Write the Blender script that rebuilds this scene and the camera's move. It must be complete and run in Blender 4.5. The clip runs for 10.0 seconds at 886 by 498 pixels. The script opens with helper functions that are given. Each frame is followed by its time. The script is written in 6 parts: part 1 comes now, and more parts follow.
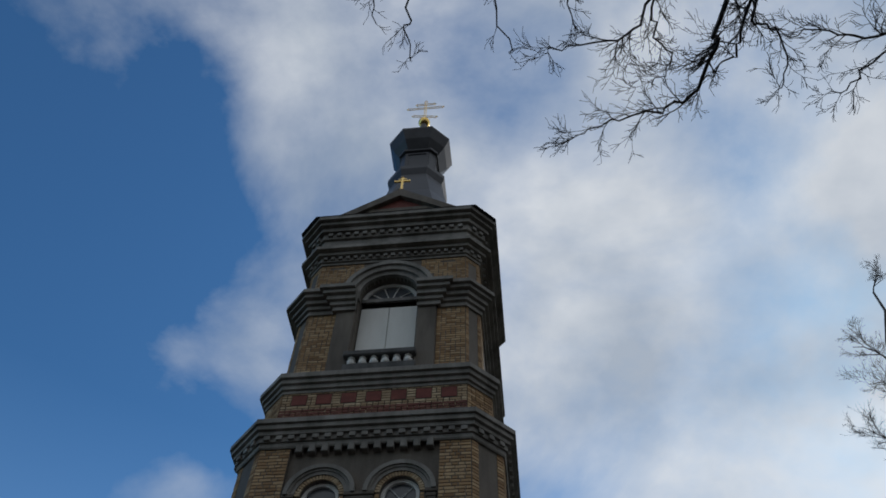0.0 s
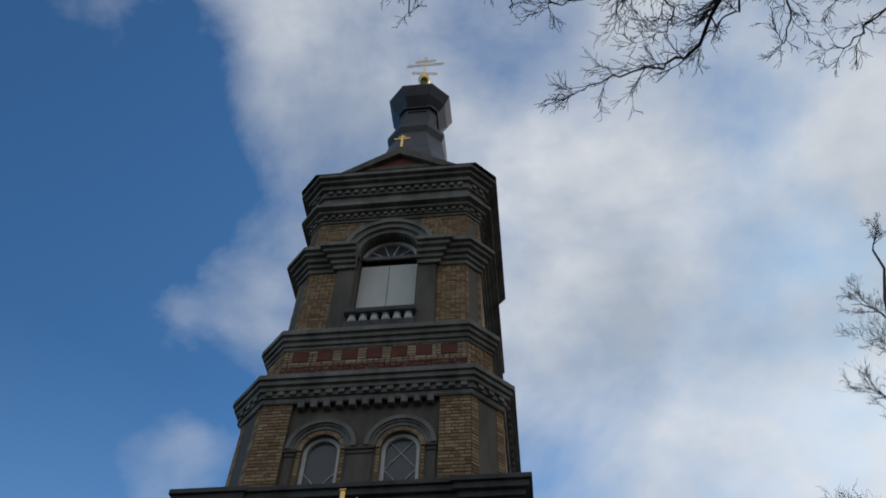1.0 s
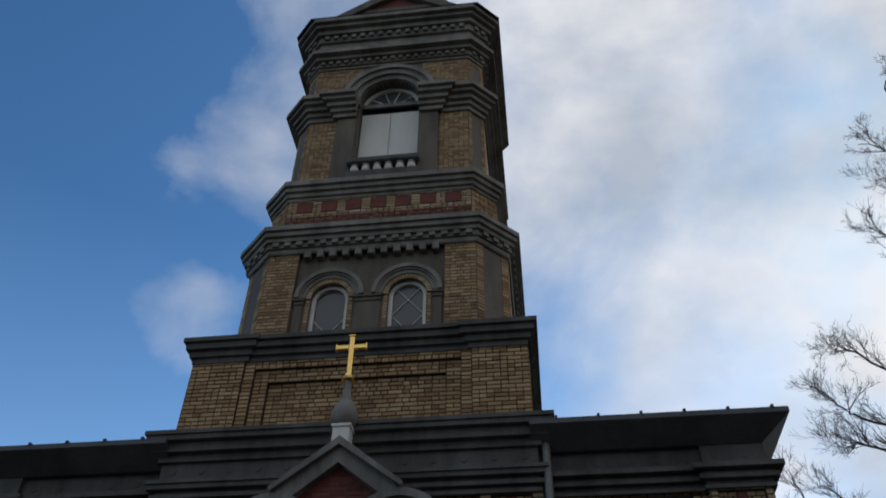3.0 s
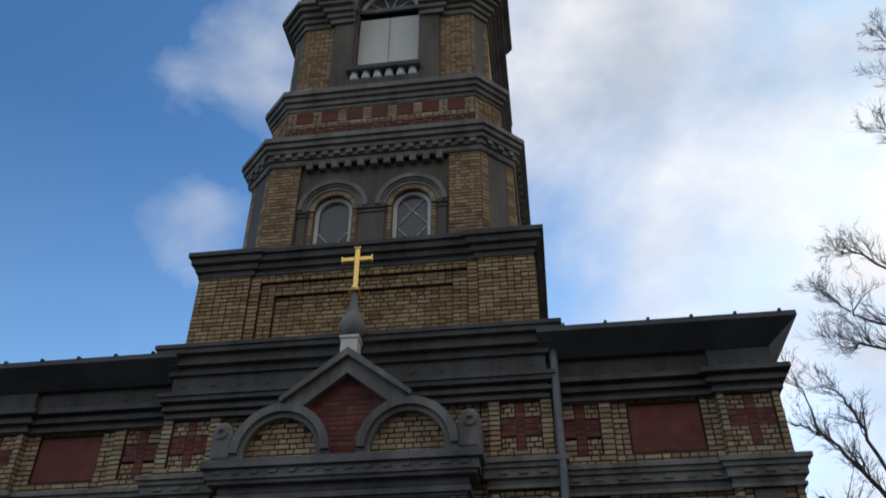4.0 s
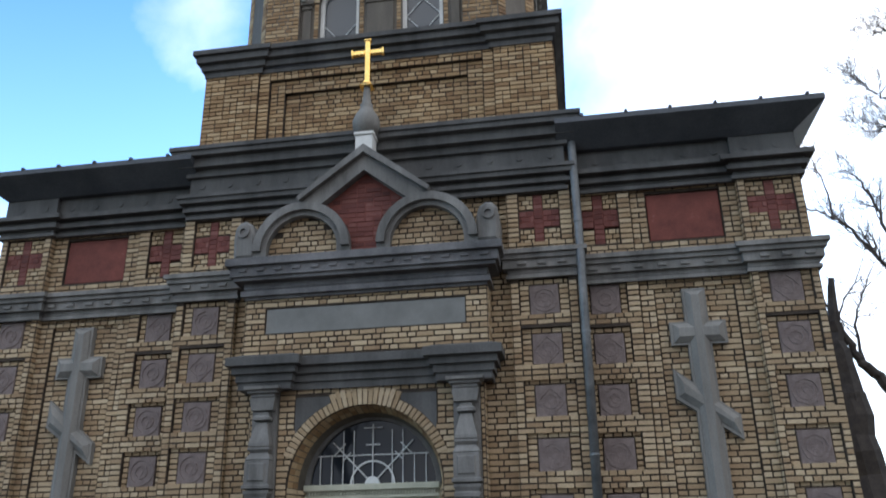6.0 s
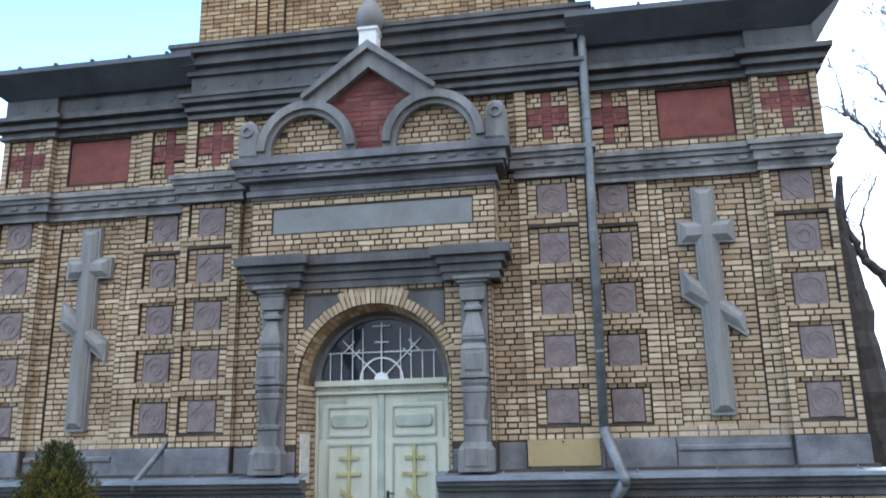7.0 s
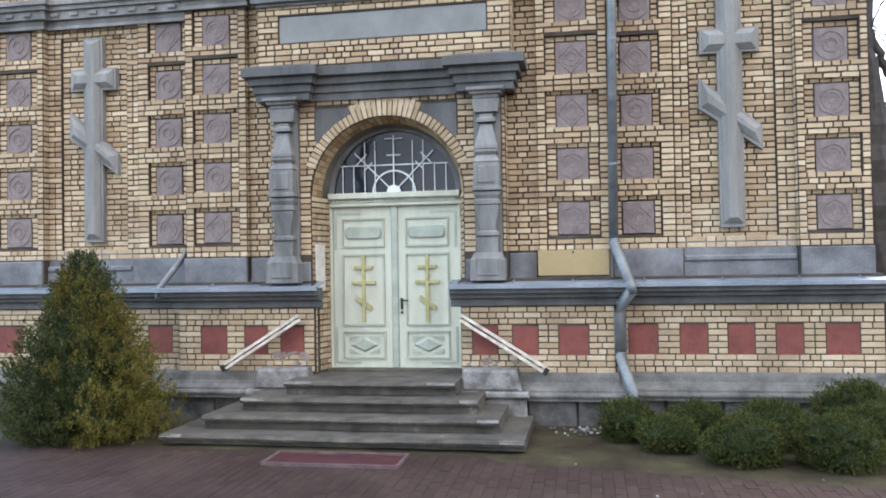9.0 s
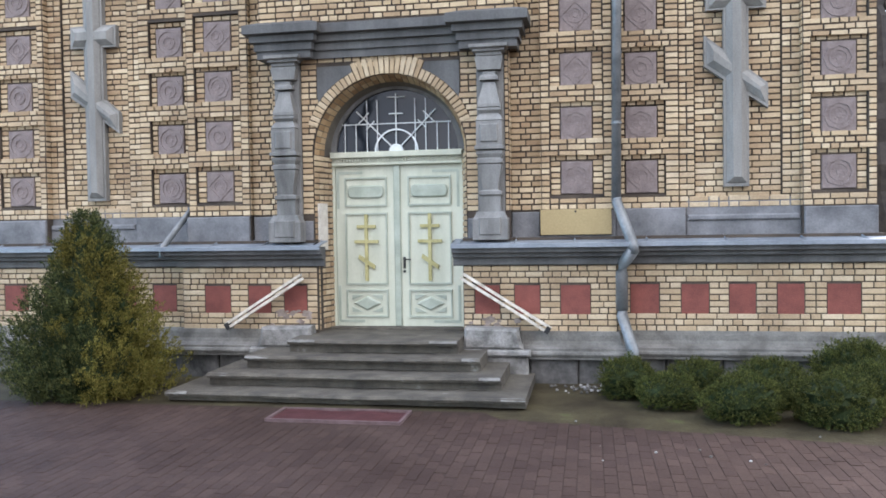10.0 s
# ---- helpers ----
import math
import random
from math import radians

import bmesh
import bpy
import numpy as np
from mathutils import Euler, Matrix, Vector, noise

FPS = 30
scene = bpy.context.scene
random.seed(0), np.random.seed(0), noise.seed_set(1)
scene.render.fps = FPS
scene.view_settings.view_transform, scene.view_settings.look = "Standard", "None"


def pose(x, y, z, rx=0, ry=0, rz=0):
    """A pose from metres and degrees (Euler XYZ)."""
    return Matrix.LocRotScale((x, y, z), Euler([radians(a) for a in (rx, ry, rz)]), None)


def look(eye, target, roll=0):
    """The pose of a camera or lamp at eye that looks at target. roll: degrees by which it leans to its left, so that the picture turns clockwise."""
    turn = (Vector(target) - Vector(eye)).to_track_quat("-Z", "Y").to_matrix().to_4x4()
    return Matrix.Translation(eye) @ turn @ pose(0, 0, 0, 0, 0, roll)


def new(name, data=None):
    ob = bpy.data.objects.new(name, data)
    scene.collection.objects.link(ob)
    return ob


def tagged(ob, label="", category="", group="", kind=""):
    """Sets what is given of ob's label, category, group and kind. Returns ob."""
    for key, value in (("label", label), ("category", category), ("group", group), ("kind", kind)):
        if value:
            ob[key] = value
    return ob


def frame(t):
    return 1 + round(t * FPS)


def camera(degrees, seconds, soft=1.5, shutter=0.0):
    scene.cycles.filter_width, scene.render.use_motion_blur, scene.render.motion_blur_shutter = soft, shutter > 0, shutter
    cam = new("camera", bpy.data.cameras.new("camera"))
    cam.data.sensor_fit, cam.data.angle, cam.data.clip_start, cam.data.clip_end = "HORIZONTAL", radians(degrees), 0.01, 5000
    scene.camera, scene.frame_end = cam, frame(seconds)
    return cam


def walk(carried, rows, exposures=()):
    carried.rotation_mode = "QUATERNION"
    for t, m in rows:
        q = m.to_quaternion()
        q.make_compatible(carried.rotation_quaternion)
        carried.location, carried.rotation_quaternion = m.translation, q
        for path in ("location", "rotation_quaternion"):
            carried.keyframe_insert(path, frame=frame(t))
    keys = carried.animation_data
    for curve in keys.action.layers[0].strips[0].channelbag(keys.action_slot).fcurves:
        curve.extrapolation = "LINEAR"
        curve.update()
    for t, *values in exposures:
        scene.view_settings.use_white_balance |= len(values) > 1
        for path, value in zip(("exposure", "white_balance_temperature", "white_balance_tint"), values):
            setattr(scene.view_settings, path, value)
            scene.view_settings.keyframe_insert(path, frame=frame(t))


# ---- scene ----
cam = camera(57.5, 10.0, 1.7, 0.4)

# seconds, eye x y z, yaw, pitch, roll
PATH = [
    (0, 2.908, -11.221, 1.752, 7.86, 56.04, 2.30),
    (0.5, 2.916, -11.221, 1.734, 7.84, 55.01, 2.34),
    (1, 2.921, -11.219, 1.718, 7.73, 53.12, 2.12),
    (1.5, 2.919, -11.215, 1.718, 7.60, 50.84, 1.75),
    (2, 2.907, -11.206, 1.731, 7.51, 48.22, 1.51),
    (2.5, 2.891, -11.188, 1.779, 7.49, 45.32, 1.29),
    (4, 2.831, -11.041, 1.956, 7.73, 35.84, -0.03),
    (4.5, 2.816, -10.992, 1.984, 8.04, 32.39, -0.40),
    (5, 2.807, -10.947, 1.986, 8.44, 28.79, -0.73),
    (5.5, 2.791, -10.910, 1.997, 8.78, 25.13, -0.91),
    (7, 2.719, -10.845, 2.040, 9.39, 14.36, -1.09),
    (7.5, 2.693, -10.832, 2.039, 9.55, 10.87, -1.00),
    (8, 2.660, -10.829, 2.027, 9.71, 7.41, -1.09),
    (8.5, 2.631, -10.825, 2.019, 9.87, 4.01, -0.98),
    (9, 2.624, -10.822, 2.020, 10.03, 1.28, -0.96),
    (9.5, 2.629, -10.823, 2.018, 10.21, -0.56, -0.96),
    (10, 2.639, -10.833, 2.018, 10.32, -1.60, -0.90),
]
EXPOSURES = [(0.0, -0.80, 6500, 10), (1.5, -0.77, 6600, 11), (2.5, -0.70, 6700, 12), (4.0, -0.32, 6850, 13), (4.5, -0.22, 6900, 13), (5.0, 0.05, 6900, 13), (5.7, 0.63, 6800, 13), (7.0, 1.85, 6050, 13), (8.0, 2.12, 6250, 14), (8.7, 2.29, 6500, 15), (10.0, 2.36, 6600, 16)]
walk(cam, [(t, pose(x, y, z, 90 + p, 0, w) @ pose(0, 0, 0, 0, 0, r)) for t, x, y, z, w, p, r in PATH], EXPOSURES)


# ---- sky and sun ----
SUN_AZ, SUN_EL = radians(38), radians(38)   # clockwise from +y, behind the church to its right


# direction, reach in degrees, more or less cloud
BANKS = [
    (-0.19, 0.357, 0.915, 13, 0.24), (-0.42, 0.24, 0.875, 12, -0.16), (-0.49, 0.38, 0.785, 15, -0.30), (-0.40, 0.48, 0.78, 10, -0.20),
    (-0.45, 0.59, 0.67, 6, 0.12), (-0.40, 0.71, 0.58, 5, 0.24), (-0.40, 0.22, 0.89, 6, 0.16), (-0.35, 0.665, 0.66, 5, -0.10),
    (-0.53, 0.65, 0.56, 13, -0.20), (0.02, 0.378, 0.926, 7, -0.20), (0.08, 0.48, 0.874, 10, 0.08), (0.125, 0.70, 0.70, 16, 0.14),
    # the last bank is unseen, added in the south to neutralise the front's light
    (0.30, 0.64, 0.70, 14, 0.08), (0.27, 0.42, 0.865, 8, -0.14), (0.05, 0.80, 0.595, 6, -0.14), (0.23, 0.79, 0.57, 14, 0.22), (0.1, -0.95, 0.3, 85, 0.55),
]


def make_world():
    w = bpy.data.worlds.new("sky")
    w.use_nodes = True
    scene.world = w
    nt = w.node_tree
    nt.nodes.clear()
    N, L = nt.nodes.new, nt.links.new
    sky = N("ShaderNodeTexSky")
    sky.sky_type = "NISHITA"
    sky.sun_disc = False
    sky.sun_elevation, sky.sun_rotation = SUN_EL, SUN_AZ
    sky.air_density, sky.dust_density = 1.0, 0.6
    co = N("ShaderNodeTexCoord")
    # soft broken cloud, thicker towards the sun
    mp = N("ShaderNodeMapping")
    mp.inputs["Location"].default_value = (0.62, 0.30, 0.15)
    mp.inputs["Scale"].default_value = (1.0, 1.0, 1.3)
    L(co.outputs["Generated"], mp.inputs[0])
    n1 = N("ShaderNodeTexNoise")
    n1.inputs["Scale"].default_value, n1.inputs["Detail"].default_value, n1.inputs["Roughness"].default_value = 3.1, 9, 0.56
    n1.inputs["Distortion"].default_value = 0.2
    L(mp.outputs[0], n1.inputs["Vector"])
    dot = N("ShaderNodeVectorMath")
    dot.operation = "DOT_PRODUCT"
    dot.inputs[1].default_value = (1.0, -0.20, 0.10)
    L(co.outputs["Generated"], dot.inputs[0])
    m1 = N("ShaderNodeMath")
    m1.operation = "MULTIPLY_ADD"
    m1.inputs[1].default_value = 0.50
    L(dot.outputs["Value"], m1.inputs[0])
    off = N("ShaderNodeMath")
    off.operation = "MULTIPLY_ADD"
    off.inputs[1].default_value, off.inputs[2].default_value = 1.85, -0.46
    L(n1.outputs["Fac"], off.inputs[0])
    L(off.outputs[0], m1.inputs[2])
    # the large banks of cloud and the blue gaps between them, plus the added southern bank
    cover = m1.outputs[0]
    for x, y, z, reach, amount in BANKS:
        near = N("ShaderNodeVectorMath")
        near.operation = "DOT_PRODUCT"
        near.inputs[1].default_value = Vector((x, y, z)).normalized()
        L(co.outputs["Generated"], near.inputs[0])
        fade = N("ShaderNodeMapRange")
        fade.interpolation_type = "SMOOTHSTEP"
        fade.inputs[1].default_value, fade.inputs[2].default_value = math.cos(radians(reach)), 1.0
        fade.inputs[3].default_value, fade.inputs[4].default_value = 0.0, amount
        L(near.outputs["Value"], fade.inputs[0])
        total = N("ShaderNodeMath")
        L(cover, total.inputs[0])
        L(fade.outputs[0], total.inputs[1])
        cover = total.outputs[0]
    ramp = N("ShaderNodeValToRGB")
    e = ramp.color_ramp.elements
    e[0].position, e[0].color = 0.13, (0, 0, 0, 1)
    e[1].position, e[1].color = 0.84, (1, 1, 1, 1)
    L(cover, ramp.inputs[0])
    # cloud body: greyer and whiter billows
    n2 = N("ShaderNodeTexNoise")
    n2.inputs["Scale"].default_value, n2.inputs["Detail"].default_value = 4.4, 7
    L(mp.outputs[0], n2.inputs["Vector"])
    body = N("ShaderNodeValToRGB")
    b = body.color_ramp.elements
    b[0].position, b[0].color = 0.34, (0.43, 0.50, 0.60, 1)
    b[1].position, b[1].color = 0.64, (0.79, 0.83, 0.88, 1)
    L(n2.outputs["Fac"], body.inputs[0])
    sep = N("ShaderNodeSeparateXYZ")
    L(co.outputs["Generated"], sep.inputs[0])
    grad = N("ShaderNodeMapRange")
    grad.inputs[1].default_value, grad.inputs[2].default_value = 0.0, 1.0
    grad.inputs[4].default_value = 1.12
    low = N("ShaderNodeMapRange")   # low cloud is brighter on the sun's side
    low.inputs[1].default_value, low.inputs[2].default_value = -0.2, 0.6
    low.inputs[3].default_value, low.inputs[4].default_value = 0.45, 1.2
    L(sep.outputs[1], low.inputs[0])
    L(low.outputs[0], grad.inputs[3])
    L(sep.outputs[2], grad.inputs[0])
    lit = N("ShaderNodeVectorMath")
    lit.operation = "SCALE"
    L(body.outputs[0], lit.inputs[0])
    L(grad.outputs[0], lit.inputs["Scale"])
    blue = N("ShaderNodeVectorMath")
    blue.operation = "MULTIPLY"
    L(sky.outputs[0], blue.inputs[0])
    # paler, hazier air lower down
    haze = N("ShaderNodeMapRange")
    haze.inputs[1].default_value, haze.inputs[2].default_value = 0.34, 0.66
    L(sep.outputs[2], haze.inputs[0])
    air = N("ShaderNodeMix")
    air.data_type = "RGBA"
    air.inputs[6].default_value = (0.122, 0.172, 0.202, 1)
    air.inputs[7].default_value = (0.050, 0.101, 0.140, 1)
    L(haze.outputs[0], air.inputs[0])
    L(air.outputs[2], blue.inputs[1])
    mix = N("ShaderNodeMix")
    mix.data_type = "RGBA"
    L(ramp.outputs[0], mix.inputs[0])
    L(blue.outputs[0], mix.inputs[6])
    L(lit.outputs[0], mix.inputs[7])
    bg = N("ShaderNodeBackground")
    bg.inputs["Strength"].default_value = 1.35
    L(mix.outputs[2], bg.inputs[0])
    out = N("ShaderNodeOutputWorld")
    L(bg.outputs[0], out.inputs[0])


make_world()
sun = new("sun", bpy.data.lights.new("sun", "SUN"))
sun.data.energy, sun.data.angle, sun.data.color = 0.6, radians(14), (1.0, 0.95, 0.88)
sun.matrix_world = look((0, 0, 0), (-math.sin(SUN_AZ) * math.cos(SUN_EL), -math.cos(SUN_AZ) * math.cos(SUN_EL), -math.sin(SUN_EL)))


# ---- materials ----
def material(name, c1, c2, scale=6.0, rough=0.75, metal=0.0, bump=0.15, fine=60.0, c3=None, vary=None, streak=False, grain=0.28):
    """Two-scale mottled surface. vary: 'island' or 'object' mixes c1..c3 piece by piece."""
    m = bpy.data.materials.new(name)
    m.use_nodes = True
    nt = m.node_tree
    N, L = nt.nodes.new, nt.links.new
    bs = nt.nodes["Principled BSDF"]
    co = N("ShaderNodeTexCoord")
    src = co.outputs["Object"]
    if vary == "object":
        geo = N("ShaderNodeNewGeometry")
        src = geo.outputs["Position"]
    if streak:
        mp = N("ShaderNodeMapping")
        mp.inputs["Scale"].default_value = (1, 1, 0.22)
        L(src, mp.inputs[0])
        big_src = mp.outputs[0]
    else:
        big_src = src
    big = N("ShaderNodeTexNoise")
    big.inputs["Scale"].default_value, big.inputs["Detail"].default_value, big.inputs["Roughness"].default_value = scale, 6, 0.62
    L(big_src, big.inputs["Vector"])
    small = N("ShaderNodeTexNoise")
    small.inputs["Scale"].default_value, small.inputs["Detail"].default_value = fine, 4
    L(src, small.inputs["Vector"])
    ramp = N("ShaderNodeValToRGB")
    e = ramp.color_ramp.elements
    if vary:
        if vary == "island":
            rnd = N("ShaderNodeNewGeometry").outputs["Random Per Island"]
        else:
            rnd = N("ShaderNodeObjectInfo").outputs["Random"]
        e[0].position, e[0].color = 0.0, (*c1, 1)
        e[1].position, e[1].color = 1.0, (*(c3 or c2), 1)
        mid = e.new(0.5)
        mid.color = (*c2, 1)
        L(rnd, ramp.inputs[0])
        grime = N("ShaderNodeValToRGB")
        g = grime.color_ramp.elements
        g[0].position, g[0].color = 0.30, (0.46, 0.40, 0.36, 1)
        g[1].position, g[1].color = 0.60, (1, 1, 1, 1)
        L(big.outputs["Fac"], grime.inputs[0])
        mul = N("ShaderNodeMix")
        mul.data_type, mul.blend_type = "RGBA", "MULTIPLY"
        mul.inputs[0].default_value = 0.68
        L(ramp.outputs[0], mul.inputs[6])
        L(grime.outputs[0], mul.inputs[7])
        col = mul.outputs[2]
    else:
        e[0].position, e[0].color = 0.33, (*c1, 1)
        e[1].position, e[1].color = 0.66, (*c2, 1)
        if c3:
            x = e.new(0.74)
            x.color = (*c3, 1)
        L(big.outputs["Fac"], ramp.inputs[0])
        col = ramp.outputs[0]
    sp = N("ShaderNodeMix")
    sp.data_type, sp.blend_type = "RGBA", "OVERLAY"
    sp.inputs[0].default_value = grain
    L(col, sp.inputs[6])
    L(small.outputs["Fac"], sp.inputs[7])
    L(sp.outputs[2], bs.inputs["Base Color"])
    bs.inputs["Metallic"].default_value = metal
    mr = N("ShaderNodeMath")
    mr.operation = "MULTIPLY_ADD"
    mr.inputs[1].default_value, mr.inputs[2].default_value = 0.22, max(rough - 0.11, 0.02)
    L(big.outputs["Fac"], mr.inputs[0])
    L(mr.outputs[0], bs.inputs["Roughness"])
    bp = N("ShaderNodeBump")
    bp.inputs["Strength"].default_value, bp.inputs["Distance"].default_value = bump, 0.02
    L(small.outputs["Fac"], bp.inputs["Height"])
    L(bp.outputs[0], bs.inputs["Normal"])
    return m


BRICK_C = ((0.335, 0.232, 0.134), (0.46, 0.345, 0.210), (0.555, 0.445, 0.295))
BRICK_P = ((0.385, 0.285, 0.172), (0.46, 0.355, 0.225), (0.53, 0.43, 0.295))
BRICK_T = ((0.28, 0.168, 0.082), (0.45, 0.30, 0.155), (0.54, 0.40, 0.235))
MAT = {
    "brick": material("yellow_brick", *BRICK_C[:2], 1.1, 0.85, 0, 0.35, 45, BRICK_C[2], "island"),
    "brick_one": material("yellow_brick_piece", *BRICK_P[:2], 1.1, 0.85, 0, 0.35, 45, BRICK_P[2], "object"),
    "brick_old": material("tower_brick", *BRICK_T[:2], 0.9, 0.88, 0, 0.3, 40, BRICK_T[2], "island"),
    "brick_old_one": material("tower_brick_piece", *BRICK_T[:2], 0.9, 0.88, 0, 0.3, 40, BRICK_T[2], "object"),
    "brick_red": material("red_brick_piece", (0.13, 0.045, 0.034), (0.17, 0.062, 0.046), 1.5, 0.85, 0, 0.3, 45, (0.20, 0.085, 0.064), "island"),
    "mortar": material("dark_mortar", (0.032, 0.024, 0.018), (0.078, 0.060, 0.045), 3.0, 0.95, 0, 0.4, 70),
    "stone": material("grey_cement", (0.092, 0.090, 0.084), (0.245, 0.241, 0.228), 2.6, 0.82, 0, 0.2, 55, None, None, True),
    "stone_dark": material("weathered_cement", (0.048, 0.048, 0.047), (0.122, 0.122, 0.119), 2.0, 0.85, 0, 0.25, 50, None, None, True),
    "stone_light": material("pale_cement", (0.17, 0.174, 0.165), (0.235, 0.240, 0.228), 2.0, 0.8, 0, 0.08, 55, None, None, False, 0.10),
    "panel": material("mauve_stone", (0.135, 0.105, 0.098), (0.235, 0.190, 0.178), 4.0, 0.85, 0, 0.3, 50),
    "redpaint": material("red_plaster", (0.135, 0.038, 0.029), (0.205, 0.062, 0.047), 4.5, 0.85, 0, 0.3, 60, (0.29, 0.14, 0.115)),
    "zinc": material("zinc_sheet", (0.16, 0.185, 0.21), (0.25, 0.28, 0.31), 2.0, 0.45, 0.35, 0.05, 30),
    "pipe": material("galvanised_pipe", (0.12, 0.13, 0.135), (0.215, 0.228, 0.232), 4.0, 0.5, 0.3, 0.05, 40),
    "roof": material("dark_roof_sheet", (0.014, 0.016, 0.021), (0.036, 0.039, 0.047), 1.5, 0.45, 0.2, 0.1, 30),
    "door": material("pale_green_paint", (0.42, 0.44, 0.345), (0.57, 0.585, 0.475), 2.4, 0.55, 0, 0.05, 40, None, None, True, 0.08),
    # grey-green door trim, darkened so its colour holds the panel grooves' shade
    "door_line": material("groove_shaded_green_paint", (0.27, 0.31, 0.25), (0.39, 0.43, 0.36), 3.0, 0.6, 0, 0.05, 40, None, None, False, 0.08),
    "yellow": material("faded_yellow_paint", (0.31, 0.285, 0.115), (0.41, 0.375, 0.18), 5.0, 0.6, 0, 0.05, 40),
    "ochre": material("ochre_board", (0.27, 0.20, 0.09), (0.33, 0.25, 0.12), 1.5, 0.5, 0, 0.03, 40),
    "gold": material("gilded_metal", (0.85, 0.55, 0.16), (0.95, 0.68, 0.25), 5.0, 0.25, 1.0, 0.03, 30),
    "white": material("white_paint", (0.66, 0.66, 0.62), (0.80, 0.80, 0.77), 3.0, 0.6, 0, 0.06, 40),
    "shutter": material("white_boarding", (0.62, 0.64, 0.60), (0.74, 0.76, 0.73), 1.2, 0.6, 0, 0.06, 40, None, None, True),
    "rail": material("worn_white_wood", (0.34, 0.30, 0.24), (0.68, 0.64, 0.56), 9.0, 0.75, 0, 0.2, 60),
    "iron": material("black_iron", (0.02, 0.02, 0.02), (0.04, 0.04, 0.04), 5.0, 0.5, 0.4, 0.05, 40),
    "step": material("worn_concrete", (0.034, 0.029, 0.022), (0.100, 0.088, 0.068), 3.4, 0.85, 0, 0.5, 40, (0.22, 0.21, 0.19)),
    "base": material("grey_base_stone", (0.070, 0.066, 0.057), (0.180, 0.172, 0.156), 3.2, 0.88, 0, 0.5, 40, (0.29, 0.28, 0.26)),
    "boulder": material("fieldstone", (0.035, 0.034, 0.032), (0.12, 0.115, 0.108), 4.0, 0.9, 0, 0.5, 25),
    "mat": material("red_brown_mat", (0.050, 0.019, 0.019), (0.076, 0.030, 0.030), 5.0, 0.95, 0, 0.5, 90),
    "paver": material("red_paver", (0.047, 0.030, 0.025), (0.054, 0.035, 0.0285), 0.7, 0.95, 0, 0.35, 50, (0.062, 0.040, 0.0325), "island"),
    "soil": material("dark_soil", (0.026, 0.020, 0.012), (0.062, 0.052, 0.028), 1.6, 0.95, 0, 0.8, 30, (0.070, 0.078, 0.030)),
    "bark": material("dark_bark", (0.022, 0.020, 0.020), (0.055, 0.048, 0.043), 5.0, 0.9, 0, 0.4, 40),
    "bark_far": material("grey_bark", (0.050, 0.045, 0.042), (0.115, 0.100, 0.090), 5.0, 0.9, 0, 0.3, 40),
    "thuja": material("thuja_green", (0.013, 0.024, 0.011), (0.044, 0.060, 0.021), 1.6, 0.85, 0, 0.1, 20, (0.12, 0.125, 0.042), "island"),
    "juniper": material("juniper_green", (0.012, 0.022, 0.007), (0.042, 0.057, 0.015), 1.6, 0.9, 0, 0.1, 20, (0.145, 0.14, 0.038), "island"),
    "gravel": material("pale_rubble", (0.06, 0.056, 0.05), (0.13, 0.125, 0.115), 6.0, 0.9, 0, 0.4, 40, (0.40, 0.39, 0.37), "island"),
    "lead": material("window_bars_paint", (0.62, 0.66, 0.66), (0.74, 0.77, 0.77), 4.0, 0.5, 0, 0.05, 40),
}


def glass(name, tint):
    m = bpy.data.materials.new(name)
    m.use_nodes = True
    b = m.node_tree.nodes["Principled BSDF"]
    b.inputs["Base Color"].default_value = (*tint, 1)
    b.inputs["Roughness"].default_value = 0.04
    b.inputs["Specular IOR Level"].default_value = 0.5
    b.inputs["IOR"].default_value = 1.45
    n = m.node_tree.nodes.new("ShaderNodeTexNoise")
    n.inputs["Scale"].default_value = 1.5
    u = m.node_tree.nodes.new("ShaderNodeBump")
    u.inputs["Strength"].default_value, u.inputs["Distance"].default_value = 0.12, 0.05
    c = m.node_tree.nodes.new("ShaderNodeTexCoord")
    m.node_tree.links.new(c.outputs["Object"], n.inputs["Vector"])
    m.node_tree.links.new(n.outputs["Fac"], u.inputs["Height"])
    m.node_tree.links.new(u.outputs[0], b.inputs["Normal"])
    return m


MAT["cross_stone"] = material("pale_cross_cement", (0.150, 0.146, 0.134), (0.265, 0.258, 0.238), 2.6, 0.85, 0, 0.2, 55, None, None, True)
MAT["redbrick"] = material("red_painted_brick", (0.125, 0.040, 0.034), (0.185, 0.062, 0.052), 1.6, 0.85, 0, 0.3, 45, (0.235, 0.10, 0.085), "island")
# plant core green, with the shade between tufts put into its colour
MAT["inner"] = material("core_shade_green", (0.012, 0.020, 0.008), (0.026, 0.036, 0.014), 4.0, 0.9, 0, 0.5, 30)
MAT["paper"] = material("yellowed_paper", (0.46, 0.42, 0.36), (0.64, 0.61, 0.54), 7.0, 0.8, 0, 0.05, 40)
MAT["chip"] = material("pale_worn_edge", (0.085, 0.08, 0.07), (0.19, 0.182, 0.165), 9.0, 0.9, 0, 0.5, 50)
MAT["glass"] = glass("dark_window_glass", (0.012, 0.017, 0.024))
MAT["rim"] = material("mat_rim", (0.065, 0.036, 0.035), (0.125, 0.080, 0.078), 6.0, 0.9, 0, 0.3, 60)
MAT["stone_tower"] = material("tower_cement", (0.080, 0.069, 0.055), (0.178, 0.156, 0.128), 1.6, 0.82, 0, 0.25, 40, None, None, True)
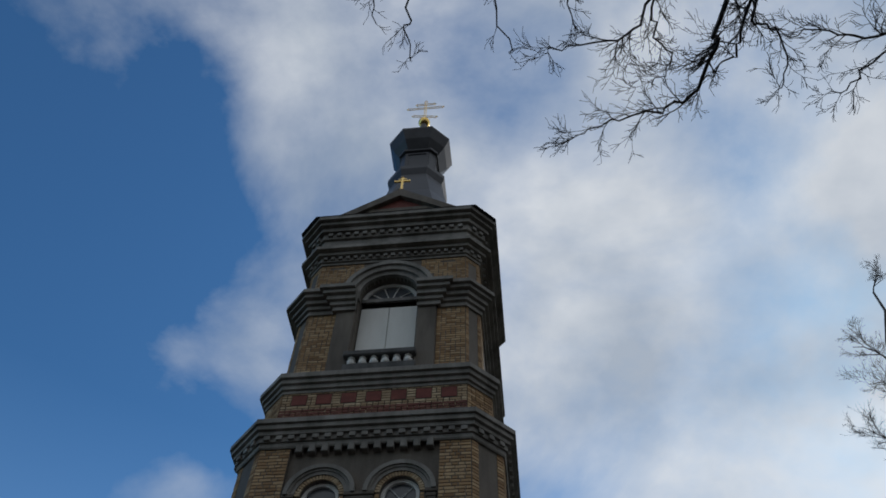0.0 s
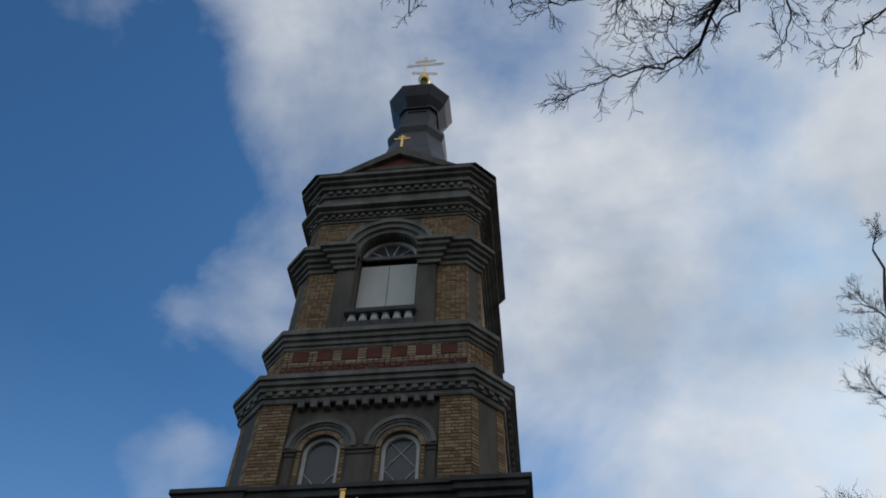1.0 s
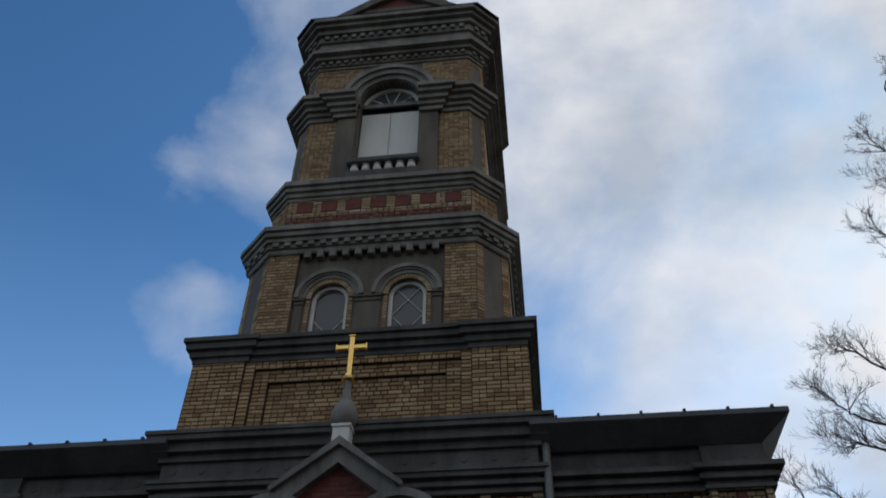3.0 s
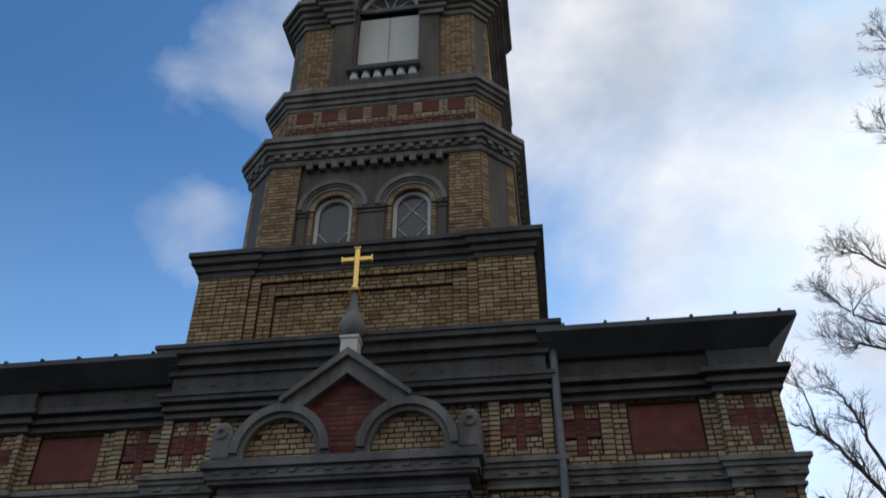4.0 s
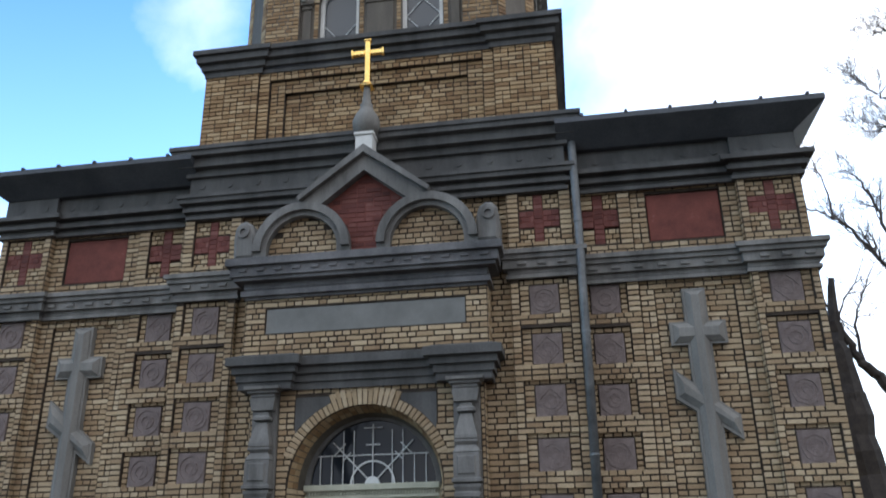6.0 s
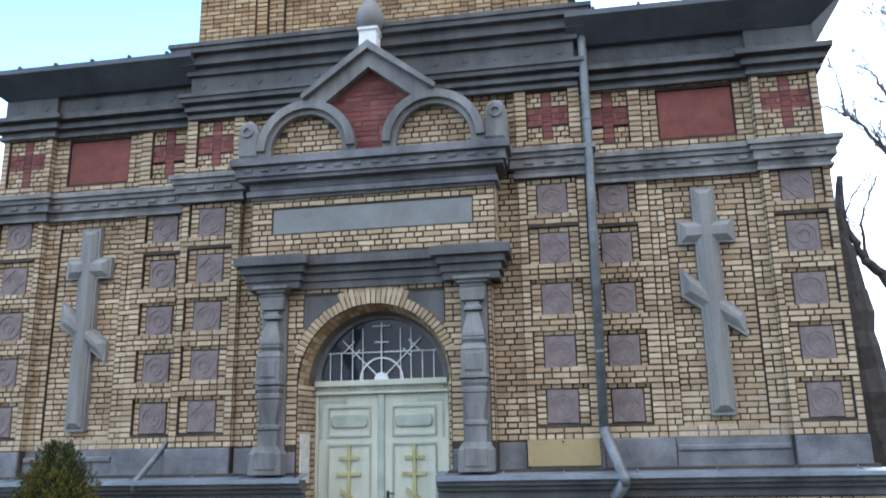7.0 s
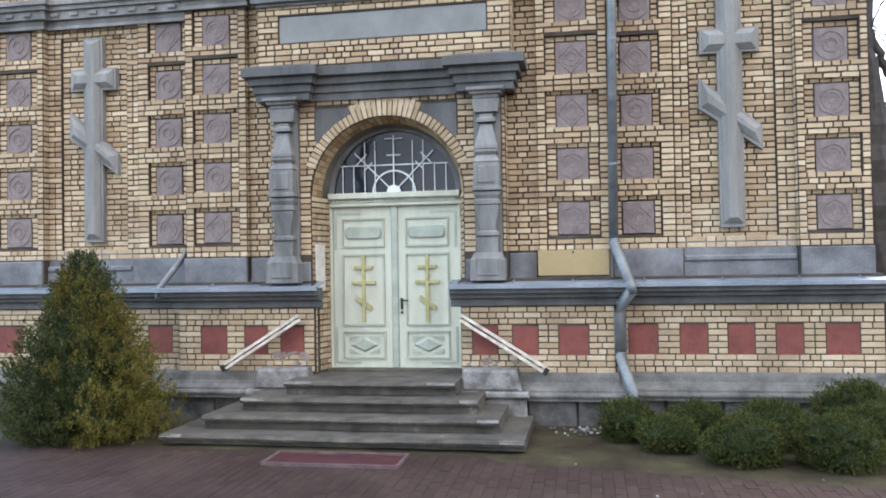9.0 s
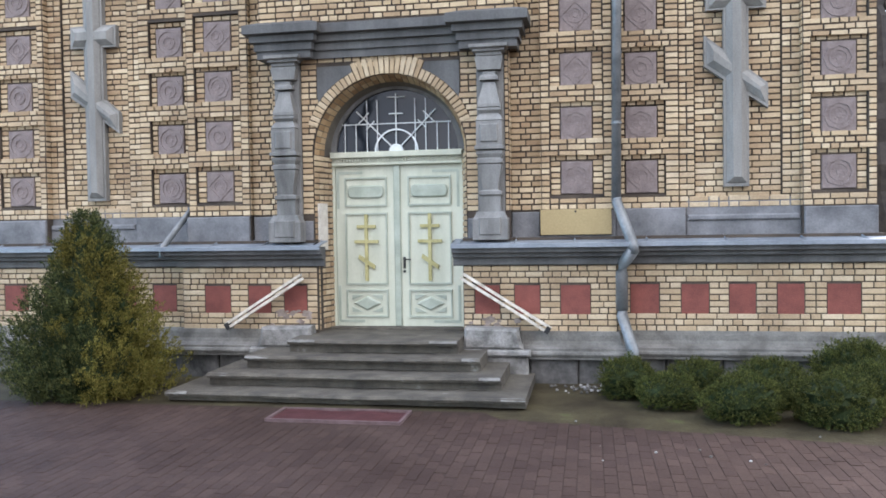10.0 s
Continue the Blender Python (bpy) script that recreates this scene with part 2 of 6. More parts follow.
MAT["tower_trim"] = material("pale_tower_cement", (0.125, 0.119, 0.105), (0.275, 0.265, 0.240), 2.2, 0.85, 0, 0.25, 40, None, None, True)
MAT["soffit"] = material("painted_soffit", (0.060, 0.068, 0.078), (0.105, 0.115, 0.128), 1.5, 0.7, 0, 0.1, 30)
MAT["pale_base"] = material("chipped_pale_stone", (0.085, 0.082, 0.074), (0.27, 0.262, 0.245), 5.0, 0.88, 0, 0.6, 35, (0.42, 0.41, 0.39))
MAT["thuja_dry"] = material("thuja_yellow", (0.052, 0.052, 0.011), (0.125, 0.115, 0.024), 1.6, 0.9, 0, 0.1, 20, (0.22, 0.185, 0.048), "island")
MAT["bedding"] = material("joint_sand", (0.032, 0.021, 0.017), (0.043, 0.028, 0.022), 2.0, 0.95, 0, 0.4, 60)
MAT["stone_mid"] = material("stained_cement", (0.070, 0.072, 0.076), (0.20, 0.20, 0.205), 1.6, 0.85, 0, 0.25, 40)
MAT["smear"] = material("pinkish_cement", (0.15, 0.115, 0.095), (0.30, 0.25, 0.215), 7.0, 0.9, 0, 0.5, 45)
# dark grey-brown plaster of the door vault
MAT["vault"] = material("dark_plaster", (0.085, 0.074, 0.058), (0.16, 0.142, 0.114), 2.5, 0.9, 0, 0.3, 40)
MAT["glass_old"] = glass("dusty_window_glass", (0.10, 0.11, 0.12))
for k in ("thuja", "thuja_dry", "juniper", "inner", "paver", "bedding", "soil", "mat"):   # hardly any sheen
    MAT[k].node_tree.nodes["Principled BSDF"].inputs["Specular IOR Level"].default_value = 0.12


# ---- mesh helpers ----
class Mesh:
    """Collects vertices and faces, then becomes one object."""

    def __init__(self):
        self.v, self.f = [], []

    def add(self, verts, faces):
        o = len(self.v)
        self.v.extend(verts)
        self.f.extend([tuple(o + i for i in q) for q in faces])

    def box(self, x0, x1, y0, y1, z0, z1):
        self.add([(x0, y0, z0), (x1, y0, z0), (x1, y1, z0), (x0, y1, z0), (x0, y0, z1), (x1, y0, z1), (x1, y1, z1), (x0, y1, z1)],
                 [(3, 2, 1, 0), (4, 5, 6, 7), (0, 1, 5, 4), (1, 2, 6, 5), (2, 3, 7, 6), (3, 0, 4, 7)])

    def bevel_box(self, x0, x1, y0, y1, z0, z1, b=0.01):
        """A slab facing -y with a bevelled front edge."""
        self.add([(x0, y1, z0), (x1, y1, z0), (x1, y1, z1), (x0, y1, z1),
                  (x0, y0 + b, z0), (x1, y0 + b, z0), (x1, y0 + b, z1), (x0, y0 + b, z1),
                  (x0 + b, y0, z0 + b), (x1 - b, y0, z0 + b), (x1 - b, y0, z1 - b), (x0 + b, y0, z1 - b)],
                 [(3, 2, 1, 0), (0, 1, 5, 4), (1, 2, 6, 5), (2, 3, 7, 6), (3, 0, 4, 7),
                  (4, 5, 9, 8), (5, 6, 10, 9), (6, 7, 11, 10), (7, 4, 8, 11), (8, 9, 10, 11)])

    def prism(self, pts, y0, y1):
        """Polygon in (x, z), given counter-clockwise as seen from -y, from y0 (front) to y1."""
        n = len(pts)
        self.add([(x, y0, z) for x, z in pts] + [(x, y1, z) for x, z in pts],
                 [tuple(range(n)), tuple(range(2 * n - 1, n - 1, -1))] + [(i, i + n, (i + 1) % n + n, (i + 1) % n) for i in range(n)])

    def loft(self, rings, cap0=True, cap1=True):
        n = len(rings[0])
        o = len(self.v)
        for r in rings:
            self.v.extend([tuple(p) for p in r])
        for k in range(len(rings) - 1):
            for i in range(n):
                j = (i + 1) % n
                self.f.append((o + k * n + i, o + k * n + j, o + (k + 1) * n + j, o + (k + 1) * n + i))
        if cap0:
            self.f.append(tuple(o + i for i in range(n - 1, -1, -1)))
        if cap1:
            self.f.append(tuple(o + (len(rings) - 1) * n + i for i in range(n)))

    def tube(self, pts, radii, n=8):
        """Round bar along points."""
        rings = []
        pts = [Vector(p) for p in pts]
        if isinstance(radii, (int, float)):
            radii = [radii] * len(pts)
        for i, p in enumerate(pts):
            d = (pts[min(i + 1, len(pts) - 1)] - pts[max(i - 1, 0)]).normalized()
            a = d.cross(Vector((0, 0, 1)) if abs(d.z) < 0.9 else Vector((1, 0, 0))).normalized()
            b = d.cross(a)
            rings.append([p + radii[i] * (math.cos(2 * math.pi * k / n) * a + math.sin(2 * math.pi * k / n) * b) for k in range(n)])
        self.loft(rings)

    def sweep(self, path, profile, closed=False):
        """Profile of (out, z) swept along a plan path of (x, y), mitred; out is to the right of the way."""
        P = [Vector(p).to_2d() if len(p) > 2 else Vector(p) for p in path]
        n = len(P)
        rings = []
        for i in range(n):
            a = P[i] - P[i - 1] if (closed or i > 0) else P[1] - P[0]
            b = P[(i + 1) % n] - P[i] if (closed or i < n - 1) else P[-1] - P[-2]
            a.normalize(), b.normalize()
            na, nb = Vector((a.y, -a.x)), Vector((b.y, -b.x))
            m = (na + nb).normalized()
            k = 1 / max(m.dot(na), 0.3)
            rings.append([(P[i].x + m.x * k * o, P[i].y + m.y * k * o, z) for o, z in profile])
        o, q = len(self.v), len(profile)
        for r in rings:
            self.v.extend(r)
        for i in range(n if closed else n - 1):
            j = (i + 1) % n
            for k in range(q - 1):
                self.f.append((o + i * q + k, o + j * q + k, o + j * q + k + 1, o + i * q + k + 1))
        if not closed:
            self.f.append(tuple(o + k for k in range(q)))
            self.f.append(tuple(o + (n - 1) * q + k for k in range(q - 1, -1, -1)))

    def slab(self, x0, x1, z0, z1, y0, y1, holes=()):
        """Wall layer from y0 (front) to y1 with rectangular holes (x0, x1, z0, z1)."""
        xs = sorted({x0, x1, *[min(max(h[i], x0), x1) for h in holes for i in (0, 1)]})
        zs = sorted({z0, z1, *[min(max(h[i], z0), z1) for h in holes for i in (2, 3)]})
        for zi in range(len(zs) - 1):
            run = None
            for xi in range(len(xs) - 1):
                cx, cz = (xs[xi] + xs[xi + 1]) / 2, (zs[zi] + zs[zi + 1]) / 2
                if any(h[0] < cx < h[1] and h[2] < cz < h[3] for h in holes):
                    if run is not None:
                        self.box(run, xs[xi], y0, y1, zs[zi], zs[zi + 1])
                    run = None
                elif run is None:
                    run = xs[xi]
            if run is not None:
                self.box(run, xs[-1], y0, y1, zs[zi], zs[zi + 1])

    def make(self, name, mat, parent=None, label="", m=None, smooth=False):
        me = bpy.data.meshes.new(name)
        me.from_pydata([tuple(p) for p in self.v], [], self.f)
        me.materials.append(MAT[mat])
        me.update()
        if m is not None:
            me.transform(m)
        bm = bmesh.new()
        bm.from_mesh(me)
        if len(bm.faces) < 60000:
            bmesh.ops.recalc_face_normals(bm, faces=bm.faces)
        bm.to_mesh(me)
        bm.free()
        if smooth:
            me.polygons.foreach_set("use_smooth", [True] * len(me.polygons))
        ob = new(name, me)
        ob.parent = parent
        if label:
            tagged(ob, label)
        return ob


def thing(name, label, category, kind="", group=""):
    return tagged(new(name), label, category, group, kind)


COURSE, LEN = 0.0772, 0.238


class Bricks:
    """Courses of bricks laid on a plane y = const facing -y, in local coordinates."""

    def __init__(self, seed):
        self.rng = random.Random(seed)
        self.items = []   # x0, x1, z0, z1, y, proud

    def lay(self, x0, x1, z0, z1, y, holes=(), gap=None, header_rows=True, course=COURSE, length=LEN):
        """gap: function of z giving (x0, x1) that stays empty."""
        n = max(1, round((z1 - z0) / course))
        h = (z1 - z0) / n
        base = round(z0 / course)
        for i in range(n):
            za, zb = z0 + i * h, z0 + (i + 1) * h
            zc = (za + zb) / 2
            spans = [(x0, x1)]
            cuts = [(q[0], q[1]) for q in holes if q[2] < zc < q[3]]
            if gap:
                g = gap(zc)
                if g:
                    cuts.append(g)
            for a, b in cuts:
                spans = [s for u, w in spans for s in ((u, min(w, a)), (max(u, b), w)) if s[1] - s[0] > 0.03]
            row = (base + i) % 2
            for a, b in spans:
                w = length if row == 0 and header_rows else length / 2
                if not header_rows:
                    w = length
                if b - a < 0.2:
                    w = b - a
                k = max(1, round((b - a) / w))
                w = (b - a) / k
                edges = [a + w * j for j in range(k + 1)]
                if row and not header_rows and k > 1:
                    edges = [a] + [a + w * (j + 0.5) for j in range(k)] + [b]
                if header_rows and row == 0 and self.rng.random() < 0.5 and k > 1:
                    edges = [a] + [a + w * (j + 0.5) for j in range(k)] + [b]
                if header_rows and row == 1 and k > 3:
                    e, j = [a], 0
                    while j < k:   # mostly headers, some stretchers
                        j += 2 if (self.rng.random() < 0.22 and j + 2 <= k) else 1
                        e.append(a + w * j)
                    edges = e
                if header_rows and row == 0:   # some stretchers are pairs of headers
                    e = [edges[0]]
                    for u, v in zip(edges[:-1], edges[1:]):
                        if v - u > 0.2 and self.rng.random() < 0.30:
                            e.append((u + v) / 2)
                        e.append(v)
                    edges = e
                for u, v in zip(edges[:-1], edges[1:]):
                    self.items.append((u, v, za, zb, y, 0.010 + self.rng.uniform(-0.003, 0.004)))
        return self

    def build(self, name, mat, parent, label="", m=None, joint=0.0066):
        M = Mesh()
        r = self.rng
        for x0, x1, z0, z1, y, p in self.items:
            j = joint + r.uniform(-0.002, 0.003)
            a, b, c, d = x0 + j, x1 - j, z0 + j, z1 - j
            t = r.uniform(-0.003, 0.003)
            s = r.uniform(0.003, 0.006)
            M.add([(a, y + 0.01, c), (b, y + 0.01, c), (b, y + 0.01, d), (a, y + 0.01, d),
                   (a + s, y - p, c + s + t), (b - s, y - p, c + s - t), (b - s, y - p, d - s - t), (a + s, y - p, d - s + t)],
                  [(4, 5, 6, 7), (0, 1, 5, 4), (1, 2, 6, 5), (2, 3, 7, 6), (3, 0, 4, 7)])
        ob = M.make(name, mat, parent, label, m)
        ob["kind"] = "stuff"
        return ob


_brick_cache = {}


def single_brick(x0, x1, z0, z1, y, parent, mat="brick_one"):
    """One brick as an object of its own on a shared mesh."""
    w, h = round(x1 - x0, 2), round(z1 - z0, 3)
    if (w, h, mat) not in _brick_cache:
        M = Mesh()
        M.bevel_box(-w / 2 + 0.0078, w / 2 - 0.0078, -0.011, 0.02, -h / 2 + 0.0078, h / 2 - 0.0078, 0.005)
        me = bpy.data.meshes.new("brick")
        me.from_pydata(M.v, [], M.f)
        me.materials.append(MAT[mat])
        _brick_cache[(w, h, mat)] = me
    ob = new("brick", _brick_cache[(w, h, mat)])
    ob.location = ((x0 + x1) / 2, y, (z0 + z1) / 2)
    ob.parent = parent
    return ob


def inset(pts, d):
    """Convex polygon (x, z), counter-clockwise, moved inwards by d."""
    out, n = [], len(pts)
    for i in range(n):
        p, q, r = Vector(pts[i - 1]), Vector(pts[i]), Vector(pts[(i + 1) % n])
        a, b = (q - p).normalized(), (r - q).normalized()
        na, nb = Vector((-a.y, a.x)), Vector((-b.y, b.x))
        m = (na + nb).normalized()
        out.append(tuple(q + m * (d / max(m.dot(na), 0.3))))
    return out


def bevel_prism(M, pts, y0, y1, b):
    """Convex polygon slab facing -y with a bevel b round its front."""
    q = inset(pts, b)
    M.loft([[(x, y1, z) for x, z in pts], [(x, y0 + b * 0.8, z) for x, z in pts], [(x, y0, z) for x, z in q]])


def rect(x0, x1, z0, z1):
    return [(x0, z0), (x1, z0), (x1, z1), (x0, z1)]


def circle(cx, cz, r, n=24, a0=0.0, a1=2 * math.pi):
    full = abs(a1 - a0) > 6.2
    return [(cx + r * math.cos(a0 + (a1 - a0) * i / (n if full else n - 1)), cz + r * math.sin(a0 + (a1 - a0) * i / (n if full else n - 1))) for i in range(n)]


def arch_band(M, cx, cz, r0, r1, y0, y1, a0=0.0, a1=math.pi, n=24):
    """Flat curved band between radii r0 and r1."""
    for i in range(n):
        s, t = a0 + (a1 - a0) * i / n, a0 + (a1 - a0) * (i + 1) / n
        M.prism([(cx + r0 * math.cos(s), cz + r0 * math.sin(s)), (cx + r1 * math.cos(s), cz + r1 * math.sin(s)),
                 (cx + r1 * math.cos(t), cz + r1 * math.sin(t)), (cx + r0 * math.cos(t), cz + r0 * math.sin(t))], y0, y1)


def arch_plate(M, cx, cz, r, x0, x1, z0, z1, y0, y1, n=20):
    """Wall layer x0..x1, z0..z1 with a round-headed opening of half width r that springs at cz."""
    if x0 < cx - r:
        M.box(x0, cx - r, y0, y1, z0, z1)
    if x1 > cx + r:
        M.box(cx + r, x1, y0, y1, z0, z1)
    for i in range(n):
        s, t = math.pi - math.pi * i / n, math.pi - math.pi * (i + 1) / n
        M.prism([(cx + r * math.cos(s), cz + r * math.sin(s)), (cx + r * math.cos(t), cz + r * math.sin(t)),
                 (cx + r * math.cos(t), z1), (cx + r * math.cos(s), z1)], y0, y1)


def crisp(profile):
    """Turn every sloped rise of a moulding into a flat soffit and an upright face."""
    out = [profile[0]]
    for (o0, z0), (o1, z1) in zip(profile[:-1], profile[1:]):
        if o1 > o0 and 0.005 < z1 - z0:
            out.append((o1, z0 + 0.25 * (z1 - z0)))
        out.append((o1, z1))
    return out


# ---- the facade ----
facade = thing("church_facade", "two-storey church front of yellow brick with grey cement mouldings", "church wall", "structure")

PW = 2.97                       # half width of the central part
XE = 6.12                       # half width of the front
ZP0, ZP1 = 0.64, 1.50           # plinth brickwork
Z_LEDGE, Z_BAND = 1.86, 2.21    # zinc ledge, grey band
Z_STR0, Z_STR1 = 5.68, 6.06     # string course
Z_CORN = 7.08                   # underside of the cornice
TOPS = [5.64 - 0.7 * k for k in range(5)]
COLUMNS = [(2.48, -0.20, 0.34), (3.31, -0.02, 0.30), (5.69, -0.10, 0.33)]   # centre x, face y, half width of sunk field
DEEP = 0.05

core = Mesh()
back = Mesh()
back.box(-XE, -1.0, 0.06, 0.75, 0, 7.9)
back.box(1.0, XE, 0.06, 0.75, 0, 7.9)
back.box(-1.0, 1.0, 0.24, 0.75, 4.2, 7.9)
back.box(-PW + 0.03, -2.02, -0.149, 0.06, 0, 8.2)
back.box(2.02, PW - 0.03, -0.149, 0.06, 0, 8.2)
back.box(-2.02, -1.02, -0.08, 0.06, 0, 8.2)
back.box(1.02, 2.02, -0.08, 0.06, 0, 8.2)
back.box(-1.02, 1.02, -0.08, 0.24, 4.45, 8.2)
back.make("masonry_core", "mortar", facade)

bk = Bricks(11)
for s in (1, -1):
    def mx(a, b):
        return (a, b) if s > 0 else (-b, -a)

    def holes_of(col):
        cx, y, hw = col
        return [(*mx(cx - hw, cx + hw), t - 0.44, t + 0.085) for t in TOPS]

    def tiles_of(col):
        cx, y, hw = col
        return [(*mx(cx - 0.205, cx + 0.205), t - 0.43, t) for t in TOPS]

    # central pilaster
    a, b = mx(2.02, PW - 0.03)
    c0 = COLUMNS[0]
    ch = [(*mx(2.19, 2.77), 6.26, 7.02)]
    core.slab(a, b, Z_LEDGE, 7.6, -0.2, -0.149, holes_of(c0) + ch)
    bk.lay(a, b, Z_BAND, Z_STR0, -0.2, holes_of(c0), header_rows=True)
    bk.lay(a, b, Z_STR1, Z_CORN + 0.04, -0.2, ch)
    # strip between pilaster and portal
    a, b = mx(1.62, 2.02)
    core.box(a, b, -0.1, 0.1, Z_LEDGE, 7.6)
    bk.lay(a, b, Z_BAND, 6.1, -0.1)
    a, b = mx(0.0, 2.02)
    core.box(a, b, -0.1, 0.0, 5.6, 7.6)
    bk.lay(*mx(0.0, 2.02), 6.1, Z_CORN, -0.1)
    # flank: panel strip, stepped pier, sunk field, pier
    c1, c2 = COLUMNS[1], COLUMNS[2]
    a, b = mx(PW - 0.03, 3.78)
    ch = [(*mx(3.06, 3.60), 6.24, 7.02)]
    core.slab(a, b, Z_LEDGE, 7.6, -0.02, 0.06, holes_of(c1) + ch)
    bk.lay(a, b, Z_BAND, Z_STR0, -0.02, holes_of(c1))
    bk.lay(a, b, Z_STR1, Z_CORN, -0.02, ch)
    a, b = mx(3.78, 5.26)
    field = [(*mx(3.98, 5.04), Z_BAND + 0.12, 5.56)]
    red = [(*mx(4.0, 5.03), 6.24, 6.97)]
    core.slab(a, b, Z_LEDGE, 7.6, 0.02, 0.06, field + red)
    bk.lay(a, b, Z_BAND, Z_STR0, 0.02, field)
    bk.lay(a, b, Z_STR1, Z_CORN, 0.02, red)
    bk.lay(*field[0][:2], field[0][2], field[0][3], 0.06, header_rows=True)
    a, b = mx(5.26, XE)
    ch = [(*mx(5.37, 6.01), 6.24, 7.00)]
    core.slab(a, b, Z_LEDGE, 7.6, -0.1, -0.045, holes_of(c2) + ch)
    core.box(a, b, -0.05, 0.06, Z_LEDGE, 7.6)
    bk.lay(a, b, Z_BAND, Z_STR0, -0.1, holes_of(c2))
    bk.lay(a, b, Z_STR1, Z_CORN, -0.1, ch)
    # bricks within the sunk fields
    for col in COLUMNS:
        for hole, tile in zip(holes_of(col), tiles_of(col)):
            bk.lay(hole[0], hole[1], hole[2], hole[3], col[1] + DEEP, [tile], header_rows=False, length=0.13)
    # plinth
    for x0, x1, y in ((PW, XE + 0.05, -0.25), (1.0, PW, -0.38)):
        a, b = mx(x0, x1)
        core.box(a, b, y, 0.06, 0.3, Z_LEDGE)
core.make("mortar_joints", "mortar", facade)

# plinth with red squares
SQ_FLANK = [(3.14, 3.50), (3.77, 4.11), (4.35, 4.67), (4.92, 5.24), (5.50, 5.89)]
SQ_MID = [(1.15, 1.48), (1.67, 2.00), (2.26, 2.64)]
near_bricks = Bricks(5)
for s in (1, -1):
    for sq, x0, x1, y, store in ((SQ_FLANK, PW, XE + 0.05, -0.25, bk), (SQ_MID, 1.0, PW, -0.38, near_bricks)):
        hs = [((a, b) if s > 0 else (-b, -a)) + (0.86, 1.245) for a, b in sq]
        store.lay(*((x0, x1) if s > 0 else (-x1, -x0)), ZP0, ZP1, y, hs)
        for a, b, z0, z1 in hs:
            M = Mesh()
            M.bevel_box(a + 0.004, b - 0.004, y - 0.004, y + 0.02, z0 + 0.004, z1 - 0.004, 0.003)
            M.make("red_square", "redpaint", facade, "square of worn red paint")
for s, x0, x1, z1 in ((-1, 1.06, 1.72, 0.92), (1, 1.04, 1.80, 0.84)):
    M = Mesh()
    pr = random.Random(14 + s)
    for k in range(26):   # ragged daubs, thicker towards the base
        cx, cz, r = s * pr.uniform(x0 + 0.05, x1 - 0.05), 0.63 + (z1 - 0.63) * pr.random() ** 2.2, pr.uniform(0.02, 0.07)
        M.prism([(cx + r * pr.uniform(0.6, 1.5) * math.cos(q), max(0.62, cz + r * pr.uniform(0.4, 0.8) * math.sin(q))) for q in [0.6 * i for i in range(10)]], -0.3945 - 0.0002 * k, -0.38)
    M.make("cement_smear", "smear", facade, "pinkish cement daubed over the bricks")
PIECES = near_bricks.items[:300]
bk.items += near_bricks.items[300:]

# portal jambs, arch, and the brick frieze over the door
R_IN, Z_SPR, A_RING = 1.05, 3.02, radians(20)
pj = Mesh()
arch_plate(pj, 0, Z_SPR, R_IN, -1.62, 1.62, Z_LEDGE, 4.45, -0.3, 0.24)
pj.box(-1.62, -1.05, -0.3, 0.24, 0.5, Z_LEDGE)
pj.box(1.05, 1.62, -0.3, 0.24, 0.5, Z_LEDGE)
for s in (1, -1):   # splayed reveals
    pj.add([(s * 1.06, -0.3, 0.5), (s * 1.05, -0.3, 0.5), (s * 0.93, 0.17, 0.5), (s * 0.93, 0.24, 0.5), (s * 1.06, 0.24, 0.5),
            (s * 1.06, -0.3, Z_SPR), (s * 1.05, -0.3, Z_SPR), (s * 0.93, 0.17, Z_SPR), (s * 0.93, 0.24, Z_SPR), (s * 1.06, 0.24, Z_SPR)],
           [(0, 1, 2, 3, 4), (5, 6, 7, 8, 9), (0, 1, 6, 5), (1, 2, 7, 6), (2, 3, 8, 7), (3, 4, 9, 8), (4, 0, 5, 9)])
pj.box(-1.72, 1.72, -0.3, 0.0, 4.45, 4.76)
pj.slab(-1.72, 1.72, 4.74, 5.9, -0.48, 0.0, [(-1.42, 1.42, 5.08, 5.45)])
pj.box(-1.44, 1.44, -0.46, -0.1, 5.0, 5.5)
pj.make("portal_core", "mortar", facade)


def arch_gap(r, zc):
    def gap(z):
        if z < zc:
            return (-R_IN, R_IN)
        if z < zc + r * math.sin(A_RING):
            e = math.sqrt(R_IN ** 2 - (z - zc) ** 2) + 0.004
            return (-e, e)
        d = r * r - (z - zc) ** 2
        return (-math.sqrt(d), math.sqrt(d)) if d > 0 else None
    return gap


bk.lay(-1.62, 1.62, Z_BAND, 4.40, -0.3, [(-1.56, -1.21, 1.8, 4.5), (1.21, 1.56, 1.8, 4.5), (-0.98, -0.45, 3.78, 4.21), (0.45, 0.98, 3.78, 4.21)], arch_gap(1.19, Z_SPR))
bk.lay(-1.72, 1.72, 4.76, 5.62, -0.48, [(-1.42, 1.42, 5.08, 5.45)])
# brick returns of the portal block
ret = Bricks(3)
ret.lay(-0.48, 0.0, 4.76, 5.62, 0.0)
ret.build("brick_return", "brick", facade, "", Matrix.Translation((1.72, 0, 0)) @ Matrix.Rotation(radians(90), 4, "Z"))
ret.build("brick_return", "brick", facade, "", Matrix.Translation((-1.72, -0.48, 0)) @ Matrix.Rotation(radians(-90), 4, "Z"))
rev = Bricks(4)
rev.lay(0.0, 0.485, 0.62, Z_SPR, 0.0)
rev.lay(-0.08, 0.0, 0.62, ZP1, 0.0)
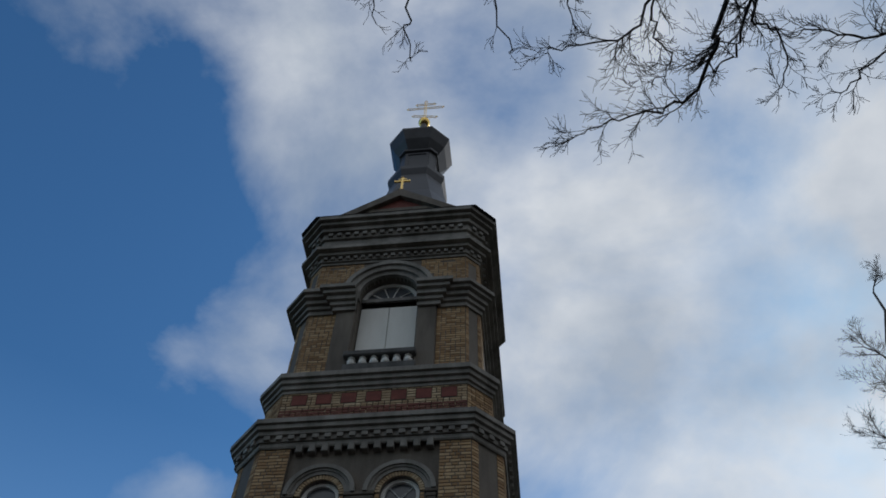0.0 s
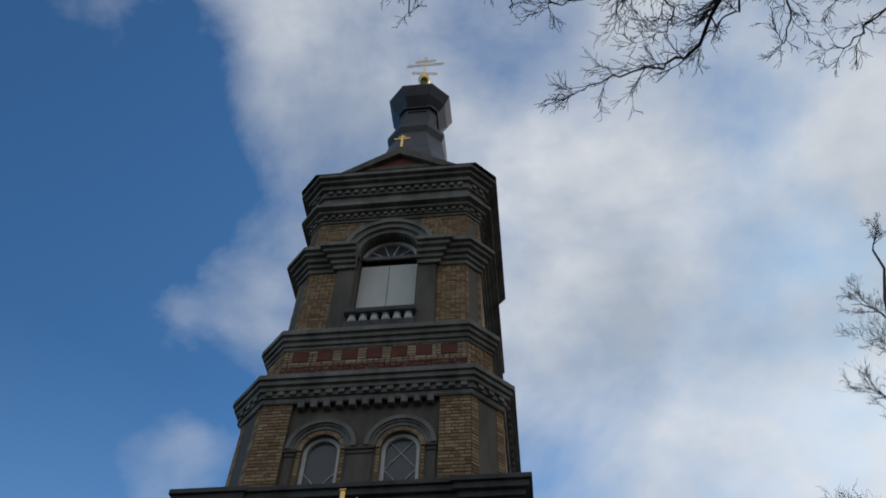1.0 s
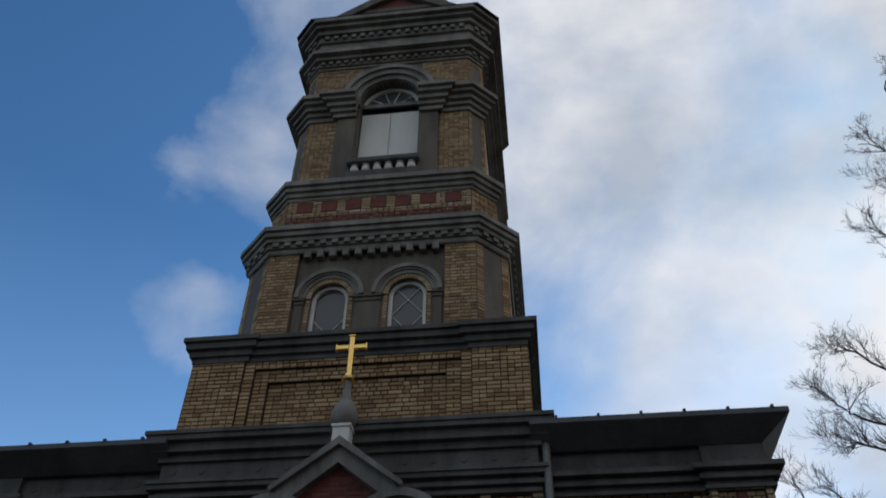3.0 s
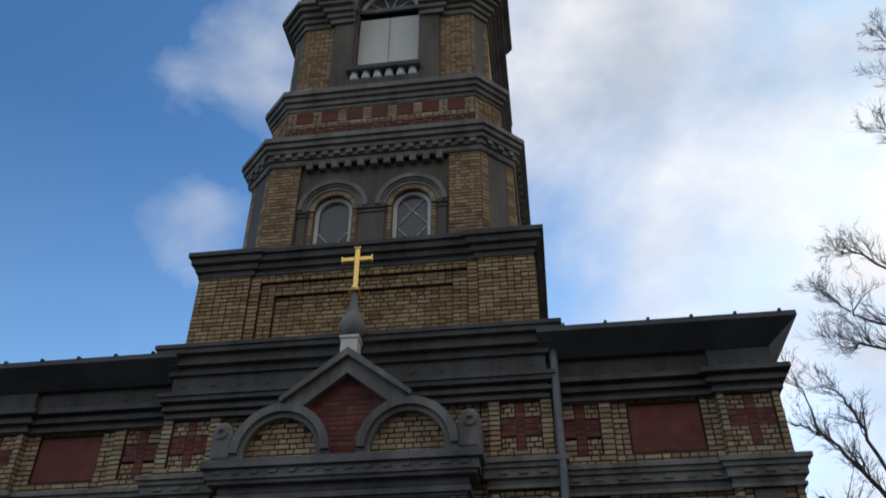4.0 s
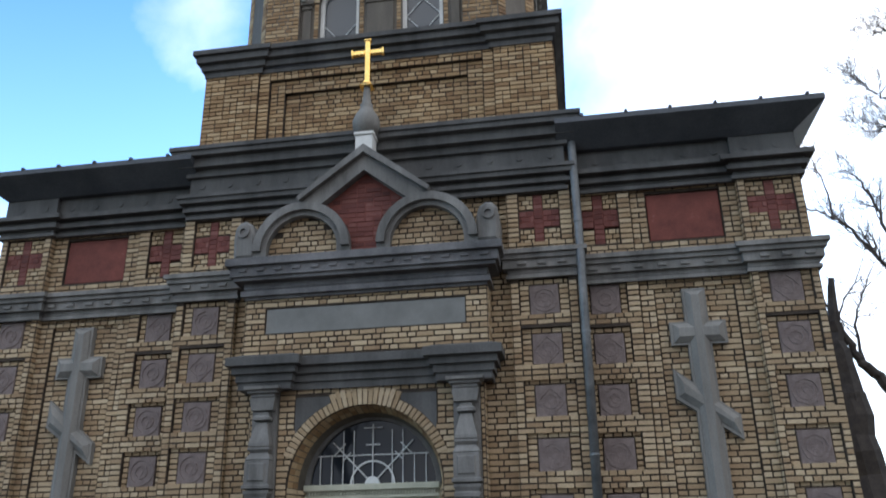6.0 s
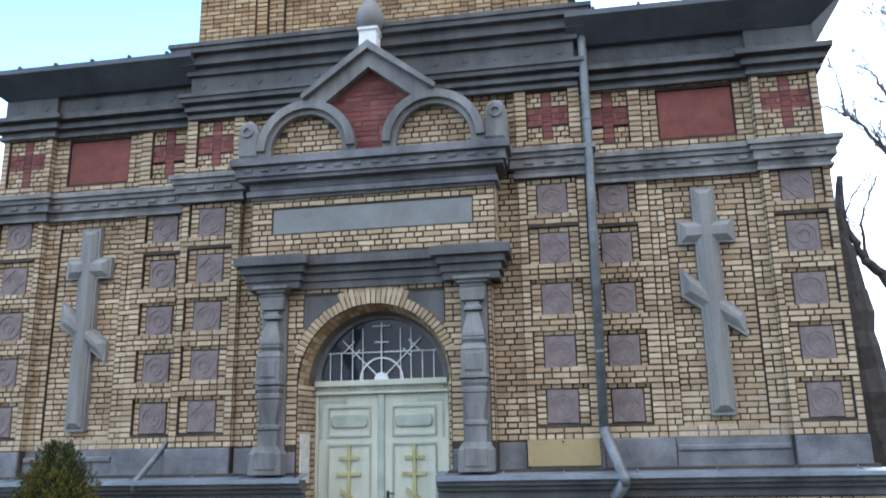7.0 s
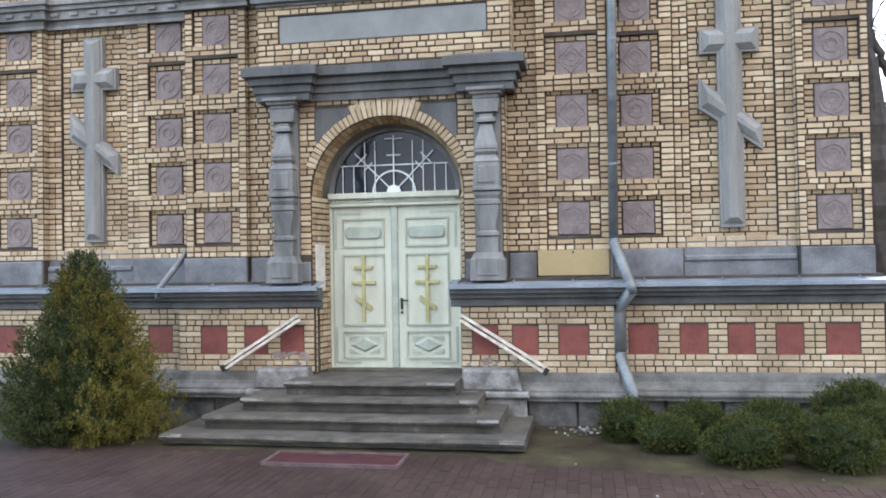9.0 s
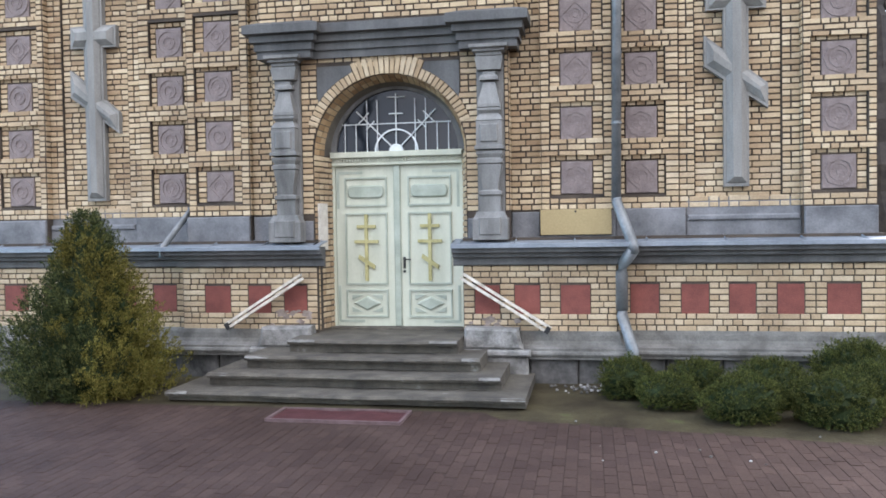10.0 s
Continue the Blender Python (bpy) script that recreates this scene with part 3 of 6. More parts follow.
rev.build("brick_reveal", "brick", facade, "", Matrix.Translation((-1.05, -0.3, 0)) @ Matrix.Rotation(radians(75.7), 4, "Z"))
rev2 = Bricks(6)
rev2.lay(-0.485, 0.0, 0.62, Z_SPR, 0.0)
rev2.lay(0.0, 0.08, 0.62, ZP1, 0.0)
rev2.build("brick_reveal", "brick", facade, "", Matrix.Translation((1.05, -0.3, 0)) @ Matrix.Rotation(radians(-75.7), 4, "Z"))
# brick returns of the pilasters
for x, ya, yb, zs in ((5.26, -0.1, 0.02, ((Z_BAND, Z_STR0), (Z_STR1, Z_CORN))), (2.02, -0.2, -0.1, ((Z_BAND, Z_STR0), (Z_STR1, Z_CORN))), (1.62, -0.3, -0.1, ((Z_BAND, 4.3),))):
    for s in (1, -1):
        rb = Bricks(int(x * 10))
        for z0, z1 in zs:
            rb.lay(*((-yb, -ya) if (s > 0) == (x > 1.9) else (ya, yb)), z0, z1, 0.0)
        rb.build("brick_return", "brick", facade, "", Matrix.Translation((s * x, 0, 0)) @ Matrix.Rotation(radians(-90 if (s > 0) == (x > 1.9) else 90), 4, "Z"))
flat = Bricks(8)
for x0, x1, y in ((0.98, 1.62, -0.3),):
    flat.lay(x0, x1, 0.62, Z_LEDGE, y)
    flat.lay(-x1, -x0, 0.62, Z_LEDGE, y)
flat.build("brick_jamb", "brick", facade)
# each wing keeps its own brickwork; the lowest courses piece by piece
PIECE_SETS = [(PIECES, facade)]
for s in (1, -1):
    wing = thing("wing_wall", "yellow brick wing wall with dark joints and sunk tiles", "brick wall", "structure", "wing walls")
    mine = sorted([k for k in bk.items if s * k[0] > PW - 0.05 and s * k[1] > PW - 0.05], key=lambda k: k[2])
    bk.items = [k for k in bk.items if not (s * k[0] > PW - 0.05 and s * k[1] > PW - 0.05)]
    PIECE_SETS.append((mine[:300], wing))
    w = Bricks(90 + s)
    w.items = mine[300:]
    w.build("brickwork", "brick", wing, "yellow bricks with dark joints")
for nm, inside in (("portal_brickwork", lambda k: abs(k[0] + k[1]) < 3.5 and k[2] < 4.42), ("plaque_brickwork", lambda k: abs(k[0] + k[1]) < 3.5 and 4.42 <= k[2] < 5.9),
                   ("pilaster_brickwork", lambda k: k[0] + k[1] > 0), ("pilaster_brickwork", lambda k: True)):
    w = Bricks(len(bk.items))
    w.items = [k for k in bk.items if inside(k)]
    bk.items = [k for k in bk.items if not inside(k)]
    w.build(nm, "brick", facade, "yellow bricks with dark joints")

# ring of the door arch, brick by brick
NV = 39
for i in range(NV):
    a0, a1 = A_RING + (math.pi - 2 * A_RING) * i / NV, A_RING + (math.pi - 2 * A_RING) * (i + 1) / NV
    g = 0.006 / R_IN
    M = Mesh()
    long = abs(i - NV // 2) < 7
    r1 = 1.295 if long else 1.185
    bevel_prism(M, [(R_IN * math.cos(a0 + g), Z_SPR + R_IN * math.sin(a0 + g)), (r1 * math.cos(a0 + g), Z_SPR + r1 * math.sin(a0 + g)),
                    (r1 * math.cos(a1 - g), Z_SPR + r1 * math.sin(a1 - g)), (R_IN * math.cos(a1 - g), Z_SPR + R_IN * math.sin(a1 - g))],
                -0.315 - 0.006 * (i % 3), -0.26, 0.005)
    M.make("arch_brick", "brick_one", facade)
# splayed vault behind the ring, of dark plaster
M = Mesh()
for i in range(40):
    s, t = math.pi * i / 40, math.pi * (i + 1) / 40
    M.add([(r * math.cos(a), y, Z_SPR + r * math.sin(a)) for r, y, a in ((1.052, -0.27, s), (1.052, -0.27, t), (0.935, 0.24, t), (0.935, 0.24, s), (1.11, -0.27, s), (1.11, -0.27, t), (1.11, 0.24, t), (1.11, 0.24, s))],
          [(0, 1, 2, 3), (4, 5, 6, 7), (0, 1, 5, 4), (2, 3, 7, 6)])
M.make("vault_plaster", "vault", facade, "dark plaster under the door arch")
M = Mesh()
for i in range(38):   # two rows of bricks behind the ring
    a0, a1 = math.pi * i / 38 + 0.006, math.pi * (i + 1) / 38 - 0.006
    for ya, yb in ((-0.262, -0.15), (-0.138, -0.03)):
        ra, rb = 1.042 - 0.23 * (ya + 0.27), 1.042 - 0.23 * (yb + 0.27)
        M.add([(r * math.cos(a), y, Z_SPR + r * math.sin(a)) for r, y, a in ((ra, ya, a0), (ra, ya, a1), (rb, yb, a1), (rb, yb, a0),
               (ra + 0.05, ya, a0), (ra + 0.05, ya, a1), (rb + 0.05, yb, a1), (rb + 0.05, yb, a0))], [(0, 1, 2, 3), (0, 1, 5, 4), (1, 2, 6, 5), (2, 3, 7, 6), (3, 0, 4, 7)])
M.make("vault_bricks", "brick_old", facade)["kind"] = "stuff"
for s in (1, -1):   # grey spandrels over the arch
    M = Mesh()
    pts = [(0.975, 3.80), (0.975, 4.20), (0.50, 4.20)] + [(1.192 * math.cos(radians(q)), Z_SPR + 1.192 * math.sin(radians(q))) for q in (66, 58, 50, 42, 36)]
    if s < 0:
        pts = [(-x, z) for x, z in reversed(pts)]
    M.prism(pts, -0.312, -0.28)
    M.make("spandrel", "stone_dark", facade, "grey cement spandrel")


# carved tiles in the pilasters
def tile_mesh(kind):
    M = Mesh()
    M.bevel_box(-0.2, 0.2, -0.014, 0.03, -0.21, 0.21, 0.008)
    if kind == 0:
        arch_band(M, 0, 0, 0.150, 0.182, -0.024, 0, 0, 2 * math.pi, 8)
        arch_band(M, 0, 0, 0.092, 0.116, -0.021, 0, 0, 2 * math.pi, 16)
    elif kind == 1:
        arch_band(M, 0, 0, 0.165, 0.196, -0.024, 0, 0, 2 * math.pi, 4)
        arch_band(M, 0, 0, 0.080, 0.106, -0.022, 0, 0, 2 * math.pi, 16)
    else:
        arch_band(M, 0, 0, 0.160, 0.190, -0.024, 0, 0, 2 * math.pi, 20)
        arch_band(M, 0, 0, 0.080, 0.100, -0.024, 0, 0, 2 * math.pi, 8)
    for k in range(8):   # worn petals round the boss
        a = k * math.pi / 4
        M.prism(circle(0.058 * math.cos(a), 0.058 * math.sin(a), 0.013, 6), -0.019, 0)
    M.prism(circle(0, 0, 0.034, 8), -0.021, 0)
    me = bpy.data.meshes.new("carved_tile")
    me.from_pydata(M.v, [], M.f)
    me.materials.append(MAT["panel"])
    return me


TILES = [tile_mesh(k) for k in range(3)]
trng = random.Random(2)
for s in (1, -1):
    for cx, y, hw in COLUMNS:
        for t in TOPS:
            ob = new("carved_tile", TILES[trng.choice((0, 0, 1, 2))])
            ob.location = (s * cx, y + DEEP - 0.01, t - 0.215)
            ob.rotation_euler = (0, radians(trng.uniform(-1, 1)), 0)
            ob.parent = facade
            tagged(ob, "square mauve stone tile with worn relief")

# upper register: red crosses laid in brick, red panels
for s in (1, -1):
    for cx, y, x0, x1, z0, z1, hw in ((2.47, -0.2, 2.19, 2.77, 6.26, 7.02, 0.065), (3.32, -0.02, 3.06, 3.60, 6.24, 7.02, 0.070), (5.69, -0.1, 5.37, 6.01, 6.24, 7.0, 0.065)):
        M = Mesh()
        yy = y + 0.046
        a, b = (x0, x1) if s > 0 else (-x1, -x0)
        c = s * cx
        M.bevel_box(c - hw, c + hw, yy - 0.005, yy + 0.02, z0, z1, 0.003)
        M.bevel_box(a, c - hw, yy - 0.005, yy + 0.02, 6.51, 6.77, 0.003)
        M.bevel_box(c + hw, b, yy - 0.005, yy + 0.02, 6.51, 6.77, 0.003)
        q = Bricks(int(cx * 20) + s)
        q.lay(c - hw, c + hw, z0, z1, yy - 0.001, header_rows=False, length=0.13)
        q.lay(a, c - hw, 6.51, 6.77, yy - 0.001, header_rows=False, length=0.13)
        q.lay(c + hw, b, 6.51, 6.77, yy - 0.001, header_rows=False, length=0.13)
        q.build("cross_brickwork", "redbrick", facade, "red painted bricks of the cross", joint=0.0032)
        M.make("red_cross_inlay", "redpaint", facade, "red painted cross set in brick")
        q = Bricks(int(cx * 10))
        q.lay(a, b, z0, z1, yy, [(c - hw, c + hw, 0, 9), (a, b, 6.51, 6.77)], header_rows=False, length=0.13)
        q.build("cross_brickwork", "brick", facade)
    M = Mesh()
    a, b = (4.0, 5.03) if s > 0 else (-5.03, -4.0)
    M.bevel_box(a + 0.01, b - 0.01, 0.045, 0.08, 6.25, 6.96, 0.01)
    M.make("red_panel", "redpaint", facade, "blind window filled with red plaster")

# mouldings: string course, cornices, ledge
STR = crisp([(0, 5.64), (0.05, 5.64), (0.05, 5.69), (0.02, 5.70), (0.03, 5.77), (0.09, 5.80), (0.09, 5.90), (0.13, 5.93), (0.13, 5.97), (0.17, 5.99), (0.17, 6.04), (0.0, 6.08)])
COR = crisp([(0, 7.02), (0.06, 7.03), (0.06, 7.08), (0.02, 7.09), (0.03, 7.14), (0.12, 7.17), (0.12, 7.22), (0.07, 7.23), (0.08, 7.27), (0.20, 7.30), (0.20, 7.35), (0.02, 7.40), (0.02, 7.72), (0, 7.72)])
CENC = crisp([(0, 7.04), (0.06, 7.05), (0.06, 7.10), (0.02, 7.11), (0.02, 7.15), (0.10, 7.18), (0.10, 7.22), (0.05, 7.23), (0.05, 7.28), (0.15, 7.31), (0.15, 7.36), (0.18, 7.38), (0.18, 7.42), (0.04, 7.45), (0.04, 7.74), (0.10, 7.77), (0.10, 7.86), (0.20, 7.92), (0.20, 8.02), (0.29, 8.08), (0.29, 8.12), (0.32, 8.13), (0.32, 8.19), (0.0, 8.26)])
LED = crisp([(0, 1.50), (0.04, 1.50), (0.06, 1.56), (0.06, 1.60), (0.13, 1.66), (0.20, 1.72), (0.20, 1.765), (0.0, 1.77)])
for s in (1, -1):
    def way(pts):
        return pts if s > 0 else [(-x, y) for x, y in reversed(pts)]
    M = Mesh()
    M.sweep(way([(PW, -0.02), (5.26, -0.02), (5.26, -0.1), (XE, -0.1), (XE, 0.75)]), STR)
    for x0, x1, y in ((PW + 0.05, 5.2, -0.02), (5.3, XE + 0.05, -0.1)):
        n = round((x1 - x0) / 0.30)
        for i in range(n):
            c = s * (x0 + (i + 0.5) * (x1 - x0) / n)
            M.box(c - 0.06, c + 0.06, y - 0.118, y - 0.05, 5.82, 5.865)
    M.make("string_course", "stone", facade, "grey cement string course")
    M = Mesh()
    M.sweep(way([(2.02, 0.0), (2.02, -0.2), (PW - 0.03, -0.2), (PW - 0.03, 0.0)]), [(o, z + 0.09) for o, z in STR])
    for i in range(3):
        c = s * (2.2 + 0.28 * i)
        M.box(c - 0.06, c + 0.06, -0.318, -0.25, 5.91, 5.955)
    M.make("string_course", "stone", facade, "grey cement string course")
    M = Mesh()
    M.sweep(way([(PW - 0.03, -0.02), (5.26, -0.02), (5.26, -0.1), (XE, -0.1), (XE, 0.75)]), COR)
    M.make("wing_cornice", "stone_dark", facade, "dark grey cement cornice")
    for i in range(7):   # round vents in the frieze
        c = s * (3.35 + 0.42 * i)
        V = Mesh()
        V.prism(circle(c, 7.53, 0.055, 12), -0.128 if abs(c) > 5.2 else -0.05, 0.0)
        V.make("vent_boss", "stone_dark", facade)
    M = Mesh()
    M.sweep(way([(0.88, -0.38), (PW, -0.38), (PW, -0.25), (XE + 0.05, -0.25), (XE + 0.05, 0.75)]), LED)
    M.make("ledge_moulding", "stone_dark", facade, "dark moulding under the plinth ledge")
    Zn = Mesh()
    Zn.sweep(way([(0.88, -0.38), (0.99, -0.38)]), [(-0.10, 1.850), (-0.10, 1.838), (0.20, 1.785), (0.245, 1.775), (0.245, 1.735), (0.255, 1.735), (0.255, 1.785), (0.20, 1.80)])
    Zn.sweep(way([(0.99, -0.38), (PW, -0.38), (PW, -0.25), (XE + 0.05, -0.25), (XE + 0.05, 0.75)]),
             [(-0.36, 1.90), (-0.36, 1.885), (0.20, 1.785), (0.245, 1.775), (0.245, 1.735), (0.255, 1.735), (0.255, 1.785), (0.20, 1.80)])
    for x in (1.7, 2.45, 3.35, 4.3, 5.2, 5.9):   # folded seams
        yw = -0.38 if x < PW else -0.25
        Zn.add([(s * x - 0.012, yw - 0.24, 1.785), (s * x + 0.012, yw - 0.24, 1.785), (s * x + 0.012, yw + 0.1, 1.85), (s * x - 0.012, yw + 0.1, 1.85),
                (s * x, yw - 0.24, 1.800), (s * x, yw + 0.1, 1.866)], [(0, 4, 5, 3), (4, 1, 2, 5), (0, 1, 4), (3, 5, 2)])
    Zn.make("zinc_ledge", "zinc", facade, "bluish zinc sheet over the plinth ledge")
    # grey blocks of the band over the ledge
    for x0, x1, y, z1 in ((1.06, 1.61, -0.335, 2.12), (1.62, 2.0, -0.15, 2.19), (2.02, PW, -0.235, 2.20), (PW, 3.86, -0.06, 2.215), (3.86, 5.27, -0.02, 2.10), (5.27, XE + 0.01, -0.135, 2.2)):
        M = Mesh()
        a, b = (x0, x1) if s > 0 else (-x1, -x0)
        M.bevel_box(a + 0.003, b - 0.003, y, 0.05, 1.80, z1, 0.012)
        if x0 == 3.86:
            M.bevel_box(a + 0.02, b - 0.02, y - 0.03, 0.05, 2.04, 2.12, 0.02)
            M.bevel_box(a + 0.003, b - 0.003, 0.018, 0.07, 2.10, 2.34, 0.01)
        M.make("band_block", "stone_mid", facade, "weathered grey cement block")
    # sloped base moulding and rough base stones
    M = Mesh()
    M.sweep(way([(1.72, -0.42), (PW + 0.02, -0.42), (PW + 0.02, -0.27), (XE + 0.07, -0.27), (XE + 0.07, 0.75)]),
            [(-0.1, 0.66), (0.0, 0.65), (0.015, 0.60), (0.02, 0.53), (0.045, 0.485), (0.10, 0.455), (0.135, 0.445), (0.135, 0.415), (0.165, 0.405), (0.175, 0.38), (0.165, 0.355), (0.14, 0.345), (0.14, 0.31), (-0.1, 0.30)])
    M.make("base_moulding", "base", facade, "grey stone base moulding")
    M = Mesh()
    bevel_prism(M, [(s * 1.02, 0.43), (s * 1.80, 0.43), (s * 1.755, 0.56), (s * 1.735, 0.70), (s * 1.04, 0.715)][::s], -0.61, 0.0, 0.035)
    bevel_prism(M, [(s * 1.0, 0.355), (s * 1.89, 0.355), (s * 1.885, 0.432), (s * 1.0, 0.435)][::s], -0.665, 0.0, 0.02)
    bevel_prism(M, [(s * 1.0, -0.05), (s * 1.86, -0.05), (s * 1.85, 0.352), (s * 1.0, 0.352)][::s], -0.60, 0.0, 0.03)
    M.make("base_block", "pale_base", facade, "chipped pale stone block by the steps")
    brng = random.Random(8 + s)
    x = 1.864
    while x < XE:
        w = brng.uniform(0.45, 0.8)
        y = -0.44 if x + w / 2 < PW else -0.30
        M = Mesh()
        a, b = (x, min(x + w, XE + 0.05))
        a, b = (a, b) if s > 0 else (-b, -a)
        bevel_prism(M, [(a + 0.003, -0.1), (b - 0.003, -0.1), (b - 0.004 - brng.uniform(0, 0.006), 0.31), (a + 0.004 + brng.uniform(0, 0.006), 0.31)], y - brng.uniform(0.0, 0.05), 0.06, 0.02)
        M.make("base_stone", "boulder", facade, "rough dark base stone")
        x += w

M = Mesh()
M.sweep([(-2.86, 0.6), (-2.86, -0.2), (2.86, -0.2), (2.86, 0.6)], CENC)
for i in range(13):
    c = -2.7 + 0.45 * i
    M.prism(circle(c, 7.6, 0.05, 10), -0.252, -0.2)
M.make("main_cornice", "stone_dark", facade, "dark grey cement cornice over the portal bay")

# portal entablature
ENT = crisp([(0, 4.30), (0.03, 4.30), (0.03, 4.40), (0.06, 4.42), (0.06, 4.50), (0.11, 4.55), (0.11, 4.60), (0.18, 4.66), (0.18, 4.73), (0.0, 4.80)])
M = Mesh()
M.sweep([(-1.72, -0.1), (-1.72, -0.47), (-1.03, -0.47), (-1.03, -0.33), (1.03, -0.33), (1.03, -0.47), (1.72, -0.47), (1.72, -0.1)], ENT)
M.box(-1.72, -1.03, -0.47, -0.3, 4.301, 4.78)
M.box(1.03, 1.72, -0.47, -0.3, 4.301, 4.78)
M.make("portal_entablature", "stone_dark", facade, "grey moulded entablature over the door")
PCO = crisp([(0, 5.58), (0.05, 5.58), (0.05, 5.62), (0.10, 5.64), (0.10, 5.70), (0.05, 5.71), (0.07, 5.82), (0.19, 5.85), (0.19, 5.88), (0.23, 5.89), (0.23, 6.02), (0.29, 6.06), (0.29, 6.14), (0.0, 6.20)])
M = Mesh()
M.sweep([(-1.68, -0.1), (-1.68, -0.48), (1.68, -0.48), (1.68, -0.1)], PCO)
for i in range(14):
    c = -1.72 + 3.44 * i / 13
    M.box(c - 0.055, c + 0.055, -0.735, -0.6, 5.945, 5.985)
M.box(-1.9, 1.9, -0.55, -0.1, 6.05, 6.21)
M.make("portal_cornice", "stone_mid", facade, "grey moulded cornice carrying the pediment")
M = Mesh()
M.bevel_box(-1.415, 1.415, -0.468, -0.42, 5.085, 5.445, 0.006)
M.make("blank_plaque", "stone_light", facade, "blank pale grey plaque")

# pediment: two round arches, gable, ears
PZ = 6.2
for s in (1, -1):
    M = Mesh()
    cx = s * 0.915
    a0, a1 = (0, math.pi)
    arch_band(M, cx, PZ + 0.08, 0.525, 0.60, -0.60, -0.1, a0, a1, 28)
    arch_band(M, cx, PZ + 0.08, 0.60, 0.72, -0.66, -0.1, a0, a1, 28)
    M.box(cx - 0.72, cx - 0.525, -0.60, -0.1, PZ, PZ + 0.08)
    M.box(cx + 0.525, cx + 0.72, -0.60, -0.1, PZ, PZ + 0.08)
    M.make("pediment_arch", "stone", facade, "grey round arch of the pediment")
    q = Bricks(20 + s)
    q.lay(cx - 0.54, cx + 0.54, PZ, PZ + 0.64, -0.48)
    q.items = [k for k in q.items if ((max(abs(k[0] - cx), abs(k[1] - cx))) ** 2 + max(k[3] - PZ - 0.08, 0) ** 2) < 0.61 ** 2]
    q.build("tympanum_brickwork", "brick", facade)
    M = Mesh()
    M.prism(circle(cx, PZ + 0.08, 0.54, 20, 0, math.pi) + [(cx - 0.54, PZ), (cx + 0.54, PZ)], -0.48, -0.1)
    M.make("tympanum", "mortar", facade)
    # scrolled ear
    M = Mesh()
    pts = [(1.60, PZ), (1.92, PZ), (1.94, PZ + 0.3), (1.92, PZ + 0.48), (1.86, PZ + 0.56), (1.76, PZ + 0.58), (1.67, PZ + 0.52), (1.62, PZ + 0.38)]
    if s < 0:
        pts = [(-x, z) for x, z in reversed(pts)]
    bevel_prism(M, pts, -0.62, -0.1, 0.04)
    arch_band(M, s * 1.79, PZ + 0.40, 0.05, 0.09, -0.65, -0.5, 0, 2 * math.pi, 14)
    M.make("scroll_ear", "stone", facade, "grey scrolled end piece")
M = Mesh()
for s in (1, -1):
    pts = [(0, 7.80), (0, 7.44), (s * 0.66, 6.92), (s * 0.90, 7.02)]
    M.prism(pts if s < 0 else pts[::-1], -0.64, -0.1)
    pts = [(0, 7.83), (0, 7.70), (s * 0.95, 7.0), (s * 0.98, 7.06)]
    M.prism(pts if s < 0 else pts[::-1], -0.72, -0.1)
M.make("gable_moulding", "stone", facade, "grey gable moulding")
M = Mesh()
M.prism([(-0.40, PZ), (0.40, PZ), (0.36, 6.60), (0.66, 6.95), (0, 7.46), (-0.66, 6.95), (-0.36, 6.60)], -0.50, -0.1)
M.make("gable_field", "redpaint", facade)
q = Bricks(31)
q.lay(-0.62, 0.62, PZ, 7.43, -0.496)
q.items = [k for k in q.items if max(abs(k[0]), abs(k[1])) < (0.66 - max(0, k[3] - 6.93) * 1.25 if k[3] > 6.75 else 0.45)]
q.build("gable_brickwork", "redbrick", facade, "red painted brickwork of the gable", joint=0.0035)

# stone crosses on the flanks
for s in (1, -1):
    cx = s * 4.485
    M = Mesh()
    # flat margin, with a ridged body raised on it
    M.prism(rect(cx - 0.152, cx + 0.152, 2.47, 5.49), -0.040, 0.06)
    M.prism(rect(cx - 0.365, cx + 0.365, 4.71, 5.03), -0.0385, 0.06)
    M.prism([(cx - 0.385, 4.00), (cx + 0.385, 3.45), (cx + 0.385, 3.76), (cx - 0.385, 4.40)], -0.037, 0.06)
    bevel_prism(M, rect(cx - 0.118, cx + 0.118, 2.52, 5.45), -0.110, -0.03, 0.068)
    bevel_prism(M, rect(cx - 0.33, cx + 0.33, 4.74, 5.00), -0.106, -0.03, 0.072)
    bevel_prism(M, [(cx - 0.355, 4.03), (cx + 0.355, 3.515), (cx + 0.355, 3.74), (cx - 0.355, 4.345)], -0.103, -0.03, 0.072)
    M.make("stone_cross", "cross_stone", facade, "grey cement cross with a slanted foot bar")

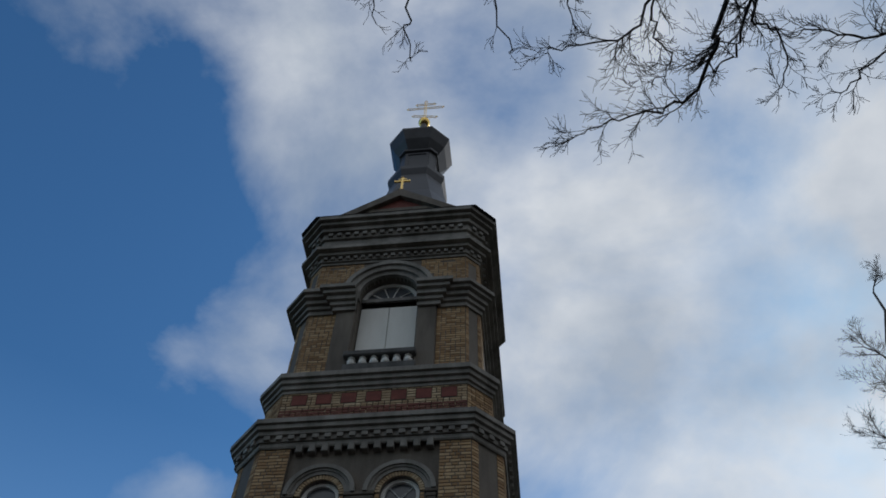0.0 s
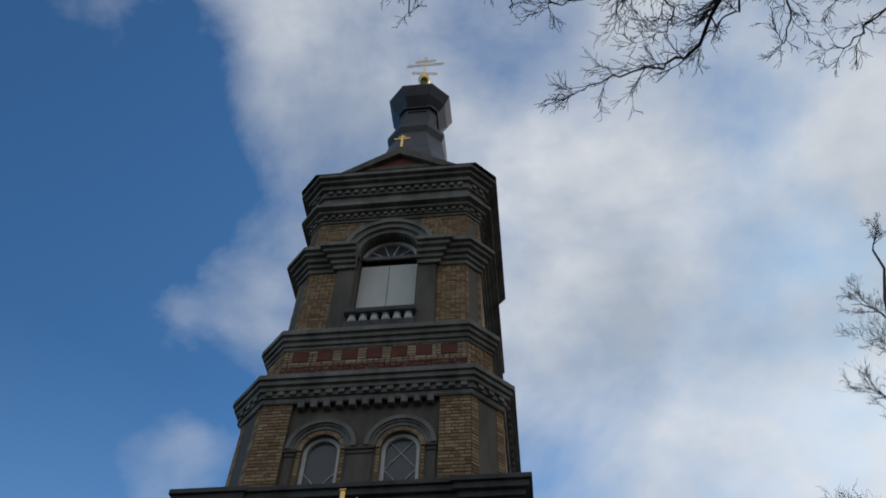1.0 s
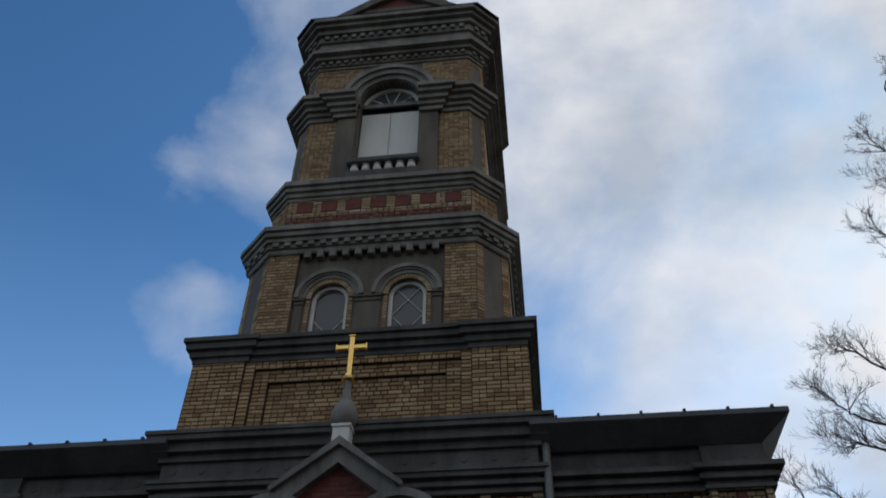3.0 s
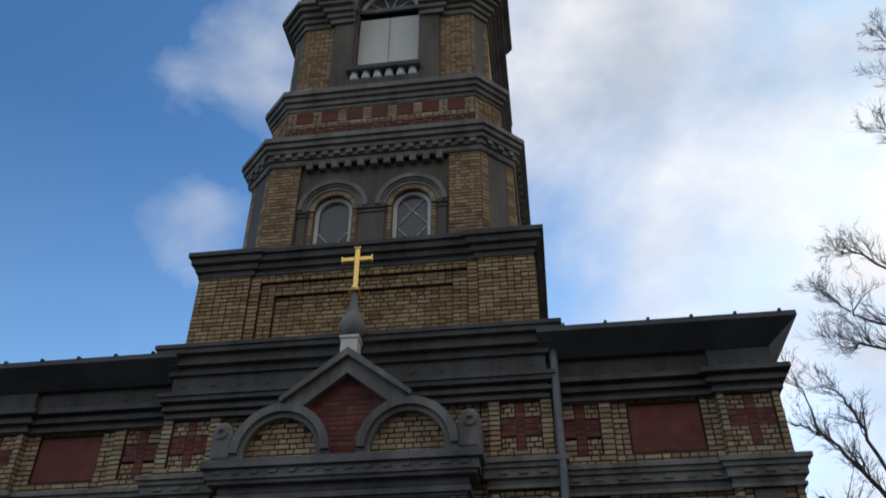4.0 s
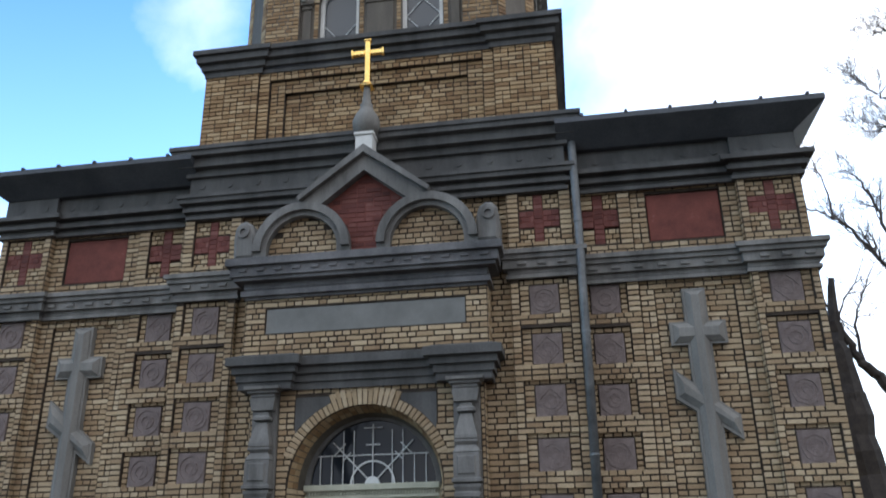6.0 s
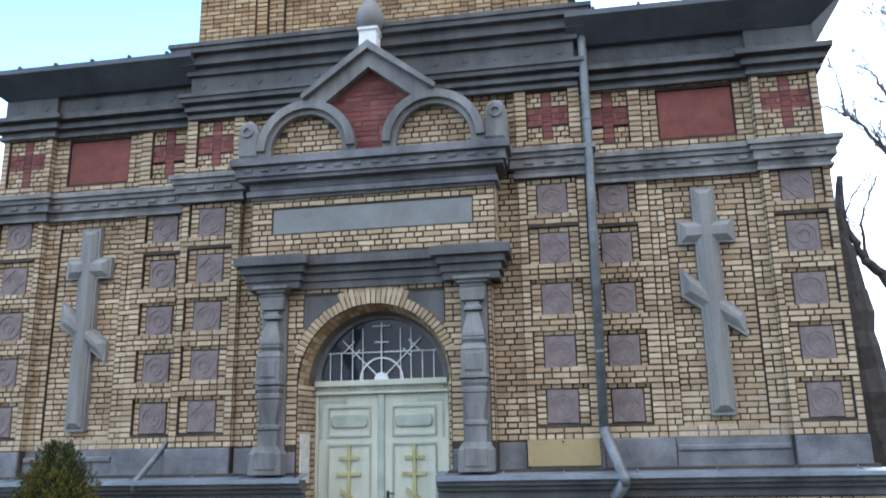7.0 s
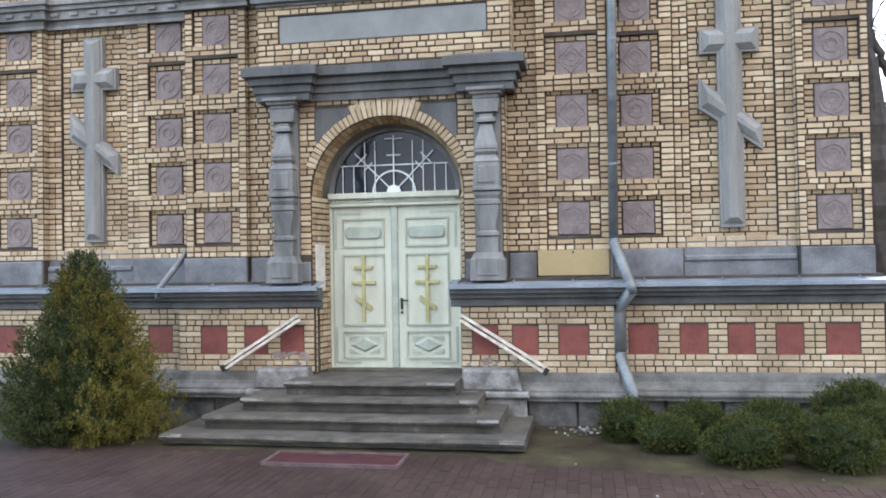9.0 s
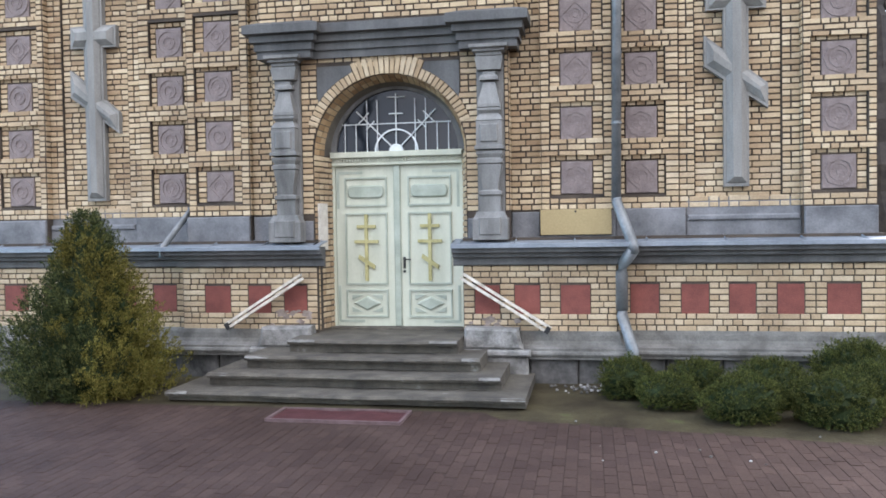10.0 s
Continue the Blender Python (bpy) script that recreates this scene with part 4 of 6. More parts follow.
# baluster-like pilasters beside the door
def colonnette(cx):
    ob = thing("door_pilaster", "grey cement pilaster of stacked baluster shapes beside the door", "pilaster", "structure", "door pilasters")
    M = Mesh()
    M.box(cx - 0.175, cx + 0.175, -0.37, -0.28, 1.86, 4.32)
    M.make("backing", "stone", ob)
    secs = [("base", [(0.225, 0.16, 1.84), (0.225, 0.16, 2.10), (0.19, 0.14, 2.16), (0.175, 0.13, 2.20)]),
            ("lower_neck", [(0.13, 0.10, 2.20), (0.13, 0.10, 2.40), (0.15, 0.12, 2.42), (0.15, 0.12, 2.46), (0.10, 0.09, 2.48)]),
            ("vase", [(0.10, 0.09, 2.48), (0.105, 0.10, 2.55), (0.15, 0.13, 2.78), (0.15, 0.13, 2.81)]),
            ("lower_ring", [(0.165, 0.14, 2.82), (0.165, 0.14, 2.87), (0.14, 0.12, 2.89), (0.17, 0.14, 2.94), (0.17, 0.14, 2.98)]),
            ("middle_block", [(0.19, 0.16, 3.0), (0.19, 0.16, 3.04), (0.165, 0.15, 3.05), (0.165, 0.15, 3.36)]),
            ("upper_ring", [(0.17, 0.14, 3.37), (0.15, 0.12, 3.42), (0.12, 0.10, 3.46), (0.15, 0.13, 3.50), (0.15, 0.13, 3.53)]),
            ("tapered_block", [(0.145, 0.13, 3.54), (0.145, 0.13, 3.58), (0.075, 0.08, 3.86)]),
            ("neck", [(0.12, 0.11, 3.89), (0.12, 0.11, 3.93), (0.085, 0.08, 3.96), (0.085, 0.08, 4.0)]),
            ("carved_block", [(0.15, 0.10, 4.02), (0.175, 0.11, 4.15), (0.175, 0.11, 4.19)]),
            ("capital", [(0.165, 0.11, 4.20), (0.165, 0.11, 4.235), (0.205, 0.14, 4.25), (0.205, 0.14, 4.275), (0.245, 0.17, 4.295), (0.245, 0.17, 4.335)])]
    for name, ring in secs:
        M = Mesh()
        M.loft([[(cx - w, -0.36 - d, z), (cx + w, -0.36 - d, z), (cx + w, -0.36, z), (cx - w, -0.36, z)] for w, d, z in [(w if name in ("base", "capital", "middle_block") else w * 1.0, d * 1.3, z) for w, d, z in ring]])
        if name == "carved_block":
            arch_band(M, cx - 0.06, 4.15, 0.02, 0.05, -0.495, -0.4, math.pi, 2 * math.pi, 8)
            arch_band(M, cx + 0.06, 4.15, 0.02, 0.05, -0.495, -0.4, math.pi, 2 * math.pi, 8)
        if name == "middle_block":
            bevel_prism(M, rect(cx - 0.115, cx + 0.115, 3.09, 3.32), -0.572, -0.5, 0.012)
        if name == "base":
            bevel_prism(M, rect(cx - 0.14, cx + 0.14, 1.90, 2.13), -0.582, -0.5, 0.012)
        M.make(name, "stone", ob)
    return ob


colonnette(-1.385)
colonnette(1.385)


# ---- door ----
YD = 0.17
door = thing("door_1", "pale green double door with gilt crosses and carved panels, closed", "door", "structure")
M = Mesh()
M.box(-0.945, -0.895, 0.14, 0.24, 0.60, 3.06)
M.box(0.895, 0.945, 0.14, 0.24, 0.60, 3.06)
M.make("door_frame", "door", door)
M = Mesh()
M.bevel_box(-0.93, 0.93, 0.10, 0.24, 2.885, 2.93, 0.01)
M.bevel_box(-0.94, 0.94, 0.06, 0.24, 2.99, 3.075, 0.012)
M.box(-0.9, 0.9, 0.13, 0.24, 2.93, 2.99)
for i in range(44):
    c = -0.86 + 1.72 * i / 43
    M.prism([(c - 0.014, 2.935), (c + 0.006, 2.935), (c + 0.016, 2.985), (c - 0.004, 2.985)], 0.095, 0.14)
M.make("transom_bar", "door", door, "pale green transom with a carved rope moulding")


def leaf(s):
    x0, x1 = (0.02, 0.89) if s > 0 else (-0.89, -0.02)
    L = Mesh()
    L.slab(x0, x1, 0.625, 2.88, YD, YD + 0.05, [])
    ob = L.make("door_leaf", "door", door)
    c = (x0 + x1) / 2
    for z0, z1, kind in ((2.34, 2.70, 0), (1.24, 2.20, 1), (0.78, 1.12, 2)):
        w = 0.285
        P = Mesh()
        for q in (rect(c - w - 0.02, c + w + 0.02, z1, z1 + 0.025), rect(c - w - 0.02, c + w + 0.02, z0 - 0.025, z0),
                  rect(c - w - 0.02, c - w, z0, z1), rect(c + w, c + w + 0.02, z0, z1)):
            P.prism(q, YD - 0.024, YD)
        P.make("panel_moulding", "door_line", ob, "grey-green panel moulding, darkened for groove shade")
        F = Mesh()
        zc = (z0 + z1) / 2
        if kind == 0:
            pts = [(c + sx * 0.20 + 0.06 * math.cos(a), zc + sz * 0.03 + 0.06 * math.sin(a)) for sx, sz, a0 in ((1, 1, 0), (-1, 1, 90), (-1, -1, 180), (1, -1, 270)) for a in (radians(a0), radians(a0 + 45), radians(a0 + 90))]
            bevel_prism(F, pts, YD - 0.03, YD, 0.018)
            F.make("raised_panel", "door_line", ob)
        elif kind == 2:
            bevel_prism(F, [(c - 0.2, zc), (c, zc - 0.1), (c + 0.2, zc), (c, zc + 0.1)], YD - 0.03, YD, 0.02)
            for sx in (1, -1):
                for sz in (1, -1):
                    pts = [(c + sx * 0.22, zc + sz * 0.12), (c + sx * 0.06, zc + sz * 0.12), (c + sx * 0.22, zc + sz * 0.05)]
                    F.prism(pts if sx * sz > 0 else pts[::-1], YD - 0.018, YD)
            F.make("diamond_panel", "door_line", ob)
        else:
            F.prism(rect(c - 0.022, c + 0.022, 1.27, 2.205), YD - 0.035, YD)
            for zb, hb in ((2.032, 0.135), (1.820, 0.17)):
                F.prism(rect(c - hb, c - 0.022, zb - 0.022, zb + 0.022), YD - 0.032, YD)
                F.prism(rect(c + 0.022, c + hb, zb - 0.022, zb + 0.022), YD - 0.032, YD)
            F.prism([(c - 0.12, 1.585), (c + 0.115, 1.43), (c + 0.125, 1.485), (c - 0.105, 1.64)], YD - 0.030, YD)
            F.make("door_cross", "yellow", ob, "faded yellow wooden cross")
    H = Mesh()   # flat corner hinges
    xo = x1 - 0.03 if s > 0 else x0 + 0.03
    for zz, d in ((2.79, -1), (0.70, 1)):
        H.prism(rect(min(xo, xo - s * 0.36), max(xo, xo - s * 0.36), zz - 0.018, zz + 0.018), YD - 0.008, YD)
        H.prism(rect(xo - 0.018, xo + 0.018, *sorted((zz, zz + d * 0.5))), YD - 0.009, YD)
    H.make("strap_hinge", "door_line", ob)
    return ob


leaf(-1)
right_leaf = leaf(1)
M = Mesh()
M.bevel_box(-0.05, 0.045, YD - 0.03, YD + 0.04, 0.63, 2.90, 0.012)
M.make("cover_strip", "door_line", door)
M = Mesh()
M.bevel_box(0.07, 0.105, YD - 0.012, YD, 1.44, 1.60, 0.004)
M.tube([(0.088, YD - 0.01, 1.57), (0.088, YD - 0.06, 1.57), (0.10, YD - 0.065, 1.57), (0.19, YD - 0.06, 1.565)], 0.011, 8)
M.make("door_handle", "iron", right_leaf, "black iron lever handle")
M = Mesh()
M.prism(circle(0.088, 1.40, 0.02, 10), YD - 0.014, YD)
M.make("keyhole_plate", "iron", right_leaf)

# fanlight over the door
fan = thing("window_1", "half-round fanlight with pale radiating bars and dark glass", "window", "structure")
M = Mesh()
M.prism(circle(0, 3.08, 0.93, 28, 0, math.pi), 0.20, 0.22)
M.make("pane", "glass", fan)
M = Mesh()
arch_band(M, 0, 3.06, 0.875, 0.97, 0.15, 0.24, 0, math.pi, 28)
M.make("window_frame", "stone", fan)
BARY = 0.17
for x in [-0.74, -0.58, -0.42, -0.27, 0.27, 0.42, 0.58, 0.74]:
    M = Mesh()
    top = 3.08 + (0.40 if abs(x) > 0.5 else 0.72)
    M.box(x - 0.006, x + 0.006, BARY - 0.006, BARY + 0.006, 3.07, top)
    M.make("upright_bar", "lead", fan)
for a in (45, 90, 135):
    M = Mesh()
    ca, sa = math.cos(radians(a)), math.sin(radians(a))
    M.tube([(0.10 * ca, BARY - 0.01, 3.08 + 0.10 * sa), (0.80 * ca, BARY - 0.01, 3.08 + 0.80 * sa)], 0.010, 6)
    cc = [(0.52, 0.08), (0.66, 0.11)] if a != 90 else [(0.52, 0.10), (0.75, 0.13)]
    for d, w in cc:
        M.tube([(d * ca - w * sa, BARY - 0.012, 3.08 + d * sa + w * ca), (d * ca + w * sa, BARY - 0.012, 3.08 + d * sa - w * ca)], 0.009, 6)
    M.make("radiating_bar", "lead", fan)
M = Mesh()
arch_band(M, 0, 3.08, 0.29, 0.312, BARY - 0.015, BARY + 0.01, 0, math.pi, 20)
M.make("inner_ring", "lead", fan)
M = Mesh()
M.prism(circle(0, 3.08, 0.10, 16, 0, math.pi), BARY - 0.03, BARY + 0.02)
M.make("hub", "lead", fan)
M = Mesh()
M.box(-0.78, 0.78, BARY - 0.006, BARY + 0.006, 3.458, 3.472)
M.make("cross_bar", "lead", fan)

notice = Mesh()
notice.box(-0.012, 0.20, -0.035, -0.012, 1.72, 2.36)
nb = notice.make("notice_board", "paper", None, "", Matrix.Translation((-1.032, -0.23, 0)) @ Matrix.Rotation(radians(75.7), 4, "Z"))
tagged(nb, "narrow white notice fixed to the brick door jamb", "notice")

board = Mesh()
board.bevel_box(2.01, 2.915, -0.275, -0.235, 1.885, 2.215, 0.004)
ob = board.make("ochre_board", "ochre", None)
tagged(ob, "blank ochre board fixed over the plinth ledge", "sign board")
M = Mesh()
M.tube([(2.46, -0.29, 2.185), (2.46, -0.26, 2.185)], 0.014, 8)
M.make("screw", "iron", ob)

# ---- steps ----
steps = thing("entrance_steps", "four worn concrete steps with dark wet risers", "steps", "structure")
M = Mesh()
M.box(-1.0, 1.0, -0.55, 0.3, 0.2, 0.6)
M.bevel_box(-0.95, 0.95, -0.02, 0.3, 0.4, 0.632, 0.01)
M.make("threshold", "step", steps)
for x0, x1, y0, z0, z1 in ((-1.18, 1.02, -0.98, 0.435, 0.60), (-1.64, 1.34, -1.28, 0.275, 0.435), (-1.98, 1.62, -1.62, 0.12, 0.275), (-2.33, 1.93, -1.98, 0.0, 0.12)):
    M = Mesh()
    b = 0.085
    prof = [(0, z0), (0, z1 - 0.07), (b, z1 - 0.058), (b + 0.012, z1 - 0.028), (b - 0.012, z1)]
    n = 36
    rr = random.Random(int(z1 * 100))
    rings = []
    # worn tread edge, a little uneven along its length
    for i in range(n + 1):
        x = x0 + (x1 - x0) * i / n
        dz = -0.012 * math.exp(-((x / 0.7) ** 2)) + rr.uniform(-0.003, 0.003)
        dy = rr.uniform(-0.005, 0.005) + 0.014 * math.sin(x * 5.1 + z1 * 40) * math.sin(x * 2.3 + z1 * 9)
        rings.append([(x, y0 - o + dy, z + (dz if k >= 3 else 0)) for k, (o, z) in enumerate(prof)] + [(x, -0.3, z1), (x, -0.3, z0)])
    M.loft(rings)
    ob = M.make("step", "step", steps)
    # chipped, paler bits of the tread's edge
    for k in range(2):
        c = x0 + 0.15 if k else x1 - 0.12
        w = rr.uniform(0.10, 0.24)
        C = Mesh()
        rings = []
        for i in range(9):
            x = max(x0 + 0.004, min(x1 - 0.004, c + w * (i / 4 - 1)))
            q = max(0.05, 1 - abs(i / 4 - 1) ** 2) * rr.uniform(0.15, 0.75)
            rings.append([(x, y0 - b - 0.014, z1 - 0.028 - 0.018 * q), (x, y0 - b - 0.020, z1 - 0.024), (x, y0 - b + 0.006, z1 - 0.004), (x, y0 - b + 0.012 + 0.035 * q, z1 + 0.003), (x, y0 - b + 0.03, z1 - 0.02)])
        C.loft(rings)
        C.make("chipped_edge", "chip", ob, "paler chipped edge")

# ---- handrails, mat ----
for s in (1, -1):
    hr = thing("handrail", "worn white wooden handrail sloping beside the steps", "handrail", "", "step handrails")
    p0, p1 = (Vector((1.02, -0.50, 1.40)), Vector((2.14, -0.50, 0.70))) if s > 0 else (Vector((-1.19, -0.50, 1.40)), Vector((-2.29, -0.50, 0.72)))
    for k, off in ((0, 0.0), (1, -0.062)):
        M = Mesh()
        d = (p1 - p0).normalized()
        up = Vector((0, -1, 0)).cross(d)
        if up.z < 0:
            up = -up
        a, b = p0 + up * off - Vector((0, 0.02 * k, 0)), p1 + up * off - Vector((0, 0.02 * k, 0)) - d * 0.05 * k
        M.loft([[q + up * 0.015 + Vector((0, 0.03, 0)), q + up * 0.018 - Vector((0, 0.03, 0)), q - up * 0.016 - Vector((0, 0.03, 0)), q - up * 0.016 + Vector((0, 0.03, 0))] for q in (a, (a + b) / 2, b)])
        board = M.make("rail_board", "rail", hr)
    M = Mesh()
    M.loft([[q + up * 0.006 + Vector((0, 0.034, 0)), q + up * 0.006 - Vector((0, 0.054, 0)), q - up * 0.085 - Vector((0, 0.054, 0)), q - up * 0.085 + Vector((0, 0.034, 0))] for q in (p1 - d * 0.055, p1 + d * 0.004)])
    M.make("end_cap", "iron", board, "dark iron end cap")
    for f in (0.12, 0.98):
        M = Mesh()
        q = p0.lerp(p1, f)
        M.tube([q, q + Vector((0, 0.06, -0.04)), q + Vector((0, 0.14, -0.04))], 0.012, 6)
        M.make("bracket", "iron", board)
M = Mesh()
mr = random.Random(4)
nx, ny = 24, 8
grid = [[(-0.72 + 1.44 * i / nx + mr.uniform(-0.006, 0.006), -2.90 + 0.52 * j / ny + mr.uniform(-0.006, 0.006), 0.018 + 0.010 * math.sin(i * 0.5) * math.sin(j * 0.7) ** 2 + mr.uniform(0, 0.004)) for i in range(nx + 1)] for j in range(ny + 1)]
M.v = [p for r in grid for p in r] + [(x, y, 0.004) for r in grid for x, y, z in r]
o = (nx + 1) * (ny + 1)
for j in range(ny):
    for i in range(nx):
        a = j * (nx + 1) + i
        M.f += [(a, a + 1, a + nx + 2, a + nx + 1), (o + a + nx + 1, o + a + nx + 2, o + a + 1, o + a)]
for i in range(nx):
    M.f += [(o + i, o + i + 1, i + 1, i), (ny * (nx + 1) + i, ny * (nx + 1) + i + 1, o + ny * (nx + 1) + i + 1, o + ny * (nx + 1) + i)]
for j in range(ny):
    a, c = j * (nx + 1), j * (nx + 1) + nx
    M.f += [(a, a + nx + 1, o + a + nx + 1, o + a), (o + c, o + c + nx + 1, c + nx + 1, c)]
ob = M.make("door_mat", "mat", None)
for y0, y1, x0, x1 in ((-2.915, -2.885, -0.73, 0.73), (-2.395, -2.365, -0.73, 0.73), (-2.885, -2.395, -0.73, -0.70), (-2.885, -2.395, 0.70, 0.73)):
    B = Mesh()
    B.box(x0, x1, y0, y1, 0.004, 0.040)
    B.make("rim", "rim", ob, "raised paler rim")
tagged(ob, "flat reddish brown doormat lying on the paving", "doormat")

# ---- drainpipes ----
for s in (1, -1):
    dp = thing("drainpipe", "galvanised drainpipe running down the brick front", "drainpipe", "", "drainpipes")
    x, y = (3.02, -0.30) if s > 0 else (-2.99, -0.075)
    M = Mesh()
    M.tube([(x, y + 0.15, 7.95), (x, y - 0.02, 7.55), (x, y, 7.35), (x, y, 6.2), (x - 0.005, y - 0.03, 5.95), (x - 0.01, y, 5.5), (x - 0.045, y, 2.32)], 0.06, 12)
    if s > 0:
        pipe = M.make("upper_pipe", "pipe", dp, "", None, True)
    M = Mesh()
    kx = 3.17 if s > 0 else -3.18
    M.tube([(x - (0.045 if s > 0 else 0), y, 2.34), (x - (0.035 if s > 0 else 0.01), y - 0.01, 2.28), (kx, -0.60, 1.74), (kx, -0.58, 1.66)], 0.068 if s > 0 else 0.042, 12)
    M.make("upper_elbow", "pipe", dp, "pale zinc elbow over the ledge", None, True)
    if s > 0:
        M = Mesh()
        lx = 3.03
        M.tube([(kx, -0.58, 1.70), (lx + 0.02 * s, -0.42, 1.52), (lx, -0.38, 1.40), (lx, -0.38, 0.92)], 0.078, 12)
        M.make("lower_pipe", "pipe", dp, "", None, True)
        M = Mesh()
        M.tube([(lx, -0.38, 0.94), (lx, -0.40, 0.86), (lx + 0.12 * s, -0.62, 0.44), (lx + 0.12 * s, -0.64, 0.28)], 0.072, 12)
        M.make("outlet_elbow", "pipe", dp, "", None, True)
    for z, dx in ((3.3, -0.034), (4.9, -0.016), (6.5, 0.0)) if s > 0 else ():
        M = Mesh()
        M.tube([(x + dx, y, z - 0.015), (x + dx, y, z + 0.015)], 0.067, 12)
        M.tube([(x + dx, y + 0.03, z), (x + dx, 0.0, z)], 0.01, 6)
        M.make("pipe_clamp", "pipe", pipe)

# ---- wing roofs and body of the church ----
for s in (1, -1):
    rf = thing("wing_roof", "dark sheet-metal roof with a deep boxed eave", "roof", "structure", "wing roofs")
    M = Mesh()
    pts = [(2.8, -0.12), (XE, -0.12), (XE, 9.0)]
    M.sweep(pts if s > 0 else [(-x, y) for x, y in reversed(pts)], [(-0.2, 7.70), (0.02, 7.70), (0.40, 7.97), (0.40, 8.05), (0.37, 8.07), (-3.0, 9.2), (-3.0, 7.7)])
    M.make("eave", "soffit", rf)
    M = Mesh()
    for i in range(6):
        c = s * (3.2 + 0.62 * i)
        M.box(c - 0.02, c + 0.02, -0.53, -0.40, 8.04, 8.09)
    M.make("seam_ends", "roof", rf)
body = Mesh()
body.box(-6.0, 6.0, 0.75, 9.0, 0, 7.75)
body.box(-2.8, 2.8, 0.0, 9.0, 7.75, 8.26)
ob = body.make("nave", "brick_old", None)
tagged(ob, "plain brick body of the church behind its front", "church wall", kind="structure")

# ---- finial with gilt cross on the pediment ----
fin = thing("pediment_finial", "grey stone onion finial on a pale pedestal over the gable", "finial")
M = Mesh()
M.loft([[(sx * w, -0.56 + sy * w, z) for sx, sy in ((-1, -1), (1, -1), (1, 1), (-1, 1))] for w, z in ((0.128, 7.70), (0.128, 7.98), (0.15, 8.00), (0.15, 8.04), (0.11, 8.06))])
M.make("pedestal", "white", fin, "pale limewashed pedestal")
M = Mesh()
M.loft([[(r * math.cos(k * math.pi / 8), -0.56 + r * math.sin(k * math.pi / 8), z) for k in range(16)] for r, z in ((0.12, 8.05), (0.17, 8.08), (0.205, 8.17), (0.21, 8.27), (0.17, 8.38), (0.12, 8.46), (0.09, 8.53), (0.10, 8.57), (0.07, 8.61), (0.055, 8.75), (0.05, 8.92))])
M.make("onion", "cross_stone", fin, "", None, True)


def latin_cross(name, y, zb, h, hw, th, label, extra=False):
    """Flat gilt cross with flared ends, foot at zb."""
    g = thing(name, label, "cross")
    M = Mesh()
    M.bevel_box(-th, th, y - th * 0.7, y + th * 0.7, zb, zb + h, th * 0.25)
    za = zb + h * 0.74
    M.bevel_box(-hw, -th, y - th * 0.65, y + th * 0.65, za - th, za + th, th * 0.25)
    M.bevel_box(th, hw, y - th * 0.65, y + th * 0.65, za - th, za + th, th * 0.25)
    if extra:
        M.bevel_box(-hw * 0.55, hw * 0.55, y - th * 0.6, y + th * 0.6, zb + h * 0.88 - th * 0.8, zb + h * 0.88 + th * 0.8, th * 0.2)
    body = M.make("cross_body", "gold", g)
    f = th * 1.35
    for x0, x1, z0, z1 in ((-hw - th * 0.5, -hw + th * 0.2, za - f, za + f), (hw - th * 0.2, hw + th * 0.5, za - f, za + f), (-f, f, zb + h - th * 0.4, zb + h + th * 0.4)):
        E = Mesh()
        E.bevel_box(x0, x1, y - th, y + th, z0, z1, th * 0.2)
        E.make("flared_end", "gold", body)
    B = Mesh()
    B.loft([[(sx * w, y + sy * w, z) for sx, sy in ((-1, -1), (1, -1), (1, 1), (-1, 1))] for w, z in ((th * 2.4, zb - 0.02), (th * 1.2, zb + 0.06), (th * 1.0, zb + 0.10))])
    B.make("cross_foot", "gold", g)
    return g


latin_cross("gilt_cross", -0.56, 8.90, 0.84, 0.24, 0.042, "polished gilt cross on the pediment finial")

# ---- tower base block ----
YC = 2.714
base = thing("tower_base", "square brick base of the bell tower with sunk panels", "tower", "structure")
M = Mesh()
M.box(-2.80, 2.80, YC - 2.68, YC + 2.8, 8.0, 9.9)
M.slab(-2.86, 2.86, 8.2, 9.64, YC - 2.855, YC - 2.67, [(-1.75, 1.75, 8.0, 9.48)])
M.slab(-1.75, 1.75, 8.2, 9.5, YC - 2.80, YC - 2.67, [(-1.5, 1.5, 8.0, 9.24)])
M.box(-1.5, 1.5, YC - 2.74, YC - 2.67, 8.2, 9.25)
M.box(-2.86, -1.93, YC - 2.895, YC - 2.85, 8.2, 9.64)
M.box(1.93, 2.86, YC - 2.895, YC - 2.85, 8.2, 9.64)
M.make("block_core", "mortar", base)
q = Bricks(41)
for s in (1, -1):
    q.lay(*((1.93, 2.86) if s > 0 else (-2.86, -1.93)), 8.28, 9.66, YC - 2.90)
    q.lay(*((1.75, 1.93) if s > 0 else (-1.93, -1.75)), 8.28, 9.66, YC - 2.86)
    q.lay(*((1.5, 1.75) if s > 0 else (-1.75, -1.5)), 8.28, 9.48, YC - 2.80)
q.lay(-1.75, 1.75, 9.48, 9.66, YC - 2.86)
q.lay(-1.5, 1.5, 9.24, 9.48, YC - 2.80)
q.lay(-1.5, 1.5, 8.28, 9.24, YC - 2.74)
q.items.sort(key=lambda k: k[2])
PIECE_SETS.append((q.items[:300], base))
q.items = q.items[300:]
q.build("brickwork", "brick_old", base, "yellow bricks with dark joints")
q = Bricks(42)
q.lay(-2.8, 2.8, 8.28, 9.66, -2.86)
for k in (1, -1):
    q.build("side_brickwork", "brick_old", base, "", Matrix.Translation((0, YC, 0)) @ Matrix.Rotation(radians(90 * k), 4, "Z"))
M = Mesh()
